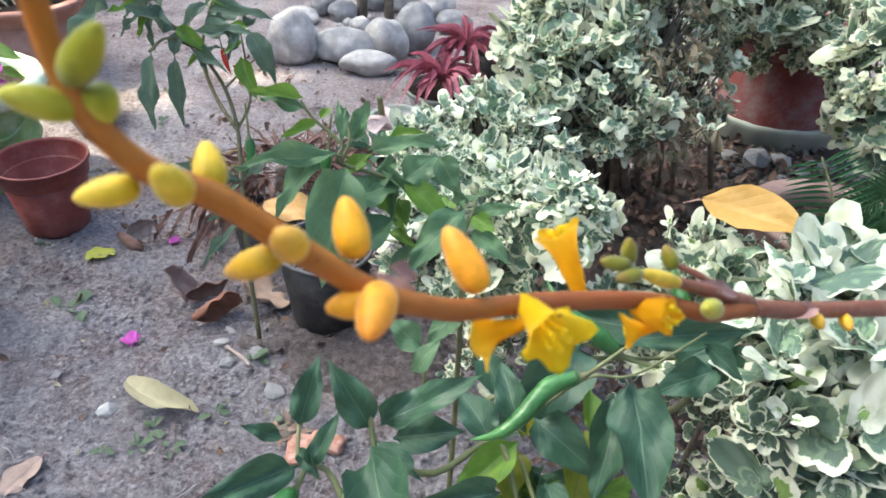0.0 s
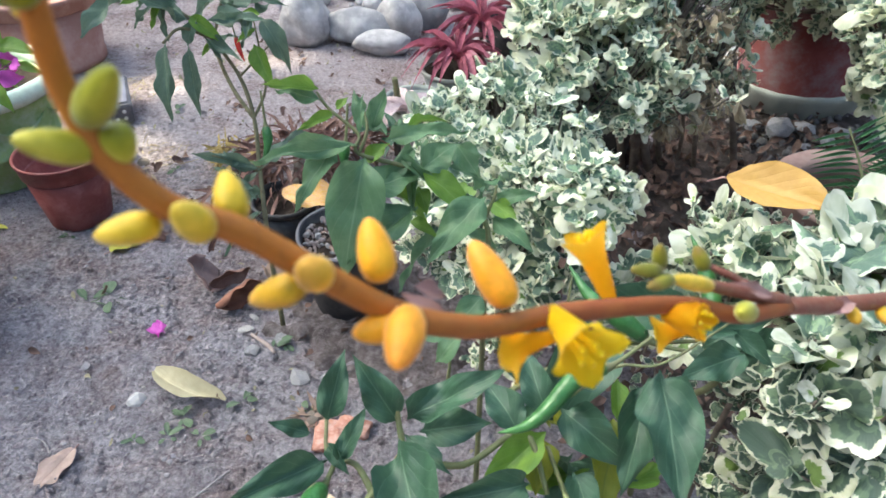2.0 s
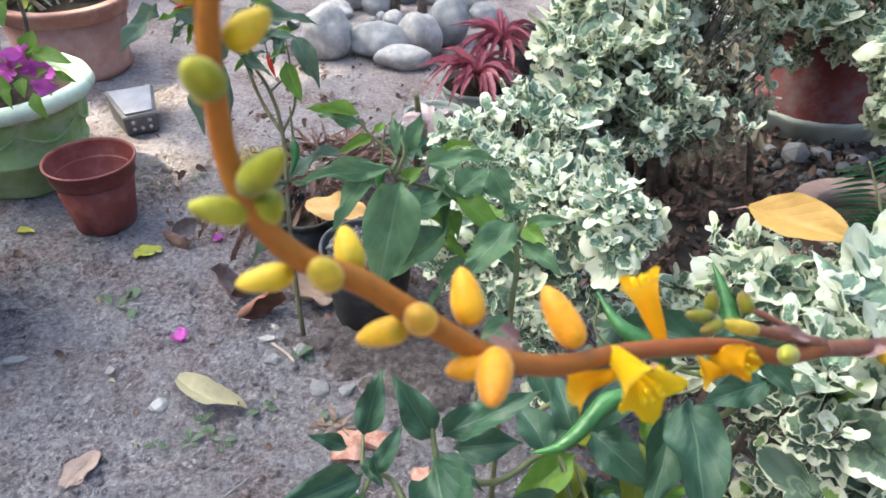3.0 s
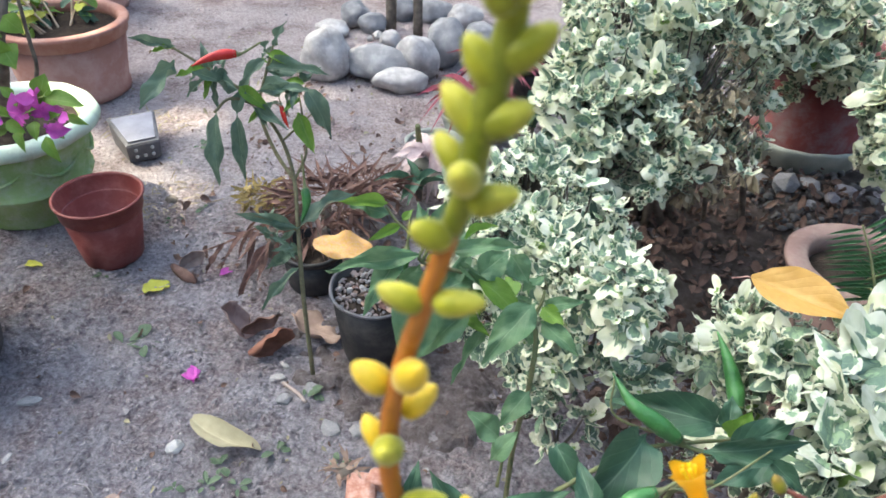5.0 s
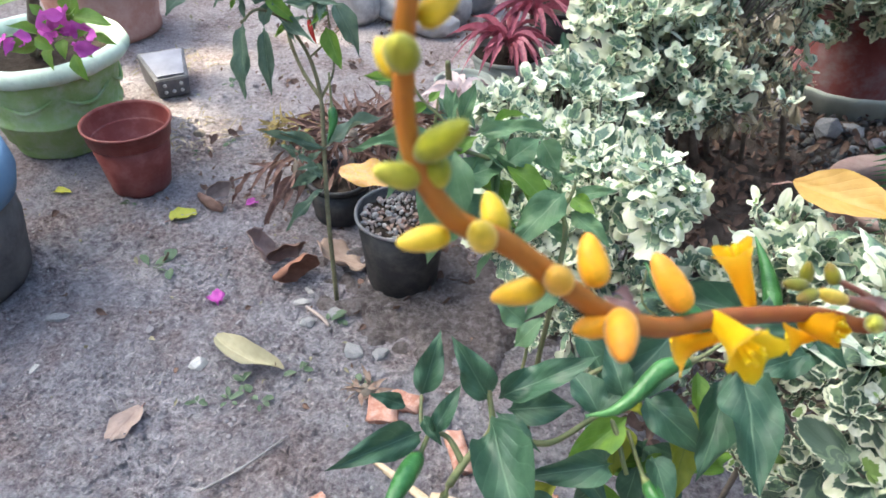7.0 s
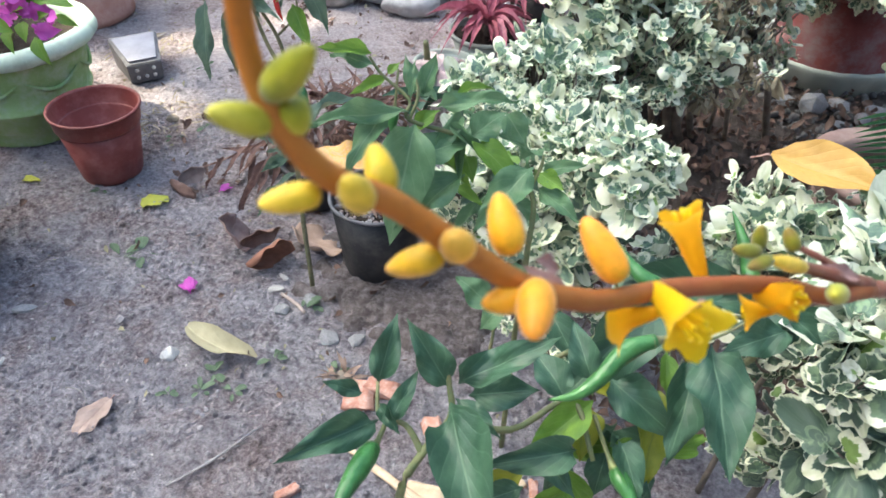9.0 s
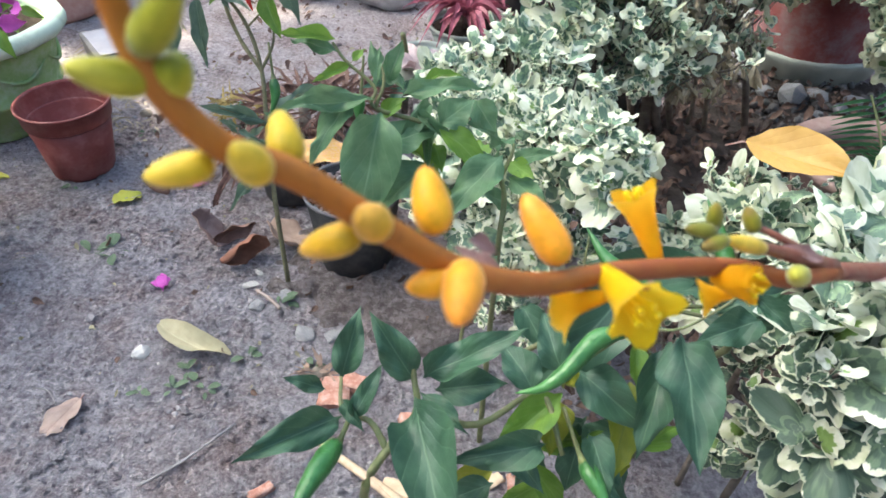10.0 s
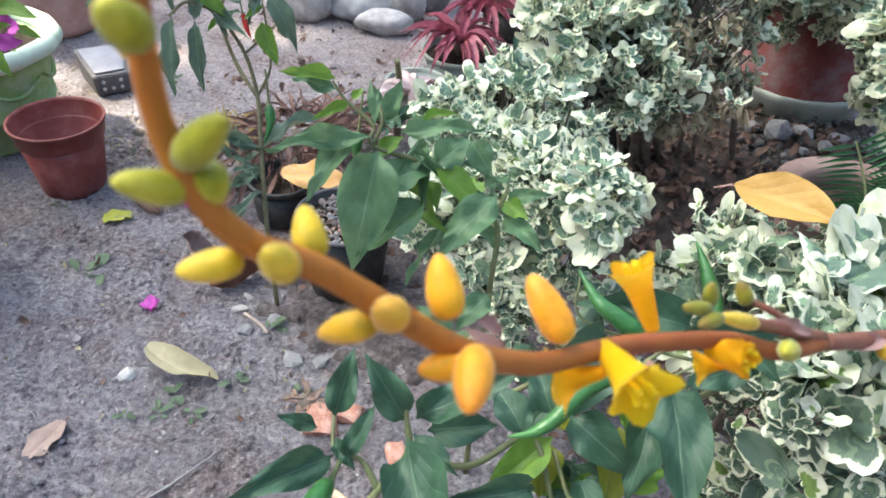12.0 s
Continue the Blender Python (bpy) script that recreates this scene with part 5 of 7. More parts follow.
def chili_plant_near():
    at = (-0.03, 0.42, 0.0)
    pl = thing("chili_plant", "low chili plant with glossy leaves and hanging green chilies", "chili plant", at=at)
    fork = (0.014, 0.396, 0.486)
    right = (0.103, 0.412, 0.501)
    stems_on(pl, (([(at[0], at[1], -0.01), (at[0] + 0.0, at[1], 0.22), (-0.019, 0.352, 0.443), (-0.005, 0.377, 0.465), fork, (0.011, 0.412, 0.506), (0.008, 0.425, 0.518)], [0.004, 0.0038, 0.0034, 0.003, 0.0024, 0.0018]),
                  ([(-0.005, 0.377, 0.465), (-0.02, 0.393, 0.476), (-0.04, 0.395, 0.481), (-0.045, 0.418, 0.494)], [0.003, 0.0022, 0.0018, 0.0014]),
                  ([fork, (0.06, 0.396, 0.479), right, (0.122, 0.38, 0.473)], [0.003, 0.0026, 0.0022, 0.002]),
                  ([right, (0.13, 0.424, 0.522), (0.165, 0.433, 0.552), (0.196, 0.43, 0.561), (0.249, 0.46, 0.579)], [0.0017, 0.0014, 0.0011, 0.0009])))
    leaves_on(pl, (((-0.045, 0.416, 0.492), (-0.034, 0.452, 0.536), 0.026), ((-0.056, 0.412, 0.485), (-0.087, 0.406, 0.502), 0.014), ((-0.039, 0.394, 0.48), (-0.102, 0.337, 0.496), 0.030),
                   ((-0.032, 0.389, 0.481), (-0.012, 0.418, 0.514), 0.018), ((-0.041, 0.4, 0.491), (-0.024, 0.378, 0.484), 0.013), ((0.012, 0.41, 0.504), (-0.022, 0.429, 0.553), 0.030),
                   ((0.017, 0.41, 0.51), (0.093, 0.423, 0.556), 0.030)), CHILI_BLADES, 11, 10)
    leaves_on(pl, (((0.026, 0.417, 0.489), (0.08, 0.421, 0.499), 0.034), ((0.018, 0.401, 0.503), (0.049, 0.371, 0.504), 0.020), ((0.013, 0.395, 0.504), (0.045, 0.284, 0.503), 0.050),
                   ((0.11, 0.378, 0.488), (0.049, 0.346, 0.504), 0.030), ((0.1, 0.416, 0.496), (0.074, 0.449, 0.524), 0.032), ((0.128, 0.418, 0.523), (0.171, 0.373, 0.522), 0.036),
                   ((0.19, 0.431, 0.545), (0.171, 0.359, 0.506), 0.036)), CHILI_BLADES, 12, 10)
    piece("leaf", CHILI_BLADES[0], aimed((0.193, 0.424, 0.561), (0.2, 0.336, 0.531), 0.050, (0, -0.9, 0.45)), pl)
    leaves_on(pl, (((0.14, 0.393, 0.485), (0.154, 0.348, 0.482), 0.026), ((0.199, 0.465, 0.563), (0.283, 0.45, 0.596), 0.026), ((0.249, 0.459, 0.569), (0.275, 0.433, 0.562), 0.016),
                   ((0.122, 0.438, 0.492), (0.102, 0.467, 0.531), 0.028), ((0.077, 0.392, 0.476), (0.105, 0.35, 0.474), 0.026)), CHILI_BLADES, 13)
    leaves_on(pl, (((0.12, 0.415, 0.499), (0.069, 0.37, 0.479), 0.030), ((0.169, 0.437, 0.536), (0.17, 0.404, 0.52), 0.016)), YOUNG_BLADES, 14)
    leaves_on(pl, (((0.17, 0.429, 0.501), (0.164, 0.364, 0.47), 0.040), ((0.114, 0.425, 0.48), (0.117, 0.386, 0.464), 0.036)), OLD_BLADES, 15)
    rng = random.Random(23)
    lo, hi = Vector((0.062, 0.398, 0.437)), Vector((0.203, 0.419, 0.458))
    for k in range(22):
        p = lo.lerp(hi, rng.random()) + Vector((0, rng.uniform(-0.01, 0.03), rng.uniform(-0.05, 0.03)))
        a = rng.uniform(0, 6.28)
        kind = OLD_BLADES if k % 7 == 3 else YOUNG_BLADES if k % 5 == 1 else CHILI_BLADES
        piece("leaf", rng.choice(kind), aimed(p, p + Vector((math.cos(a), 0.6 * math.sin(a), rng.uniform(-1.1, 0.2))).normalized() * rng.uniform(0.04, 0.075), rng.uniform(0.018, 0.03), (0, -0.6, 0.8), rng.uniform(-25, 25)), pl)
    chili_fruit([(0.156, 0.426, 0.558), (0.136, 0.419, 0.553), (0.118, 0.402, 0.54), (0.102, 0.393, 0.53), (0.084, 0.393, 0.522)], 0.0068, GREEN_CHILI, pl)
    chili_fruit([(-0.041, 0.37, 0.476), (-0.046, 0.35, 0.482), (-0.053, 0.323, 0.485), (-0.058, 0.301, 0.48)], 0.0085, GREEN_CHILI, pl)
    chili_fruit([(0.138, 0.375, 0.472), (0.145, 0.361, 0.47), (0.154, 0.343, 0.466)], 0.0075, GREEN_CHILI, pl)
    return rest(pl)


def chili_plant_side():
    at = (0.30, 0.72, 0.0)
    pl = thing("chili_plant", "chili plant with two upright green chilies among variegated leaves", "chili plant", at=at)
    node_a = (0.285, 0.589, 0.435)
    stems_on(pl, (([(at[0], at[1], -0.01), (at[0] - 0.01, at[1] - 0.03, 0.2), (0.296, 0.563, 0.405), node_a, (0.3, 0.627, 0.434)], [0.0045, 0.004, 0.003, 0.002]),
                  ([node_a, (0.241, 0.574, 0.444), (0.168, 0.536, 0.468), (0.093, 0.497, 0.447)], [0.002, 0.002, 0.0022, 0.0025]),
                  ([(0.241, 0.574, 0.444), (0.157, 0.575, 0.471), (0.151, 0.597, 0.505)], [0.0016, 0.0014, 0.001])))
    leaves_on(pl, (((0.263, 0.569, 0.478), (0.152, 0.578, 0.501), 0.046), ((0.273, 0.563, 0.449), (0.324, 0.56, 0.502), 0.040), ((0.304, 0.567, 0.44), (0.359, 0.543, 0.48), 0.044),
                   ((0.303, 0.538, 0.471), (0.239, 0.511, 0.461), 0.036), ((0.184, 0.549, 0.484), (0.113, 0.446, 0.465), 0.064), ((0.285, 0.6, 0.431), (0.291, 0.63, 0.461), 0.03),
                   ((0.093, 0.547, 0.46), (0.12, 0.493, 0.449), 0.03)), CHILI_BLADES, 16, 10)
    leaves_on(pl, (((0.287, 0.591, 0.438), (0.309, 0.606, 0.462), 0.024), ((0.279, 0.586, 0.444), (0.287, 0.582, 0.472), 0.03)), YOUNG_BLADES, 17)
    chili_fruit([(0.215, 0.553, 0.471), (0.19, 0.559, 0.488), (0.167, 0.571, 0.498), (0.148, 0.598, 0.512)], 0.0095, GREEN_CHILI, pl)
    chili_fruit([(0.318, 0.661, 0.401), (0.317, 0.684, 0.415), (0.309, 0.709, 0.436), (0.298, 0.738, 0.455)], 0.0105, GREEN_CHILI, pl)
    return rest(pl)


chili_plant_far()
chili_plant_middle()
chili_plant_near()
chili_plant_side()


# ---- variegated shrubs ----
def variegated_shrub(at, clumps, count, leaf_size, seed, label, trunks, near, dry=(), blades=SCALLOPS, whorl=(8, 13), along=0.4, large_share=0.34, top_blades=None, top_level=9.0, tilt=48):
    """Rosettes of scalloped leaves over rounded clumps (centre, radii, leaf scale, density, finely lobed). near: centre of the stretch whose leaves stay single."""
    clumps = [tuple(c) + (1.0, 1.0, False)[len(c) - 2:] for c in clumps]
    rng = random.Random(seed)
    sh = thing("variegated_shrub", label, "shrub", at=at)
    for pts, radii in trunks:
        bm = bmesh.new()
        tube(bm, pts, radii, 8, 4, 0.15)
        part("trunk", bm, GREY_BARK, sh)
    vol = [c[1][0] * c[1][1] * c[1][2] for c in clumps]
    single, twigs, withered = [], bmesh.new(), []
    for (c, r, scale, dense, fine), v in zip(clumps, vol):
        n = max(3, round(dense * count * v ** 0.67 / sum(w ** 0.67 for w in vol)))
        for k in range(n):
            zz = rng.uniform(-0.75, 1.0)
            a = rng.uniform(0, 2 * math.pi)
            q = math.sqrt(1 - zz * zz)
            d = Vector((q * math.cos(a), q * math.sin(a), zz))
            rr = rng.uniform(0.55, 1.02) + 0.12 * noise.noise(d * 2.2 + Vector(c) * 3)
            p = Vector((c[0] + d.x * r[0] * rr, c[1] + d.y * r[1] * rr, c[2] + d.z * r[2] * rr))
            if p.z < 0.05:
                continue
            axis = (d + Vector((0, -0.15, 0.75))).normalized()
            root = Vector(c) - Vector((0, 0, r[2] * 0.8))
            tube(twigs, [root + (p - root) * 0.25, root + (p - root) * 0.65 + Vector((0, 0, -0.01)), p], [0.0028, 0.002, 0.0012], 5, 2)
            dead = any((p - Vector(e)).length < s for e, s in dry)
            x = axis.orthogonal().normalized()
            y = axis.cross(x)
            large = rng.random() < large_share
            m = rng.randint(4, 7) if large else rng.randint(*whorl)
            big = scale * (rng.uniform(1.0, 1.4) if large else rng.uniform(0.4, 0.8))
            for j in range(m):
                b = 2 * math.pi * (j + rng.uniform(-0.3, 0.3)) / m
                out = (math.cos(b) * x + math.sin(b) * y)
                rise = rng.uniform(-0.5, 1.0)
                way = (out + axis * rise).normalized()
                ln = leaf_size * big * rng.uniform(0.5, 1.2)
                base = p + way * leaf_size * 0.12 + axis * rng.uniform(-along, 0.25) * leaf_size
                face = (axis - out * rise * 0.6 + Vector((0, 0, 0.3)))
                if dead and rng.random() < 0.88:
                    withered.append((rng.choice(BROWN_SCALLOPS), aimed(base, base + (way + Vector((0, 0, -0.9))) * ln * 0.72, ln * 0.55, face, rng.uniform(-60, 60))))
                    continue
                mm = aimed(base, base + way * ln, ln * rng.uniform(0.75, 1.1), face, rng.uniform(-tilt, tilt))
                # Above top_level leaves take the creamier copy, as if lit from above.
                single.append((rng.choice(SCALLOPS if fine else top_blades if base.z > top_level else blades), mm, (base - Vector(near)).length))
    tagged(part("twigwork", twigs, GREY_BARK, sh), kind="stuff")
    single.sort(key=lambda e: e[2])
    for me, mm, _ in single[:300]:
        piece("leaf", me, mm, sh)
    for kinds in (SCALLOPS, DIM_SCALLOPS, BROAD_SCALLOPS, LIT_SCALLOPS):
        others = [(me, mm) for me, mm, _ in single[300:] if me in kinds]
        if others:
            joined("foliage", others, kinds[0].materials[0], sh)
    if withered:
        tagged(joined("withered_foliage", withered, WITHERED, sh), "withered brown leaves")
    return rest(sh)


variegated_shrub((0.141, 1.0, 0.0), (
    ((0.005, 1.1, 0.39), (0.06, 0.09, 0.055)), ((0.081, 1.15, 0.392), (0.09, 0.11, 0.075)), ((0.152, 1.02, 0.399), (0.09, 0.10, 0.08)), ((0.112, 0.95, 0.369), (0.08, 0.09, 0.08)),
    ((0.035, 1.0, 0.372), (0.07, 0.09, 0.07)), ((0.168, 0.82, 0.459), (0.07, 0.07, 0.05)), ((0.191, 0.76, 0.479), (0.045, 0.05, 0.035)), ((0.007, 0.95, 0.321), (0.075, 0.08, 0.08)),
    ((0.093, 0.9, 0.313), (0.08, 0.08, 0.08)), ((0.121, 0.84, 0.27), (0.06, 0.06, 0.07), 1.0, 0.75), ((0.068, 0.9, 0.3), (0.05, 0.05, 0.05)), ((0.177, 0.84, 0.334), (0.04, 0.05, 0.03), 0.9, 0.6), ((0.085, 0.82, 0.213), (0.045, 0.05, 0.06), 0.85, 0.45), ((0.145, 0.78, 0.192), (0.05, 0.05, 0.06), 0.85, 0.4)), 640, 0.0275, 31,
    "variegated shrub with scalloped green and cream leaves", [([(0.12, 1.0, -0.01), (0.11, 0.98, 0.15), (0.1, 0.97, 0.32)], [0.007, 0.006, 0.003]), ([(0.14, 0.97, -0.01), (0.16, 0.93, 0.18), (0.18, 0.88, 0.36)], [0.006, 0.005, 0.003])], (0.144, 0.9, 0.439))
variegated_shrub((0.482, 1.664, 0.0), (
    ((0.192, 1.42, 0.42), (0.11, 0.13, 0.10)), ((0.29, 1.38, 0.397), (0.14, 0.15, 0.12)), ((0.403, 1.5, 0.462), (0.16, 0.16, 0.14)), ((0.266, 1.5, 0.487), (0.14, 0.15, 0.13)),
    ((0.418, 1.4, 0.363), (0.13, 0.13, 0.10)), ((0.346, 1.36, 0.31), (0.12, 0.12, 0.06), 0.9, 0.9), ((0.523, 1.55, 0.381), (0.09, 0.12, 0.14)), ((0.526, 1.5, 0.295), (0.08, 0.1, 0.08), 0.8, 0.8),
    ((0.283, 1.6, 0.582), (0.18, 0.18, 0.14)), ((0.49, 1.65, 0.56), (0.18, 0.18, 0.14)), ((0.699, 1.75, 0.5), (0.18, 0.14, 0.12)), ((0.24, 1.32, 0.339), (0.08, 0.08, 0.06))), 570, 0.042, 32,
    "large variegated shrub with cream-edged leaves and withered brown patches", [
        ([(0.43, 1.643, -0.01), (0.408, 1.6, 0.133), (0.351, 1.5, 0.314)], [0.014, 0.012, 0.007]), ([(0.473, 1.649, -0.01), (0.427, 1.6, 0.134), (0.43, 1.55, 0.375)], [0.012, 0.010, 0.006]),
        ([(0.584, 1.678, -0.01), (0.55, 1.62, 0.118), (0.51, 1.6, 0.322)], [0.007, 0.006, 0.005]), ([(0.683, 1.672, -0.01), (0.618, 1.6, 0.178), (0.585, 1.6, 0.328)], [0.009, 0.008, 0.006]),
        ([(0.404, 1.668, -0.01), (0.369, 1.6, 0.13), (0.294, 1.5, 0.298)], [0.010, 0.008, 0.005]), ([(0.505, 1.676, -0.01), (0.462, 1.62, 0.126), (0.433, 1.55, 0.299)], [0.008, 0.007, 0.004]),
        ([(0.546, 1.702, -0.01), (0.529, 1.66, 0.126), (0.476, 1.6, 0.28)], [0.006, 0.005, 0.004])],
    (0.297, 1.25, 0.45), (((0.46, 1.42, 0.46), 0.11), ((0.483, 1.4, 0.39), 0.12), ((0.479, 1.36, 0.302), 0.11)), DIM_SCALLOPS, (8, 12), 0.4, 0.2)
variegated_shrub((RED_POT_AT[0], RED_POT_AT[1], 0.235), (
    ((0.782, 1.85, 0.411), (0.20, 0.15, 0.10)), ((0.919, 1.8, 0.422), (0.17, 0.15, 0.12)), ((0.669, 1.85, 0.431), (0.12, 0.13, 0.09)), ((0.851, 1.95, 0.508), (0.22, 0.16, 0.12)), ((0.70, 1.86, 0.33), (0.07, 0.05, 0.05), 1.0, 1.3), ((0.80, 1.86, 0.315), (0.07, 0.05, 0.045), 1.0, 1.3), ((0.88, 1.86, 0.33), (0.07, 0.05, 0.045), 1.0, 1.3)), 135, 0.046, 33,
    "variegated shrub with cream-edged leaves growing in the red pot", [([(RED_POT_AT[0], RED_POT_AT[1], 0.22), (RED_POT_AT[0], RED_POT_AT[1], 0.3), (RED_POT_AT[0] + 0.02, RED_POT_AT[1], 0.42)], [0.01, 0.009, 0.007])], (0.779, 1.75, 0.403), (), DIM_SCALLOPS, (8, 13), 0.4, 0.2)
variegated_shrub((1.18, 1.802, 0.0), (
    ((0.855, 1.45, 0.407), (0.10, 0.12, 0.13)), ((0.848, 1.5, 0.331), (0.055, 0.08, 0.08)), ((0.861, 1.5, 0.491), (0.12, 0.13, 0.12)), ((0.878, 1.4, 0.293), (0.09, 0.08, 0.06)), ((0.909, 1.4, 0.431), (0.15, 0.15, 0.16))), 100, 0.046, 34,
    "variegated shrub with grey-green and cream leaves beside the pot", [([(1.117, 1.752, -0.01), (0.928, 1.5, 0.225), (0.869, 1.5, 0.351)], [0.010, 0.008, 0.005])], (0.772, 1.4, 0.376), (), DIM_SCALLOPS, (8, 13), 0.4, 0.2)
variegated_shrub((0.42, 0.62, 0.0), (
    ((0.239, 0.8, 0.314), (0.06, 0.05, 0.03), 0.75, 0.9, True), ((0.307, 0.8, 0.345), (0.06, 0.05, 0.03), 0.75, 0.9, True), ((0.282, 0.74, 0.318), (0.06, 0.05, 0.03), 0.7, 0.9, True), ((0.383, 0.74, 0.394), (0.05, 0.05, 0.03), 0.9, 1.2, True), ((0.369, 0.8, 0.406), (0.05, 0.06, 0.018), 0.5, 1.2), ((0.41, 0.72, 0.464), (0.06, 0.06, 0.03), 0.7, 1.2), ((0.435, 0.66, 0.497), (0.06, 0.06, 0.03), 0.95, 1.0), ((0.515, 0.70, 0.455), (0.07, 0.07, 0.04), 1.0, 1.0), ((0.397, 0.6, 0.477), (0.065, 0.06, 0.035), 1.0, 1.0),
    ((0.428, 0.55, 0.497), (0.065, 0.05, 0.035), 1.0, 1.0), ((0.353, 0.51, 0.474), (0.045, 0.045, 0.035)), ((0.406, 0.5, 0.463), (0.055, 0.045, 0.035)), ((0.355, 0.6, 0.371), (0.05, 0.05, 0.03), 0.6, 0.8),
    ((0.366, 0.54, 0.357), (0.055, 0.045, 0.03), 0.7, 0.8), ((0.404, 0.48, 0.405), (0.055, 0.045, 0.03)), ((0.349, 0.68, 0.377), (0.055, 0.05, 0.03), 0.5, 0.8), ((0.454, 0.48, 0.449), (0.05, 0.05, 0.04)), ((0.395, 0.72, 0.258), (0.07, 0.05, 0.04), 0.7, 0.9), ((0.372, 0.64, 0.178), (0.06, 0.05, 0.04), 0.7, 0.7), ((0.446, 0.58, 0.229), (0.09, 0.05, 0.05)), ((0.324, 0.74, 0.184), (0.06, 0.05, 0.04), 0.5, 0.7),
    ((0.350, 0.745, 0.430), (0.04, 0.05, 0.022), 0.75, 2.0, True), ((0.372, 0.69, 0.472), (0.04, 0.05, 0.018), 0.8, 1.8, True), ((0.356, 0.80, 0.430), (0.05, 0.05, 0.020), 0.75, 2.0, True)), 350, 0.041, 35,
    "variegated shrub with broad scalloped leaves edged in cream", [([(0.42, 0.66, -0.01), (0.43, 0.65, 0.2), (0.42, 0.62, 0.4)], [0.006, 0.005, 0.003]), ([(0.36, 0.68, -0.01), (0.36, 0.66, 0.2), (0.34, 0.6, 0.38)], [0.005, 0.004, 0.003])], (0.314, 0.45, 0.578), (), BROAD_SCALLOPS, (4, 7), 1.1, 0.4, LIT_SCALLOPS, 0.475, 30)


# ---- tree beside the garden: its crown keeps the beds in shade, but for a few gaps ----
def shade_tree():
    rng = random.Random(19)
    t, e = radians(SUN_TURN), radians(SUN_UP)
    sunward = Vector((math.sin(t) * math.cos(e), math.cos(t) * math.cos(e), math.sin(e)))
    gaps = ((-1.14, 1.88, 0.14, 0.16), (-0.97, 2.07, 0.18, 0.10), (-0.86, 1.62, 0.14, 0.12), (-0.94, 1.70, 0.09, 0.06), (-0.83, 1.02, 0.14, 0.09), (-0.66, 2.28, 0.12, 0.07), (-0.49, 2.40, 0.11, 0.07))
    middle = Vector((0.15, 1.6, 0)) + sunward * 13.0
    tree = thing("tree", "broad garden tree with a dense green crown", "tree", at=(middle.x - 0.4, middle.y + 0.3, 0.0))
    foot = Vector(tree.location)
    fork = foot + Vector((0.1, 0, middle.z - 2.6))
    bm = bmesh.new()
    tube(bm, [foot - Vector((0, 0, 0.05)), foot + Vector((0.12, 0.06, 3.5)), fork], [0.30, 0.24, 0.17], 14, 6, 0.1)
    part("trunk", bm, GREY_BARK, tree)
    for k in range(9):
        a = 2 * math.pi * k / 9
        end = middle + Vector((1.9 * math.cos(a), 1.7 * math.sin(a), 0.5 + 0.7 * math.sin(a * 2)))
        bm = bmesh.new()
        tube(bm, [fork, fork.lerp(end, 0.5) + Vector((0, 0, 0.25)), end], [0.07, 0.04, 0.012], 9, 5, 0.1)
        part("limb", bm, GREY_BARK, tree)
    blades = [blade_mesh("tree_blade", TREE_LEAF, "oval", d, 0.25, 0.05, k, 2, 2) for k, d in enumerate((0.2, 0.4))]
    leaves = []
    while len(leaves) < 21000:
        q = Vector((rng.uniform(-1, 1), rng.uniform(-1, 1), rng.uniform(-1, 1)))
        if q.length > 1 + 0.12 * noise.noise(q * 3):
            continue
        p = middle + Vector((q.x * 2.35, q.y * 2.1, q.z * 0.9))
        a, ln = rng.uniform(0, 6.28), rng.uniform(0.07, 0.12)
        tip = p + Vector((math.cos(a), math.sin(a), rng.uniform(-0.7, 0.3))).normalized() * ln
        open_sky = False
        for e in (p, tip):
            shade = e - sunward * (e.z / sunward.z)
            rough = 1 + 0.55 * noise.noise(shade * 9)
            open_sky |= any(((shade.x - x) / rx) ** 2 + ((shade.y - y) / ry) ** 2 < rough for x, y, rx, ry in gaps)
        if not open_sky:
            leaves.append((rng.choice(blades), aimed(p, tip, ln * 0.62, sunward, rng.uniform(-40, 40))))
    joined("crown", leaves, TREE_LEAF, tree)
    return rest(tree)


shade_tree()


# ---- unseen walls, added to block low sky so light falls from above ----
def screen_wall(name, at, length, turn):
    bm = bmesh.new()
    bmesh.ops.create_cube(bm, size=1.0, matrix=Matrix.Translation((0, 0, 1.45)) @ Matrix.Diagonal((length, 0.15, 3.0, 1)))
    bmesh.ops.create_cube(bm, size=1.0, matrix=Matrix.Translation((0, 0, 2.99)) @ Matrix.Diagonal((length, 0.22, 0.08, 1)))
    ob = new(name, mesh_of(bm, name, DARK_CEMENT, False))
    ob.matrix_world = pose(*at, 0, 0, turn)
    return tagged(ob, "plain weathered cement wall, unseen, added to cut off the low sky", "wall", kind="structure")


screen_wall("wall_north", (0, 7.0, 0), 10.4, 0)
screen_wall("wall_south", (0, -4.0, 0), 10.4, 0)
screen_wall("wall_west", (-5.2, 1.5, 0), 10.84, 90)
screen_wall("wall_east", (5.2, 1.5, 0), 10.84, 90)


# ---- rosette plants in small pots ----
STRAPS = {}


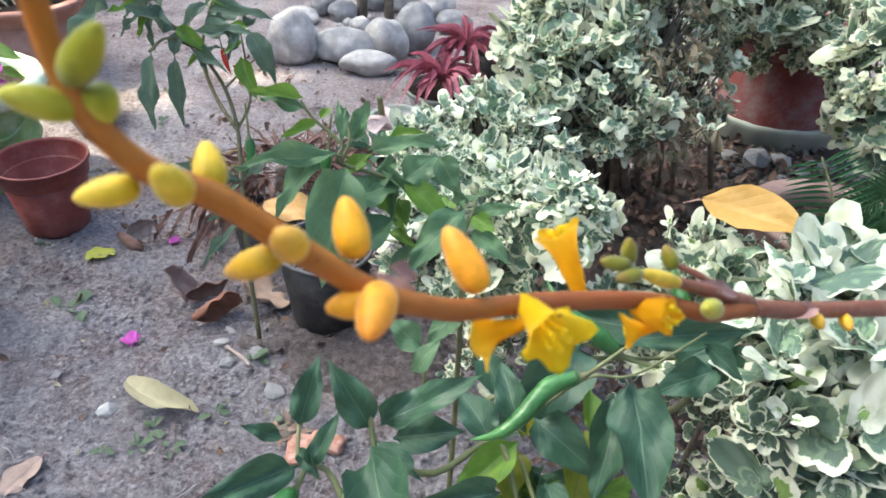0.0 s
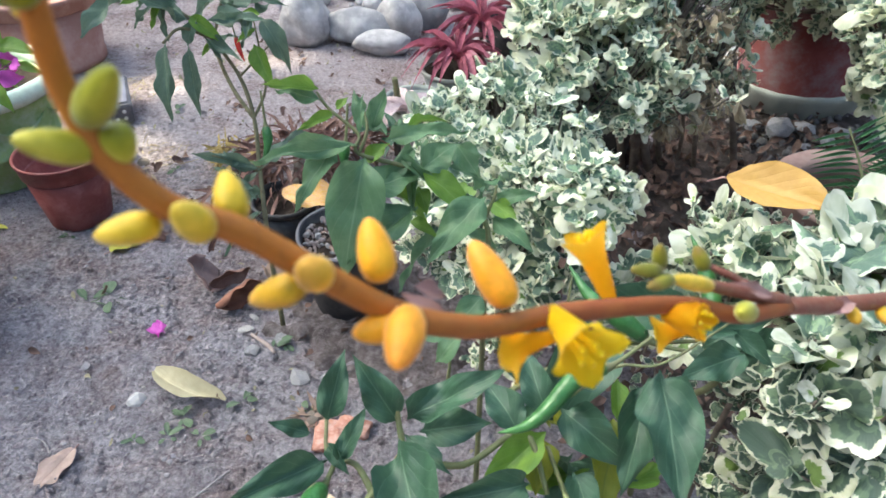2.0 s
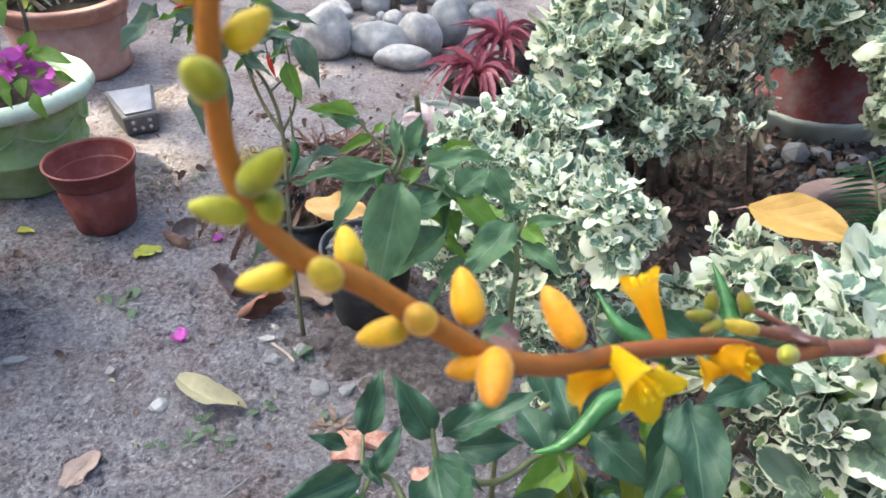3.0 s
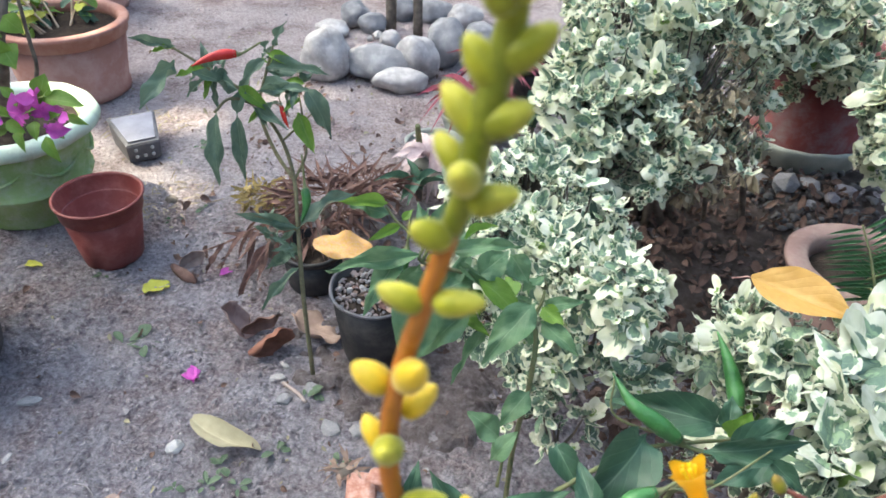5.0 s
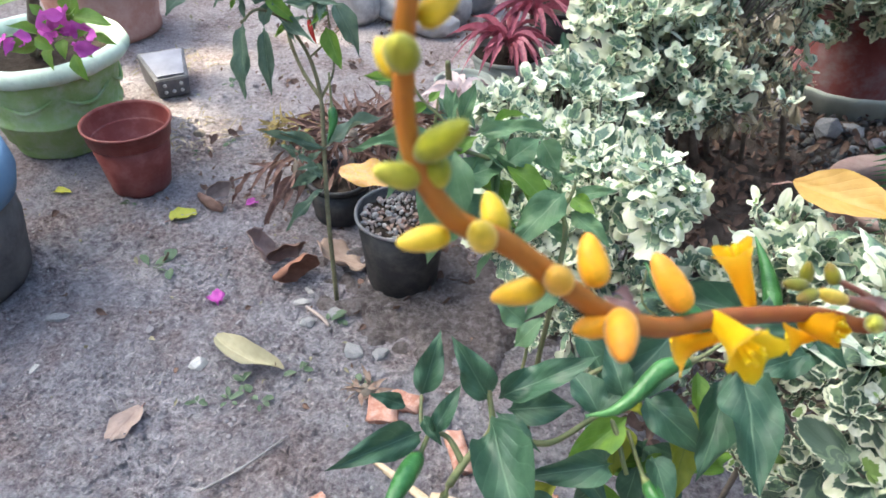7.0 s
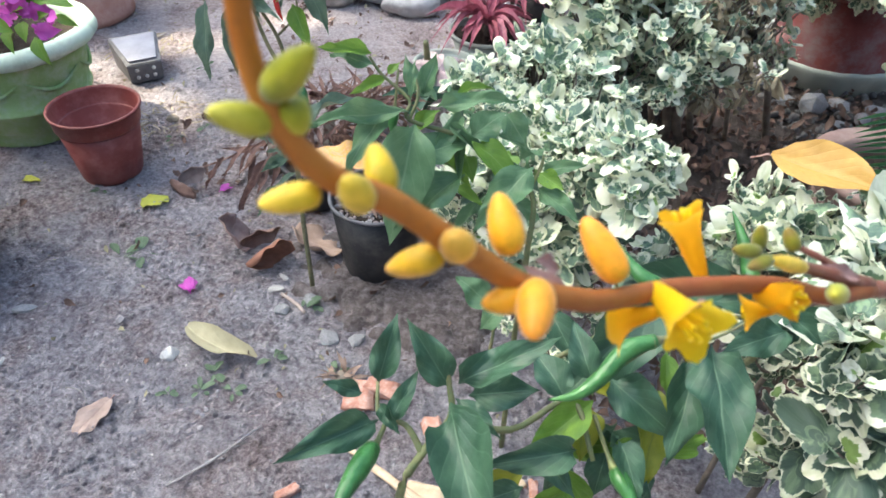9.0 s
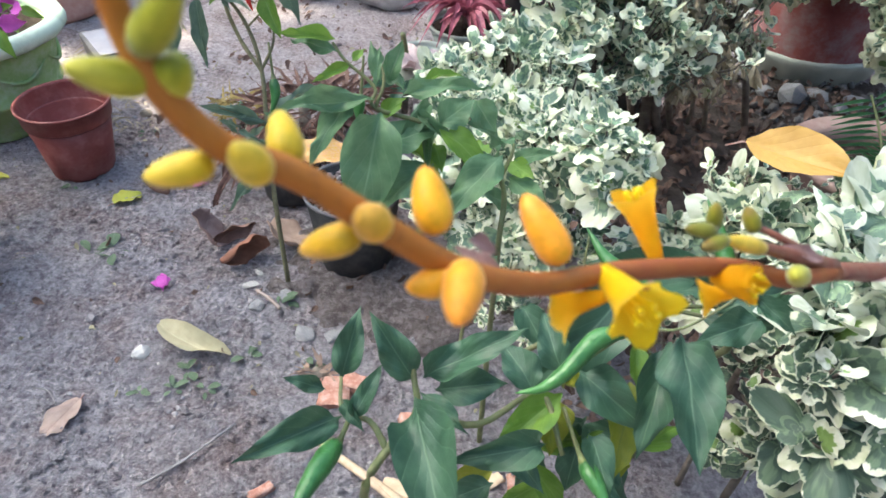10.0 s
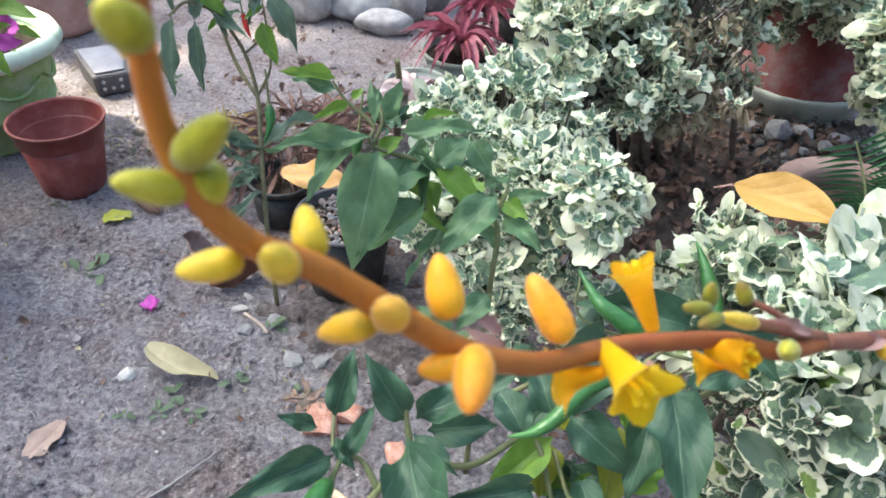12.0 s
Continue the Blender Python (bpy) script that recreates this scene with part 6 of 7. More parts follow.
def strap_rosette(name, label, centre, count, length, width, mat, rise, seed, at=None):
    rng = random.Random(seed)
    pl = thing(name, label, "plant", at=at or (centre[0], centre[1], 0.0))
    if mat.name not in STRAPS:
        STRAPS[mat.name] = [blade_mesh("strap_blade", mat, "strap", d, 0.25, 0.05, k, 10, 3, tw) for k, (d, tw) in enumerate(((0.5, 0.3), (0.8, -0.4), (0.3, 0.6)))]
    for k in range(count):
        a = 2.4 * k + rng.uniform(-0.3, 0.3)
        up = rise * rng.uniform(0.4, 1.5) * (1.4 - k / count)
        d = Vector((math.cos(a), math.sin(a), up)).normalized()
        ln = length * rng.uniform(0.6, 1.1)
        base = Vector(centre) + 0.008 * Vector((math.cos(a), math.sin(a), 0))
        piece("leaf", rng.choice(STRAPS[mat.name]), aimed(base, base + d * ln, width * rng.uniform(0.75, 1.15), (0, 0, 1), rng.uniform(-12, 12)), pl)
    bm = bmesh.new()
    tube(bm, [(centre[0], centre[1], centre[2] - 0.03), (centre[0], centre[1], centre[2] + 0.012)], [0.008, 0.01], 8, 2)
    part("stem", bm, GREY_BARK, pl)
    return rest(pl)


def bowl(at, height, base_r, top_r, mat, label, soil=POT_SOIL):
    pot = thing("small_pot", label, "plant pot", at=at)
    bm = bmesh.new()
    lathe(bm, [(base_r * 0.5, 0), (base_r, 0), (base_r + 0.003, 0.006), (top_r, height - 0.012), (top_r - 0.004, height - 0.014), (base_r - 0.004, 0.01), (0.01, 0.01)], 40, wobble=0.02)
    part("body", bm, mat, pot)
    bm = bmesh.new()
    lathe(bm, [(top_r - 0.004, height - 0.014), (top_r + 0.005, height - 0.012), (top_r + 0.006, height - 0.002), (top_r + 0.002, height), (top_r - 0.004, height - 0.003), (top_r - 0.004, height - 0.014)], 40, wobble=0.02)
    part("rim", bm, mat, pot)
    soil_disc(pot, top_r - 0.005, height - 0.022, soil)
    return pot


P1 = (-0.032, 2.077, 0.0)
bowl(P1, 0.085, 0.085, 0.108, GREY_CEMENT, "shallow grey pot with a worn rim")
strap_rosette("pink_bromeliad", "pink and red striped starry plant with wavy narrow leaves", (-0.033, 2.044, 0.11), 40, 0.155, 0.021, PINK_LEAF, 0.55, 41, (P1[0], P1[1], 0.06))
P2 = (0.128, 2.426, 0.0)
bowl(P2, 0.11, 0.075, 0.10, BLACK_PLASTIC, "black plastic pot behind the pink plants")
strap_rosette("pink_bromeliad", "bright pink starry plant with wavy upright leaves", (0.032, 2.191, 0.15), 36, 0.155, 0.017, PINK_LEAF, 0.7, 42, (P2[0], P2[1], 0.09))
P3 = (-0.139, 1.892, 0.0)
bowl(P3, 0.065, 0.06, 0.080, GREY_CEMENT, "small grey pot holding a pale rosette")
strap_rosette("pale_rosette", "pale pink and white striped rosette with flat leaves", (-0.137, 1.772, 0.075), 18, 0.115, 0.036, PALE_PINK_LEAF, 0.35, 43, (P3[0], P3[1], 0.045))


def cactus_stick(base, top):
    bm = bmesh.new()
    tube(bm, [base, (Vector(base) + Vector(top)) / 2, top], [0.009, 0.009, 0.006], 8, 6, 0.3)
    return tagged(new("cactus_stem", mesh_of(bm, "cactus_stem", GREEN_STEM)), "thin upright green succulent stem", "succulent")


cactus_stick((-0.173, 1.828, 0.05), (-0.177, 1.78, 0.167))
DRY_POT = (-0.356, 1.315, 0.0)
bowl(DRY_POT, 0.10, 0.055, 0.066, BLACK_PLASTIC, "black nursery pot with dried-up plants")
def dry_tangle(centre, count, spread, length, width, mat, label, seed, at=None, fall=0.0):
    """A heap of narrow dead leaves that lie over one another."""
    rng = random.Random(seed)
    pl = thing("dry_plant", label, "dead plant", at=at or (centre[0], centre[1], 0.0))
    if mat.name + "_narrow" not in STRAPS:
        STRAPS[mat.name + "_narrow"] = [blade_mesh("dead_blade", mat, "chili", d, 0.8, 0.10, k + 120, 8, 2, tw * 2, 0.10) for k, (d, tw) in enumerate(((0.35, 0.6), (0.6, -0.7), (0.15, 0.9), (-0.2, 0.5)))]
    for k in range(count):
        a, q = rng.uniform(0, 6.28), math.sqrt(rng.random())
        base = Vector(centre) + Vector((spread[0] * q * math.cos(a), spread[1] * q * math.sin(a), rng.uniform(-0.6, 0.6) * spread[2]))
        c = a + rng.uniform(-1.3, 1.3)
        d = Vector((math.cos(c), math.sin(c), rng.uniform(-0.35, 0.55) - fall)).normalized()
        piece("leaf", rng.choice(STRAPS[mat.name + "_narrow"]), aimed(base, base + d * length * rng.uniform(0.5, 1.15), width * rng.uniform(0.6, 1.3), (0, 0, 1), rng.uniform(-50, 50)), pl)
    bm = bmesh.new()
    tube(bm, [(centre[0], centre[1], -0.005), (centre[0], centre[1], centre[2])], [0.02, 0.012], 8, 2)
    part("stem", bm, GREY_BARK, pl)
    return rest(pl)


dry_tangle((-0.359, 1.47, 0.12), 230, (0.10, 0.085, 0.035), 0.10, 0.012, RUST_LEAF, "heap of narrow rust-brown dead leaves in a pot", 44, (DRY_POT[0], DRY_POT[1], 0.09))
dry_tangle((-0.345, 1.363, 0.115), 60, (0.075, 0.05, 0.015), 0.085, 0.013, RUST_LEAF, "dead brown leaves hanging over the rim of the black pot", 52, (DRY_POT[0], DRY_POT[1], 0.09), 1.3)
dry_tangle((-0.29, 1.609, 0.08), 140, (0.085, 0.06, 0.03), 0.09, 0.011, RUST_LEAF, "low heap of narrow pinkish dead leaves", 45)
dry_tangle((-0.536, 1.582, 0.05), 190, (0.065, 0.05, 0.035), 0.04, 0.011, MOSSY, "mossy yellow-brown clump of small dead leaves", 46)
dry_tangle((-0.472, 1.399, 0.07), 26, (0.05, 0.05, 0.03), 0.12, 0.018, RUST_LEAF, "drooping dark brown dead leaves by the chili", 47, None, 0.7)
dry_tangle((-0.194, 0.817, 0.012), 30, (0.022, 0.018, 0.006), 0.035, 0.009, TAN_LEAF, "small heap of tan shrivelled leaf shreds on the soil", 50)
dry_tangle((-0.80, 1.60, 0.006), 60, (0.11, 0.09, 0.006), 0.05, 0.006, DRY_GRASS, "thin scatter of pale dry grass on the soil", 61)
dry_tangle((-1.03, 1.98, 0.006), 45, (0.12, 0.09, 0.006), 0.05, 0.006, DRY_GRASS, "thin scatter of pale dry grass by the lamp", 62)
strap_rosette("aloe", "small green aloe with pointed leaves", (0.135, 2.011, 0.06), 7, 0.14, 0.03, CHILI_LEAF, 1.3, 48)
strap_rosette("aloe", "small grey-green aloe among the pots", (-0.158, 1.649, 0.05), 8, 0.13, 0.026, CHILI_LEAF, 0.9, 49)

BLACK_POT_AT = (-0.183, 1.115, 0.0)


def gravel_pot(at, height, base_r, top_r):
    """A thin-walled pot with a narrow worn lip, heaped gravel and shreds of dry leaf in it."""
    pot = thing("nursery_pot", "black plastic nursery pot filled with pale gravel", "plant pot", at=at)
    bm = bmesh.new()
    rg = lathe(bm, [(base_r * 0.6, 0.005), (base_r - 0.004, 0.005), (base_r, 0.0), (base_r + 0.002, 0.008), (top_r - 0.002, height - 0.003), (top_r - 0.005, height - 0.003), (base_r - 0.002, 0.012), (0.004, 0.012)], 48, wobble=0.02)
    cap(bm, rg[-1])
    part("body", bm, BLACK_PLASTIC, pot)
    bm = bmesh.new()
    lathe(bm, [(top_r - 0.0015, height - 0.005), (top_r + 0.0015, height - 0.004), (top_r + 0.002, height - 0.001), (top_r, height + 0.001), (top_r - 0.004, height), (top_r - 0.005, height - 0.003), (top_r - 0.0015, height - 0.005)], 48, wobble=0.02)
    part("rim", bm, DUSTY_PLASTIC, pot, "thin scuffed grey lip")
    level = height - 0.017
    soil_disc(pot, top_r - 0.009, level)
    rng = random.Random(8)
    shapes = [lump_mesh("gravel_shape", m, k + 5, 0.8) for k, m in enumerate((PALE_STONE, GRAVEL_PINK, RIVER_STONE, GRAVEL_PINK))]
    for k in range(270):
        a, r = rng.uniform(0, 6.28), (top_r - 0.012) * math.sqrt(rng.random())
        x, y = r * math.cos(a), r * math.sin(a)
        heap = 0.008 * max(0.0, 1 - ((x + 0.025) ** 2 + (y - 0.02) ** 2) / 0.0035)
        size = rng.uniform(0.0025, 0.0075) if x < 0.01 else rng.uniform(0.002, 0.005)
        piece("gravel_piece", rng.choice(shapes), Matrix.Translation((at[0] + x, at[1] + y, level + 0.002 + heap * rng.uniform(0.6, 1.2))) @ Euler((rng.random() * 6, rng.random() * 6, 0)).to_matrix().to_4x4() @ Matrix.Diagonal((size, size * rng.uniform(0.6, 1.0), size * rng.uniform(0.5, 0.8), 1)), pot)
    shred = [blade_mesh("shred", m, "oval", 0.3, 0.4, 0.2, k + 140, 4, 2, 0.6) for k, m in enumerate((TAN_LEAF, RUST_LEAF))]
    for k in range(34):
        a, r = rng.uniform(0, 6.28), 0.055 * math.sqrt(rng.random())
        p = Vector((at[0] + 0.015 + r * math.cos(a), at[1] - 0.008 + r * math.sin(a), level + 0.007))
        b = rng.uniform(0, 6.28)
        piece("leaf_shred", rng.choice(shred), aimed(p, p + Vector((math.cos(b), math.sin(b), rng.uniform(-0.2, 0.3))) * rng.uniform(0.012, 0.024), rng.uniform(0.006, 0.010), (0, 0, 1), rng.uniform(-40, 40)), pot)
    return pot


gravel_pot(BLACK_POT_AT, 0.166, 0.066, 0.088)


# ---- plants in the large pots ----
def bougainvillea():
    c = GREEN_POT_AT
    pl = thing("bougainvillea", "bougainvillea with magenta bracts and bright green leaves", "bougainvillea", at=(c[0], c[1], 0.222))
    stems_on(pl, (([(c[0] - 0.02, c[1], 0.21), (-0.979, 1.382, 0.428), (-0.963, 1.385, 0.498), (-0.93, 1.426, 0.619)], [0.013, 0.012, 0.010, 0.006]),
                  ([(c[0] + 0.02, c[1] - 0.03, 0.21), (-0.946, 1.43, 0.397), (-0.938, 1.435, 0.482), (-0.936, 1.439, 0.593)], [0.005, 0.0045, 0.004, 0.003]),
                  ([(c[0], c[1] - 0.02, 0.22), (-0.929, 1.324, 0.372), (-0.845, 1.289, 0.394), (-0.814, 1.273, 0.374)], [0.004, 0.0035, 0.003, 0.002])), GREY_BARK)
    young = [blade_mesh("bougainvillea_blade", YOUNG_LEAF, "chili", d, 0.25, 0.05, k + 60, 8, 4) for k, d in enumerate((0.15, 0.35))]
    bract = [blade_mesh("magenta_blade", MAGENTA, "chili", d, 0.35, 0.14, k + 70, 8, 4) for k, d in enumerate((0.2, -0.2))]
    leaves_on(pl, (((-0.872, 1.32, 0.414), (-0.857, 1.325, 0.457), 0.05), ((-0.863, 1.312, 0.412), (-0.783, 1.311, 0.41), 0.045), ((-0.915, 1.284, 0.38), (-0.939, 1.236, 0.427), 0.035),
                   ((-0.884, 1.253, 0.379), (-0.878, 1.213, 0.351), 0.032), ((-0.865, 1.269, 0.385), (-0.857, 1.237, 0.365), 0.03), ((-0.839, 1.25, 0.364), (-0.814, 1.218, 0.326), 0.03),
                   ((-0.962, 1.369, 0.458), (-0.968, 1.336, 0.516), 0.07), ((-0.962, 1.382, 0.488), (-0.928, 1.344, 0.465), 0.06)), young, 51, 25)
    leaves_on(pl, (((-0.96, 1.391, 0.508), (-0.961, 1.356, 0.553), 0.06), ((-0.809, 1.286, 0.393), (-0.769, 1.278, 0.379), 0.02), ((-0.971, 1.354, 0.44), (-0.987, 1.293, 0.453), 0.06),
                   ((-0.912, 1.256, 0.375), (-0.947, 1.207, 0.386), 0.04), ((-0.945, 1.39, 0.543), (-0.912, 1.377, 0.516), 0.05)), young, 52, 25)
    leaves_on(pl, (((-0.895, 1.278, 0.39), (-0.899, 1.272, 0.436), 0.038), ((-0.887, 1.274, 0.398), (-0.854, 1.29, 0.435), 0.038), ((-0.871, 1.271, 0.395), (-0.842, 1.278, 0.421), 0.035),
                   ((-0.857, 1.282, 0.397), (-0.816, 1.284, 0.399), 0.032), ((-0.839, 1.256, 0.375), (-0.792, 1.26, 0.374), 0.036), ((-0.899, 1.259, 0.387), (-0.871, 1.252, 0.384), 0.03),
                   ((-0.915, 1.249, 0.391), (-0.932, 1.216, 0.405), 0.03)), bract, 53, 30, (0.2, -0.9, 0.5))
    rng = random.Random(54)
    spots = [Vector(v) for v in ((-0.896, 1.277, 0.391), (-0.866, 1.289, 0.399), (-0.833, 1.258, 0.372), (-0.928, 1.252, 0.389))]
    for k in range(30):
        c0 = rng.choice(spots) + Vector((rng.uniform(-0.03, 0.03), rng.uniform(-0.02, 0.03), rng.uniform(-0.02, 0.03)))
        a = rng.uniform(0, 6.28)
        tip = c0 + Vector((math.cos(a), -0.4 + 0.5 * math.sin(a), rng.uniform(-0.5, 0.9))).normalized() * rng.uniform(0.03, 0.045)
        piece("bract" if k % 3 else "leaf", rng.choice(bract if k % 3 else young), aimed(c0, tip, rng.uniform(0.02, 0.03), (0.2, -0.7, 0.7), rng.uniform(-40, 40)), pl)
    return rest(pl)


bougainvillea()


def leafy_pot_plant():
    rng = random.Random(61)
    c = TERRA_AT
    pl = thing("leafy_plant", "straggly yellow-green plant growing in the terracotta pot", "plant", at=(c[0], c[1], 0.2))
    blades = [blade_mesh("soft_blade", m, "round", 0.3, 0.2, 0.06, k + 80, 7, 4) for k, m in enumerate((YOUNG_LEAF, CHILI_LEAF, LEMON_LEAF))]
    for k in range(9):
        a = rng.uniform(0, 6.28)
        r = rng.uniform(0.01, 0.08)
        p = Vector((c[0] + r * math.cos(a), c[1] + r * math.sin(a), 0.19))
        q = p + Vector((0.12 * math.cos(a), 0.10 * math.sin(a), rng.uniform(0.06, 0.2)))
        stems_on(pl, (([p, p.lerp(q, 0.5) + Vector((0, 0, 0.02)), q], [0.004, 0.003, 0.002]),), DRY_STRAW)
        for j in range(8):
            s = p.lerp(q, rng.uniform(0.35, 1.0))
            b = rng.uniform(0, 6.28)
            piece("leaf", rng.choice(blades), aimed(s, s + Vector((math.cos(b), math.sin(b), rng.uniform(-0.5, 0.5))) * rng.uniform(0.04, 0.07), 0.032, (0, -0.3, 1), rng.uniform(-30, 30)), pl)
    return rest(pl)


leafy_pot_plant()


# ---- clay pot with a cycad by the shrubs ----
CYCAD_AT = (0.675, 1.113, 0.0)
big_pot(CYCAD_AT, 0.30, 0.085, 0.115, DULL_CLAY, "weathered clay pot holding a small cycad", 0.018)


def cycad_frond(points, leaf_len, seed, pl):
    path = spline(points, 8)
    bm = bmesh.new()
    tube(bm, points, [0.003, 0.0025, 0.0015], 6, 8)
    st = part("frond", bm, GREEN_STEM, pl, "stiff feathery cycad frond")
    me = STRAPS.setdefault("cycad", [blade_mesh("leaflet", CYCAD_LEAF, "chili", 0.08, 0.3, 0.0, 3, 5, 2)])[0]
    total = sum((b - a).length for a, b in zip(path, path[1:]))
    gone, due = 0.0, 0.02
    for a, b in zip(path, path[1:]):
        d = (b - a).normalized()
        side = d.cross(Vector((0, -1, 0.3))).normalized()
        gone += (b - a).length
        while due < gone and due < total - 0.004:
            p = b - d * (gone - due)
            ln = leaf_len * (0.45 + 0.65 * math.sin(math.pi * (0.12 + 0.8 * due / total)))
            for s in (-1, 1):
                ob = new("leaflet", me)
                ob.matrix_world = aimed(p, p + (side * s + d * 0.18).normalized() * ln, 0.006, (0, -0.5, 1), 15 * s)
                ob.parent = st
            due += 0.0085


def cycad():
    c = CYCAD_AT
    pl = thing("cycad", "small dark green cycad with stiff feathery fronds", "cycad", at=(c[0], c[1], 0.27))
    root = (c[0], c[1], 0.26)
    cycad_frond([root, (0.66, 0.97, 0.33), (0.582, 0.90, 0.377), (0.564, 0.91, 0.417), (0.553, 0.93, 0.451), (0.537, 0.95, 0.486)], 0.078, 1, pl)
    cycad_frond([root, (0.72, 1.02, 0.40), (0.74, 0.95, 0.47), (0.75, 0.87, 0.49)], 0.07, 2, pl)
    # parts keep their world place
    for ob in pl.children:
        ob.matrix_parent_inverse = Matrix.Translation(-Vector(pl.location))


cycad()


# ---- fallen leaves, petals, stones and bits on the ground ----
def fallen_leaf(base, end, width, mat, label, curl=0.3, fold=0.3, seed=1, lift=0.004, category="leaf", turn=0.0, shape="round", face=(0, 0, 1), wrinkle=0.10, stalk=0.0, bend=0.0):
    me = blade_mesh("fallen_leaf", mat, shape, curl, fold, wrinkle, seed, 14, 8, 0.04, 0.25 if shape == "chili" else 1.0)
    b, e = Vector(base), Vector(end)
    b.z += lift + (ground_z(b.x, b.y) if b.z < 0.01 else 0)
    e.z += lift + (ground_z(e.x, e.y) if e.z < 0.01 else 0)
    ob = piece("fallen_leaf", me, aimed(b, e, width, face, turn))
    if stalk:
        bm = bmesh.new()
        back = (b - e) * stalk
        b = b - Vector((0, 0, 0.0015))
        tube(bm, [b + back * 0.02, b + back * 0.2, b + back * 0.5 + Vector((0, 0, bend * 0.4)), b + back + Vector((0, 0, bend))], [0.0009, 0.0013, 0.001, 0.0012], 6, 4)
        st = new("leaf_stalk", mesh_of(bm, "leaf_stalk", BRACT))
        st.parent = ob
        bpy.context.view_layer.update()
        st.matrix_parent_inverse = ob.matrix_world.inverted()
    return tagged(ob, label, category)


fallen_leaf((0.341, 0.795, 0.497), (0.430, 0.713, 0.503), 0.060, AMBER_LEAF, "large amber dead leaf lying on the variegated shrub", -0.10, 0.35, 4, 0.0, face=(-0.1, -0.5, 0.85), stalk=0.18, bend=-0.012, wrinkle=0.05, shape="pointed")
fallen_leaf((-0.212, 1.25, 0.146), (-0.338, 1.262, 0.150), 0.062, SPOTTED_LEAF, "yellow dying leaf with brown spots over the black pot", 0.02, 0.08, 5, 0.0, shape="oval", face=(0, -0.35, 0.9))
fallen_leaf((-0.554, 0.736, 0.0), (-0.575, 0.663, 0.0), 0.042, PINK_DRY_LEAF, "pinkish dry leaf lying flat on the soil", 0.03, 0.12, 7, shape="oval", stalk=0.12)
fallen_leaf((-0.714, 1.223, 0.0), (-0.673, 1.268, 0.0), 0.045, LEMON_LEAF, "small yellow-green fallen leaf on the soil", 0.1, 0.3, 8, shape="oval", stalk=0.2)
fallen_leaf((-1.027, 1.289, 0.0), (-0.981, 1.295, 0.0), 0.024, LEMON_LEAF, "tiny yellow-green fallen leaf on the soil", 0.1, 0.3, 9)


def curled_leaf(at, length, width, turn, roll, mat, label, seed, lean=0.0, open_side=90.0, bow=0.12):
    """A dry leaf rolled up along its length, with a ragged wavy edge."""
    rng = random.Random(seed)
    bm = bmesh.new()
    uvl = bm.loops.layers.uv.new("UVMap")
    uvs, grid = {}, []
    for i in range(17):
        s = i / 16
        w = width * max(0.10, 1 - (2 * s - 1) ** 2) ** 0.5
        curl = radians(roll) * (0.65 + 0.35 * math.sin(3.1 * s + seed))
        row = []
        for j in range(11):
            u = j / 10 - 0.5
            a, r = u * curl, w / max(curl, 0.3)
            wob = 0.10 * width * noise.noise(Vector((u * 3, s * 4, seed * 3.3))) * (0.5 + 2 * abs(u))
            v = bm.verts.new((r * math.sin(a) + wob, (s - 0.5) * length + 0.15 * wob, -r * math.cos(a) + r + bow * length * (2 * s - 1) ** 2 + wob))
            uvs[v] = (j / 10, s)
            row.append(v)
        grid.append(row)
    for p, q in zip(grid, grid[1:]):
        for j in range(10):
            bm.faces.new((p[j], p[j + 1], q[j + 1], q[j]))
    for f in bm.faces:
        for lp in f.loops:
            lp[uvl].uv = uvs[lp.vert]
    bm.transform(Euler((0, radians(open_side), 0)).to_matrix().to_4x4())
    bm.transform(Euler((radians(lean), 0, radians(turn))).to_matrix().to_4x4())
    low = min(v.co.z for v in bm.verts)
    bmesh.ops.translate(bm, verts=bm.verts[:], vec=(0, 0, -low))
    bmesh.ops.solidify(bm, geom=bm.faces[:], thickness=0.0006)
    ob = new("fallen_leaf", mesh_of(bm, "fallen_leaf", mat))
    ob.location = (at[0], at[1], ground_z(at[0], at[1]) - 0.002)
    return tagged(ob, label, "leaf")


bowed_leaf = fallen_leaf((-0.346, 0.842, 0.0), (-0.482, 0.888, 0.008), 0.047, PALE_DRY_LEAF, "pale yellow-green curled dry leaf lying on the soil", -0.04, 0.24, 6, 0.007, shape="oval", wrinkle=0.05)
for v in bowed_leaf.data.vertices:
    v.co.x = v.co.x * (0.72 + 0.36 * v.co.y) - 0.26 * math.sin(math.pi * v.co.y)
curled_leaf((-0.478, 1.13), 0.085, 0.10, 25, 170, DUSKY_LEAF, "curled dusky brown leaf standing on edge on the soil", 3, 15, 60)
curled_leaf((-0.435, 1.15), 0.085, 0.05, -50, 210, DRY_LEAF, "rolled dark brown leaf on the soil", 5, 10, 80)
curled_leaf((-0.40, 1.095), 0.095, 0.075, -55, 240, RUST_BROWN, "rolled rust-brown leaf on the soil", 8, 12, 100)
curled_leaf((-0.315, 1.14), 0.115, 0.10, 70, 85, TAN_LEAF, "broad wrinkled tan dead leaf beside the black pot", 11, 6, 20)
curled_leaf((-0.652, 1.335), 0.075, 0.045, -35, 130, PINK_DRY_LEAF, "pale crumpled dry leaf on the soil", 14, 8, 70)
curled_leaf((-0.655, 1.283), 0.09, 0.035, 60, 190, DRY_LEAF, "dark shrivelled leaf on the soil", 17, 0, 110)
fallen_leaf((-0.458, 1.353, 0.08), (-0.519, 1.233, 0.0), 0.026, RUST_LEAF, "long drooping brown leaf beside the dried plants", 0.1, 0.5, 15, shape="chili")
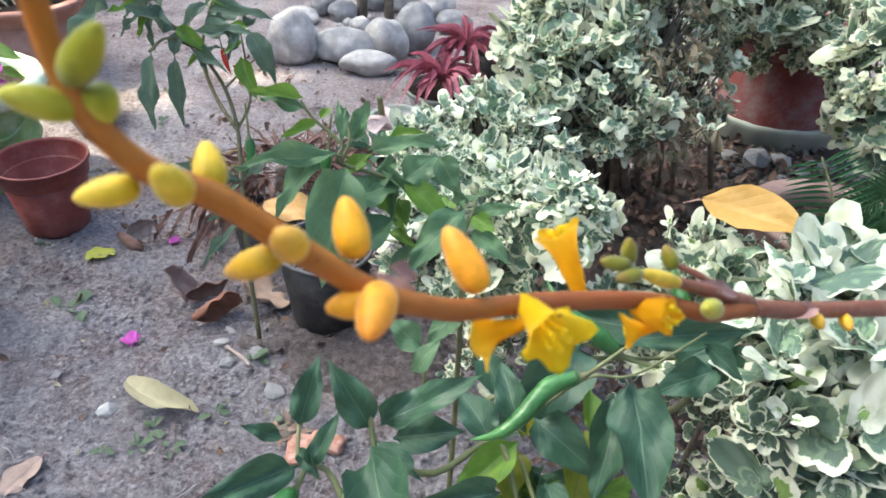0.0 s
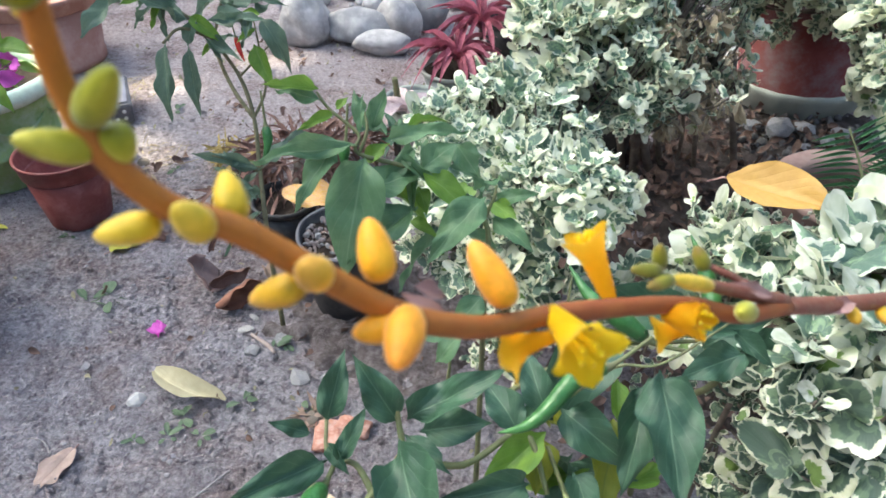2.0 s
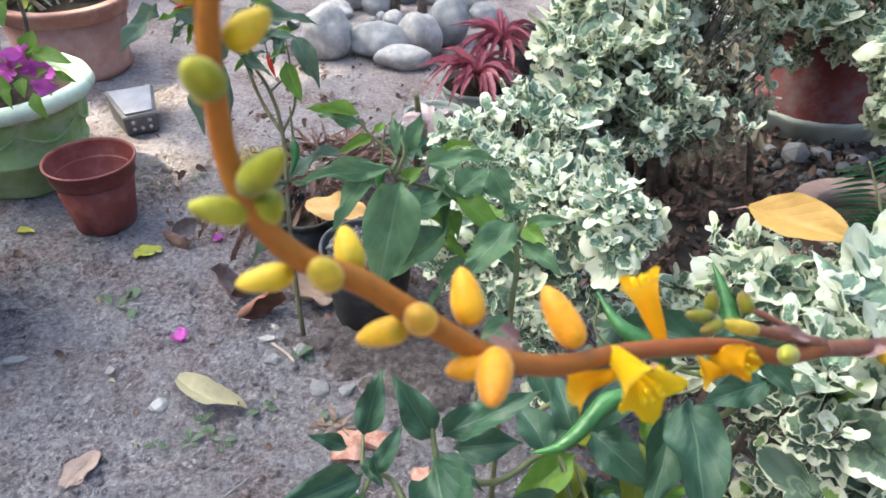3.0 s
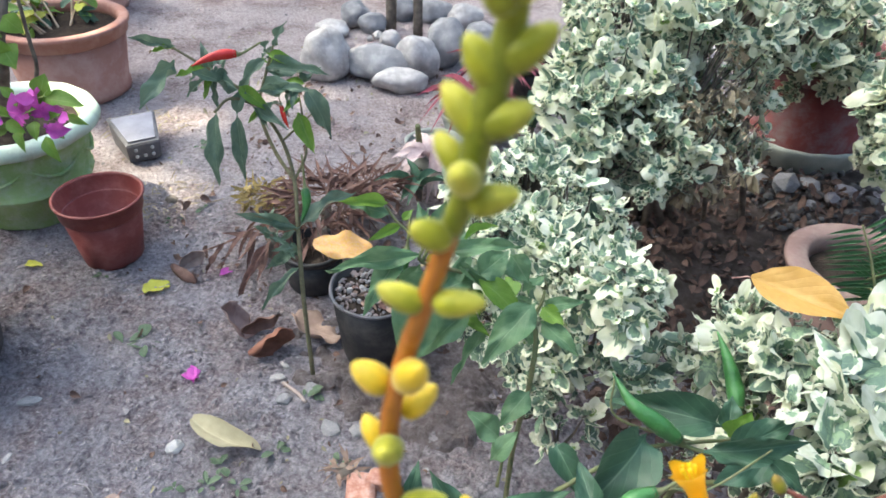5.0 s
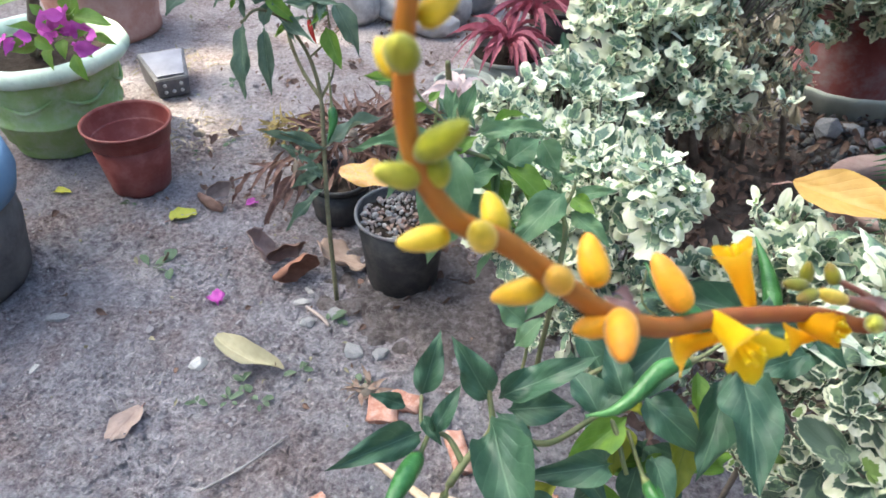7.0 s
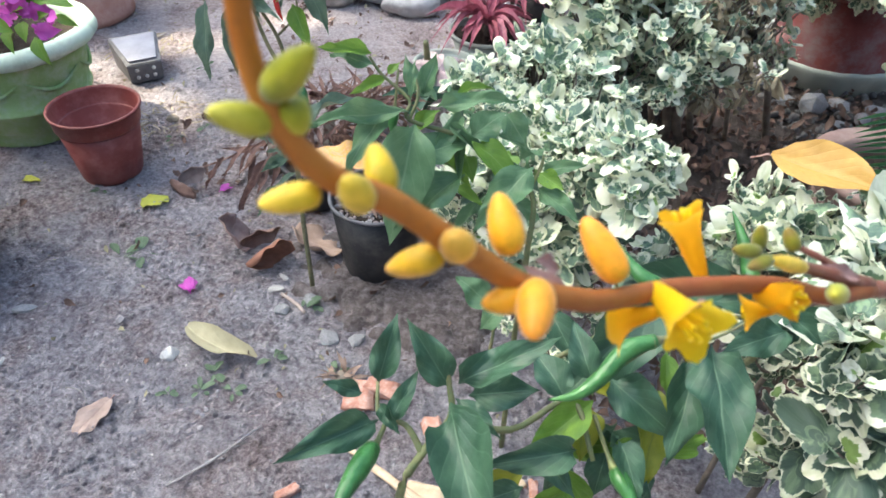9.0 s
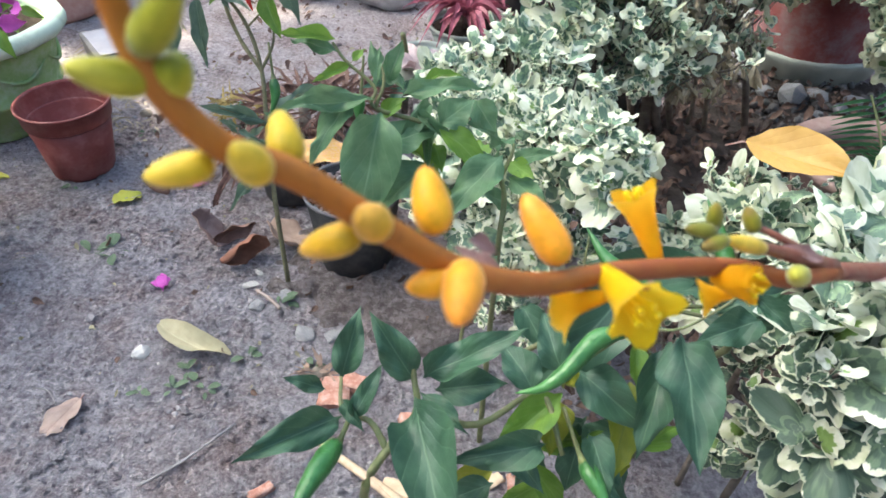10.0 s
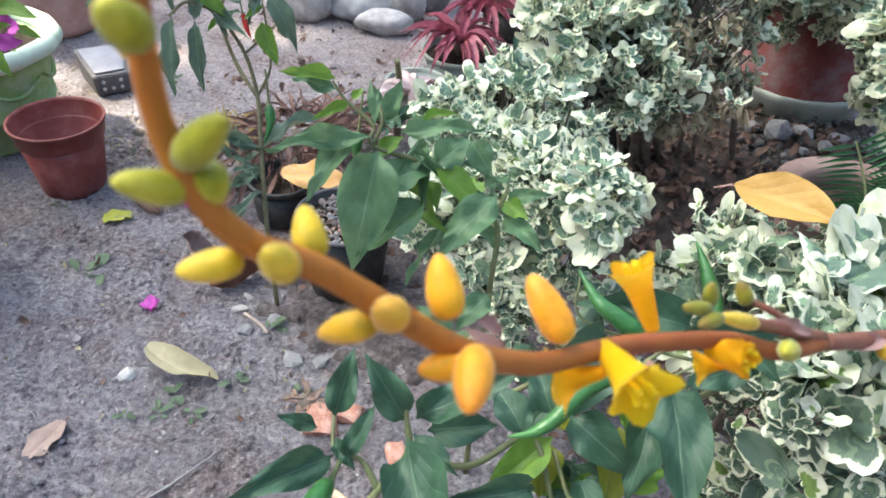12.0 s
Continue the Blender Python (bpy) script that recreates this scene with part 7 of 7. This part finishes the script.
fallen_leaf((-0.557, 1.332, 0.07), (-0.619, 1.3, 0.0), 0.016, RUST_LEAF, "thin dry leaf stalk on the soil", 0.2, 0.5, 16, shape="chili")
fallen_leaf((-0.015, 0.981, 0.0), (0.042, 1.009, 0.0), 0.04, PALE_DRY_LEAF, "pale dry leaf under the shrubs", 0.2, 0.4, 17)
for n_petal, (p, q, w) in enumerate((((-0.541, 0.997, 0.0), (-0.51, 1.012, 0.0), 0.036), ((-0.517, 0.985, 0.0), (-0.548, 1.028, 0.0), 0.034), ((-0.573, 1.302, 0.0), (-0.552, 1.334, 0.0), 0.028))):
    fallen_leaf(p, q, w, MAGENTA, "magenta bougainvillea petal on the soil", 0.25, 0.3, 20 + n_petal, category="petal")


def ground_stone(at, size, mat, label, seed):
    rng = random.Random(seed * 13)
    bm = bmesh.new()
    for k in range(16):
        z, a = 1 - 2 * (k + 0.5) / 16, 2.4 * k + rng.uniform(-0.4, 0.4)
        q = math.sqrt(1 - z * z) * rng.uniform(0.75, 1.1)
        bm.verts.new((q * math.cos(a), q * math.sin(a), z * 0.8))
    bmesh.ops.convex_hull(bm, input=bm.verts[:])
    bmesh.ops.bevel(bm, geom=bm.edges[:], offset=0.03, segments=1, affect="EDGES")
    ob = new("stone", mesh_of(bm, "stone", mat, False))
    ob.matrix_world = Matrix.Translation((at[0], at[1], ground_z(at[0], at[1]) + at[2] + size[2] * 0.3)) @ Matrix.Rotation(seed * 1.3, 4, "Z") @ Matrix.Diagonal((*size, 1))
    return tagged(ob, label, "stone")


for at, size, mat, label, seed in (
        ((-0.499, 0.839, 0.0), (0.021, 0.016, 0.014), WHITE_STONE, "small white angular stone on the soil", 1), ((-0.237, 0.905, 0.0), (0.026, 0.018, 0.010), RIVER_STONE, "flat blue-grey pebble on the soil", 2),
        ((-0.187, 0.908, 0.0), (0.018, 0.016, 0.010), RIVER_STONE, "flat grey pebble on the soil", 3), ((-0.332, 0.964, 0.0), (0.016, 0.013, 0.011), RIVER_STONE, "pale pebble on the soil", 4),
        ((-0.798, 0.909, 0.0), (0.024, 0.014, 0.009), RIVER_STONE, "flat grey stone on the soil", 5), ((-0.769, 0.785, 0.0), (0.016, 0.008, 0.005), PALE_STONE, "small white chip on the soil", 6),
        ((-0.359, 1.053, 0.0), (0.013, 0.008, 0.006), PALE_STONE, "tiny pale chip by the chili stem", 14), ((-0.337, 0.965, 0.0), (0.018, 0.013, 0.010), RIVER_STONE, "small grey stone by the chili stem", 15),
        ((-0.366, 1.016, 0.0), (0.010, 0.022, 0.006), PALE_STONE, "narrow pale chip by the chili stem", 16),
        ((-0.291, 0.994, 0.0), (0.02, 0.016, 0.012), RIVER_STONE, "grey pebble by the chili stem", 7)):
    ground_stone(at, size, mat, label, seed)
for at, size, mat, label, seed in (
        ((0.827, 1.83, 0.03), (0.050, 0.038, 0.040), RIVER_STONE, "grey rock under the shrubs", 8), ((0.905, 1.86, 0.02), (0.034, 0.028, 0.024), RIVER_STONE, "small grey rock under the shrubs", 9),
        ((0.77, 1.88, 0.02), (0.03, 0.03, 0.018), RIVER_STONE, "flat grey rock under the shrubs", 10), ((0.94, 1.79, 0.02), (0.030, 0.022, 0.022), PEBBLE, "small grey rock under the shrubs", 18),
        ((1.00, 1.84, 0.02), (0.036, 0.026, 0.024), PEBBLE, "small grey rock under the shrubs", 19), ((0.875, 1.76, 0.02), (0.026, 0.022, 0.016), RIVER_STONE, "small grey rock under the shrubs", 20),
        ((-0.612, 0.903, 0.0), (0.012, 0.01, 0.007), PEBBLE, "small pebble on the soil", 11)):
    ground_stone(at, size, mat, label, seed)


def rubble():
    rng = random.Random(29)
    shapes = [lump_mesh("clod_shape", POT_CEMENT, k + 15, 0.7) for k in range(4)]
    bits = []
    for _ in range(260):
        x, y, r = rng.uniform(0.70, 1.12), rng.uniform(1.62, 1.98), rng.choice((0.005, 0.007, 0.010, 0.015))
        bits.append((rng.choice(shapes), Matrix.Translation((x, y, 0.022)) @ Euler((rng.random(), rng.random(), rng.random() * 6)).to_matrix().to_4x4() @ Matrix.Diagonal((r, r * rng.uniform(0.6, 1.2), r * 0.8, 1))))
    tagged(joined("rubble", bits, POT_CEMENT), "loose grey clods and rubble under the shrubs", "rubble", kind="stuff")


rubble()


def chunk(at, size, turn, mat, label, seed, name="brick_piece", category="brick"):
    bm = bmesh.new()
    bmesh.ops.create_cube(bm, size=1.0)
    bmesh.ops.subdivide_edges(bm, edges=bm.edges[:], cuts=3, use_grid_fill=True)
    for v in bm.verts:
        v.co += 0.13 * Vector((noise.noise(v.co * 2 + Vector((seed, 0, 0))), noise.noise(v.co * 2 + Vector((0, seed, 0))), noise.noise(v.co * 2 + Vector((0, 0, seed)))))
        v.co = Vector((v.co.x * size[0], v.co.y * size[1], v.co.z * size[2]))
    bmesh.ops.bevel(bm, geom=[e for e in bm.edges if e.calc_face_angle(0) > 0.9], offset=min(size) * 0.12, segments=2, affect="EDGES")
    ob = new(name, mesh_of(bm, name, mat))
    ob.location = (at[0], at[1], size[2] * 0.45)
    ob.rotation_euler = (0, 0, radians(turn))
    return tagged(ob, label, category)


chunk((-0.16, 0.783, 0.0), (0.045, 0.055, 0.014), 10, BRICK_RED, "broken flat piece of pale red brick", 1.3)
chunk((-0.125, 0.802, 0.0), (0.05, 0.03, 0.016), -15, BRICK_RED, "broken flat piece of red brick on the soil", 2.6)
chunk((-0.028, 0.717, 0.0), (0.03, 0.075, 0.012), 20, BRICK_RED, "broken pale red tile on the soil", 3.1)
chunk((-0.034, 0.626, 0.0), (0.055, 0.025, 0.008), -8, DRY_STRAW, "pale chip of bark on the soil", 4.4, "bark_chip", "bark")
chunk((0.081, 0.651, 0.0), (0.05, 0.03, 0.008), 35, DRY_STRAW, "pale wood chip among the plants", 5.2, "bark_chip", "bark")
chunk((-0.228, 0.603, 0.0), (0.035, 0.014, 0.010), 40, BRICK_RED, "small orange-red brick chip on the soil", 6.7)
chunk((0.122, 0.637, 0.0), (0.012, 0.05, 0.012), 5, BRICK_RED, "narrow orange clay piece under the chili", 7.7)


def stick(points, radii, label, mat=DRY_STRAW):
    bm = bmesh.new()
    tube(bm, points, radii, 7, 4, 0.2)
    return tagged(new("stick", mesh_of(bm, "stick", mat)), label, "stick")


stick([(-0.175, 0.696, 0.006), (-0.098, 0.646, 0.01), (-0.018, 0.597, 0.008)], [0.004, 0.0065, 0.006], "split pale straw stalk on the soil")
stick([(-0.135, 0.666, 0.006), (-0.079, 0.63, 0.012), (-0.042, 0.603, 0.008)], [0.003, 0.005, 0.004], "split pale straw stalk on the soil")
stick([(-0.298, 0.712, 0.003), (-0.353, 0.641, 0.003), (-0.402, 0.594, 0.003)], [0.0016, 0.0022, 0.0018], "thin grey dry twig lying on the soil", GREY_WOOD)
stick([(-0.634, 0.747, 0.002), (-0.607, 0.742, 0.004), (-0.582, 0.719, 0.002)], [0.0008, 0.001, 0.0008], "thin curved grass stalk on the soil", GREY_WOOD)
stick([(-0.348, 1.002, 0.004), (-0.314, 0.977, 0.006), (-0.294, 0.959, 0.004)], [0.003, 0.004, 0.003], "short dry twig by the chili stem", PALE_TWIG)


stick([(-0.22, 1.091, 0.006), (-0.153, 1.053, 0.01), (-0.093, 1.038, 0.006), (-0.036, 1.003, 0.005)], [0.0012, 0.0014, 0.001], "thin trailing twig on the damp soil", GREY_WOOD)
fallen_leaf((-0.126, 1.066, 0.0), (-0.12, 1.114, 0.01), 0.016, DUSTY_LEAF, "small dusty grey-green leaf on the damp soil", 0.2, 0.3, 31)
fallen_leaf((-0.151, 1.041, 0.0), (-0.129, 1.001, 0.0), 0.014, PINK_DRY_LEAF, "small shrivelled leaf on the damp soil", 0.2, 0.3, 32)
fallen_leaf((-0.2, 1.073, 0.0), (-0.151, 1.076, -0.0), 0.02, PALE_DRY_LEAF, "pale crumpled scrap of leaf on the damp soil", 0.2, 0.5, 33)


def seedling(at, count, size, seed):
    rng = random.Random(seed)
    pl = thing("seedling", "small green weed seedling in the soil", "weed", group="weeds on the soil", at=at)
    for k in range(count):
        a = rng.uniform(0, 6.28)
        r = size * rng.uniform(0.2, 1.2)
        p = Vector((at[0] + r * 0.3 * math.cos(a), at[1] + r * 0.3 * math.sin(a), 0.004))
        ln = size * rng.uniform(0.55, 1.15)
        q = p + Vector((math.cos(a) * ln, math.sin(a) * ln, rng.uniform(0.0, 0.6) * ln))
        piece("leaf", rng.choice(SEED_BLADES), aimed(p, q, ln * rng.uniform(0.45, 0.8), (0, 0, 1), rng.uniform(-20, 20)), pl)
    return rest(pl)


SEED_BLADES = [blade_mesh("seedling_blade", m, "round", 0.25, 0.2, 0.05, 90 + k, 6, 4) for k, m in enumerate((DUSTY_LEAF, DUSTY_LEAF))]
for at, count, size, seed in (((-0.690, 1.068, 0.0), 3, 0.036, 1), ((-0.652, 1.082, 0.0), 3, 0.040, 2), ((-0.405, 0.806, 0.0), 7, 0.02, 3), ((-0.415, 0.765, 0.0), 7, 0.02, 4), ((-0.317, 0.846, 0.0), 7, 0.022, 5),
                              ((-0.364, 0.77, 0.0), 5, 0.018, 6), ((-0.464, 0.754, 0.0), 6, 0.016, 7), ((-0.283, 0.981, 0.0), 4, 0.02, 8), ((-0.828, 1.273, 0.0), 4, 0.018, 9), ((-0.205, 0.835, 0.0), 5, 0.018, 10), ((-0.755, 1.50, 0.0), 6, 0.020, 11), ((-0.70, 1.56, 0.0), 5, 0.018, 12), ((-0.82, 1.88, 0.0), 6, 0.022, 13), ((-0.30, 0.97, 0.0), 4, 0.03, 14)):
    seedling(at, count, size, seed)


def leaf_mould(cx, cy, rx, ry, n, seed, mat, label):
    """A low uneven bed of dark mould, thinning out to nothing."""
    bm = bmesh.new()
    grid = [[None] * (n + 1) for _ in range(n + 1)]
    for i in range(n + 1):
        for j in range(n + 1):
            x, y = cx + rx * (2 * i / n - 1), cy + ry * (2 * j / n - 1)
            e = 1 - math.hypot((x - cx) / rx, (y - cy) / ry) + 0.42 * noise.noise(Vector((x * 7, y * 7, seed))) + 0.30 * noise.noise(Vector((x * 26, y * 26, seed)))
            z = -0.022 + 0.038 * min(1.0, max(0.0, e * 2.0)) + 0.010 * noise.noise(Vector((x * 30, y * 30, 1))) + 0.006 * noise.noise(Vector((x * 70, y * 70, 2)))
            grid[i][j] = bm.verts.new((x, y, z))
    for i in range(n):
        for j in range(n):
            bm.faces.new((grid[i][j], grid[i + 1][j], grid[i + 1][j + 1], grid[i][j + 1]))
    return tagged(new("leaf_mould", mesh_of(bm, "leaf_mould", mat)), label, "soil", kind="stuff")


# Mould bed, reaching back to stand in for shade behind the shrubs too.
leaf_mould(0.74, 1.50, 0.66, 0.84, 84, 3.0, MULCH, "crumbly leaf mould under the shrubs, darkened for their shade")
BED = (-0.062, 1.084, -0.0)
leaf_mould(BED[0] - 0.03, BED[1] - 0.015, 0.29, 0.21, 80, 8.0, DAMP_SOIL, "damp brown crumbly soil round the chili stems")
nursery_pot((0.35, 1.722, 0.01), 0.15, 0.065, 0.085, BLACK_PLASTIC, "black nursery pot in the shade under the shrub")


def scatter_litter():
    """Brown leaf litter under the shrubs and a thin scatter of chips elsewhere."""
    rng = random.Random(77)
    shapes = [blade_mesh("litter_blade", LITTER, "round", c, 0.5, 0.15, 100 + k, 6, 3, 0.4) for k, c in enumerate((0.5, -0.6, 0.2, -0.9))]
    bits = []
    for k in range(-900, 1300):
        if k >= 1060:
            x, y = rng.uniform(-0.75, 0.05), rng.uniform(1.25, 2.6)
            s = rng.uniform(0.008, 0.03)
        elif k >= 900:
            x, y = rng.gauss(BED[0] - 0.05, 0.10), rng.gauss(BED[1] + 0.10, 0.11)
            s = rng.uniform(0.008, 0.028)
        elif k < 800:
            x, y = rng.uniform(0.2, 1.0), rng.uniform(0.75, 2.0)
            s = rng.uniform(0.014, 0.034)
        else:
            x, y = rng.uniform(-1.3, 0.2), rng.uniform(0.7, 2.6)
            s = rng.uniform(0.008, 0.02)
        a = rng.uniform(0, 6.28)
        p = Vector((x, y, ground_z(x, y) + (0.022 if k < 800 else 0.003) + rng.uniform(0, 0.012 if k < 800 else 0.003)))
        bits.append((rng.choice(shapes), aimed(p, p + Vector((math.cos(a), math.sin(a), rng.uniform(-0.15, 0.25))) * s, s * 0.7, (0, 0, 1), rng.uniform(-40, 40))))
    tagged(joined("leaf_litter", bits, LITTER), "brown dry leaf litter scattered over the soil", "leaf litter", kind="stuff")
    chips = []
    for k in range(260):
        x, y = rng.uniform(-1.2, 0.1), rng.uniform(0.7, 2.8)
        a, s = rng.uniform(0, 6.28), rng.uniform(0.005, 0.012 + 0.004 * y)
        p = Vector((x, y, ground_z(x, y) + 0.002))
        chips.append((rng.choice(shapes), aimed(p, p + Vector((math.cos(a), math.sin(a), 0.05)) * s, s * 0.6, (0, 0, 1))))
    tagged(joined("pale_chips", chips, PALE_DRY_LEAF), "pale leaf and straw chips on the soil", "leaf litter", kind="stuff")


scatter_litter()
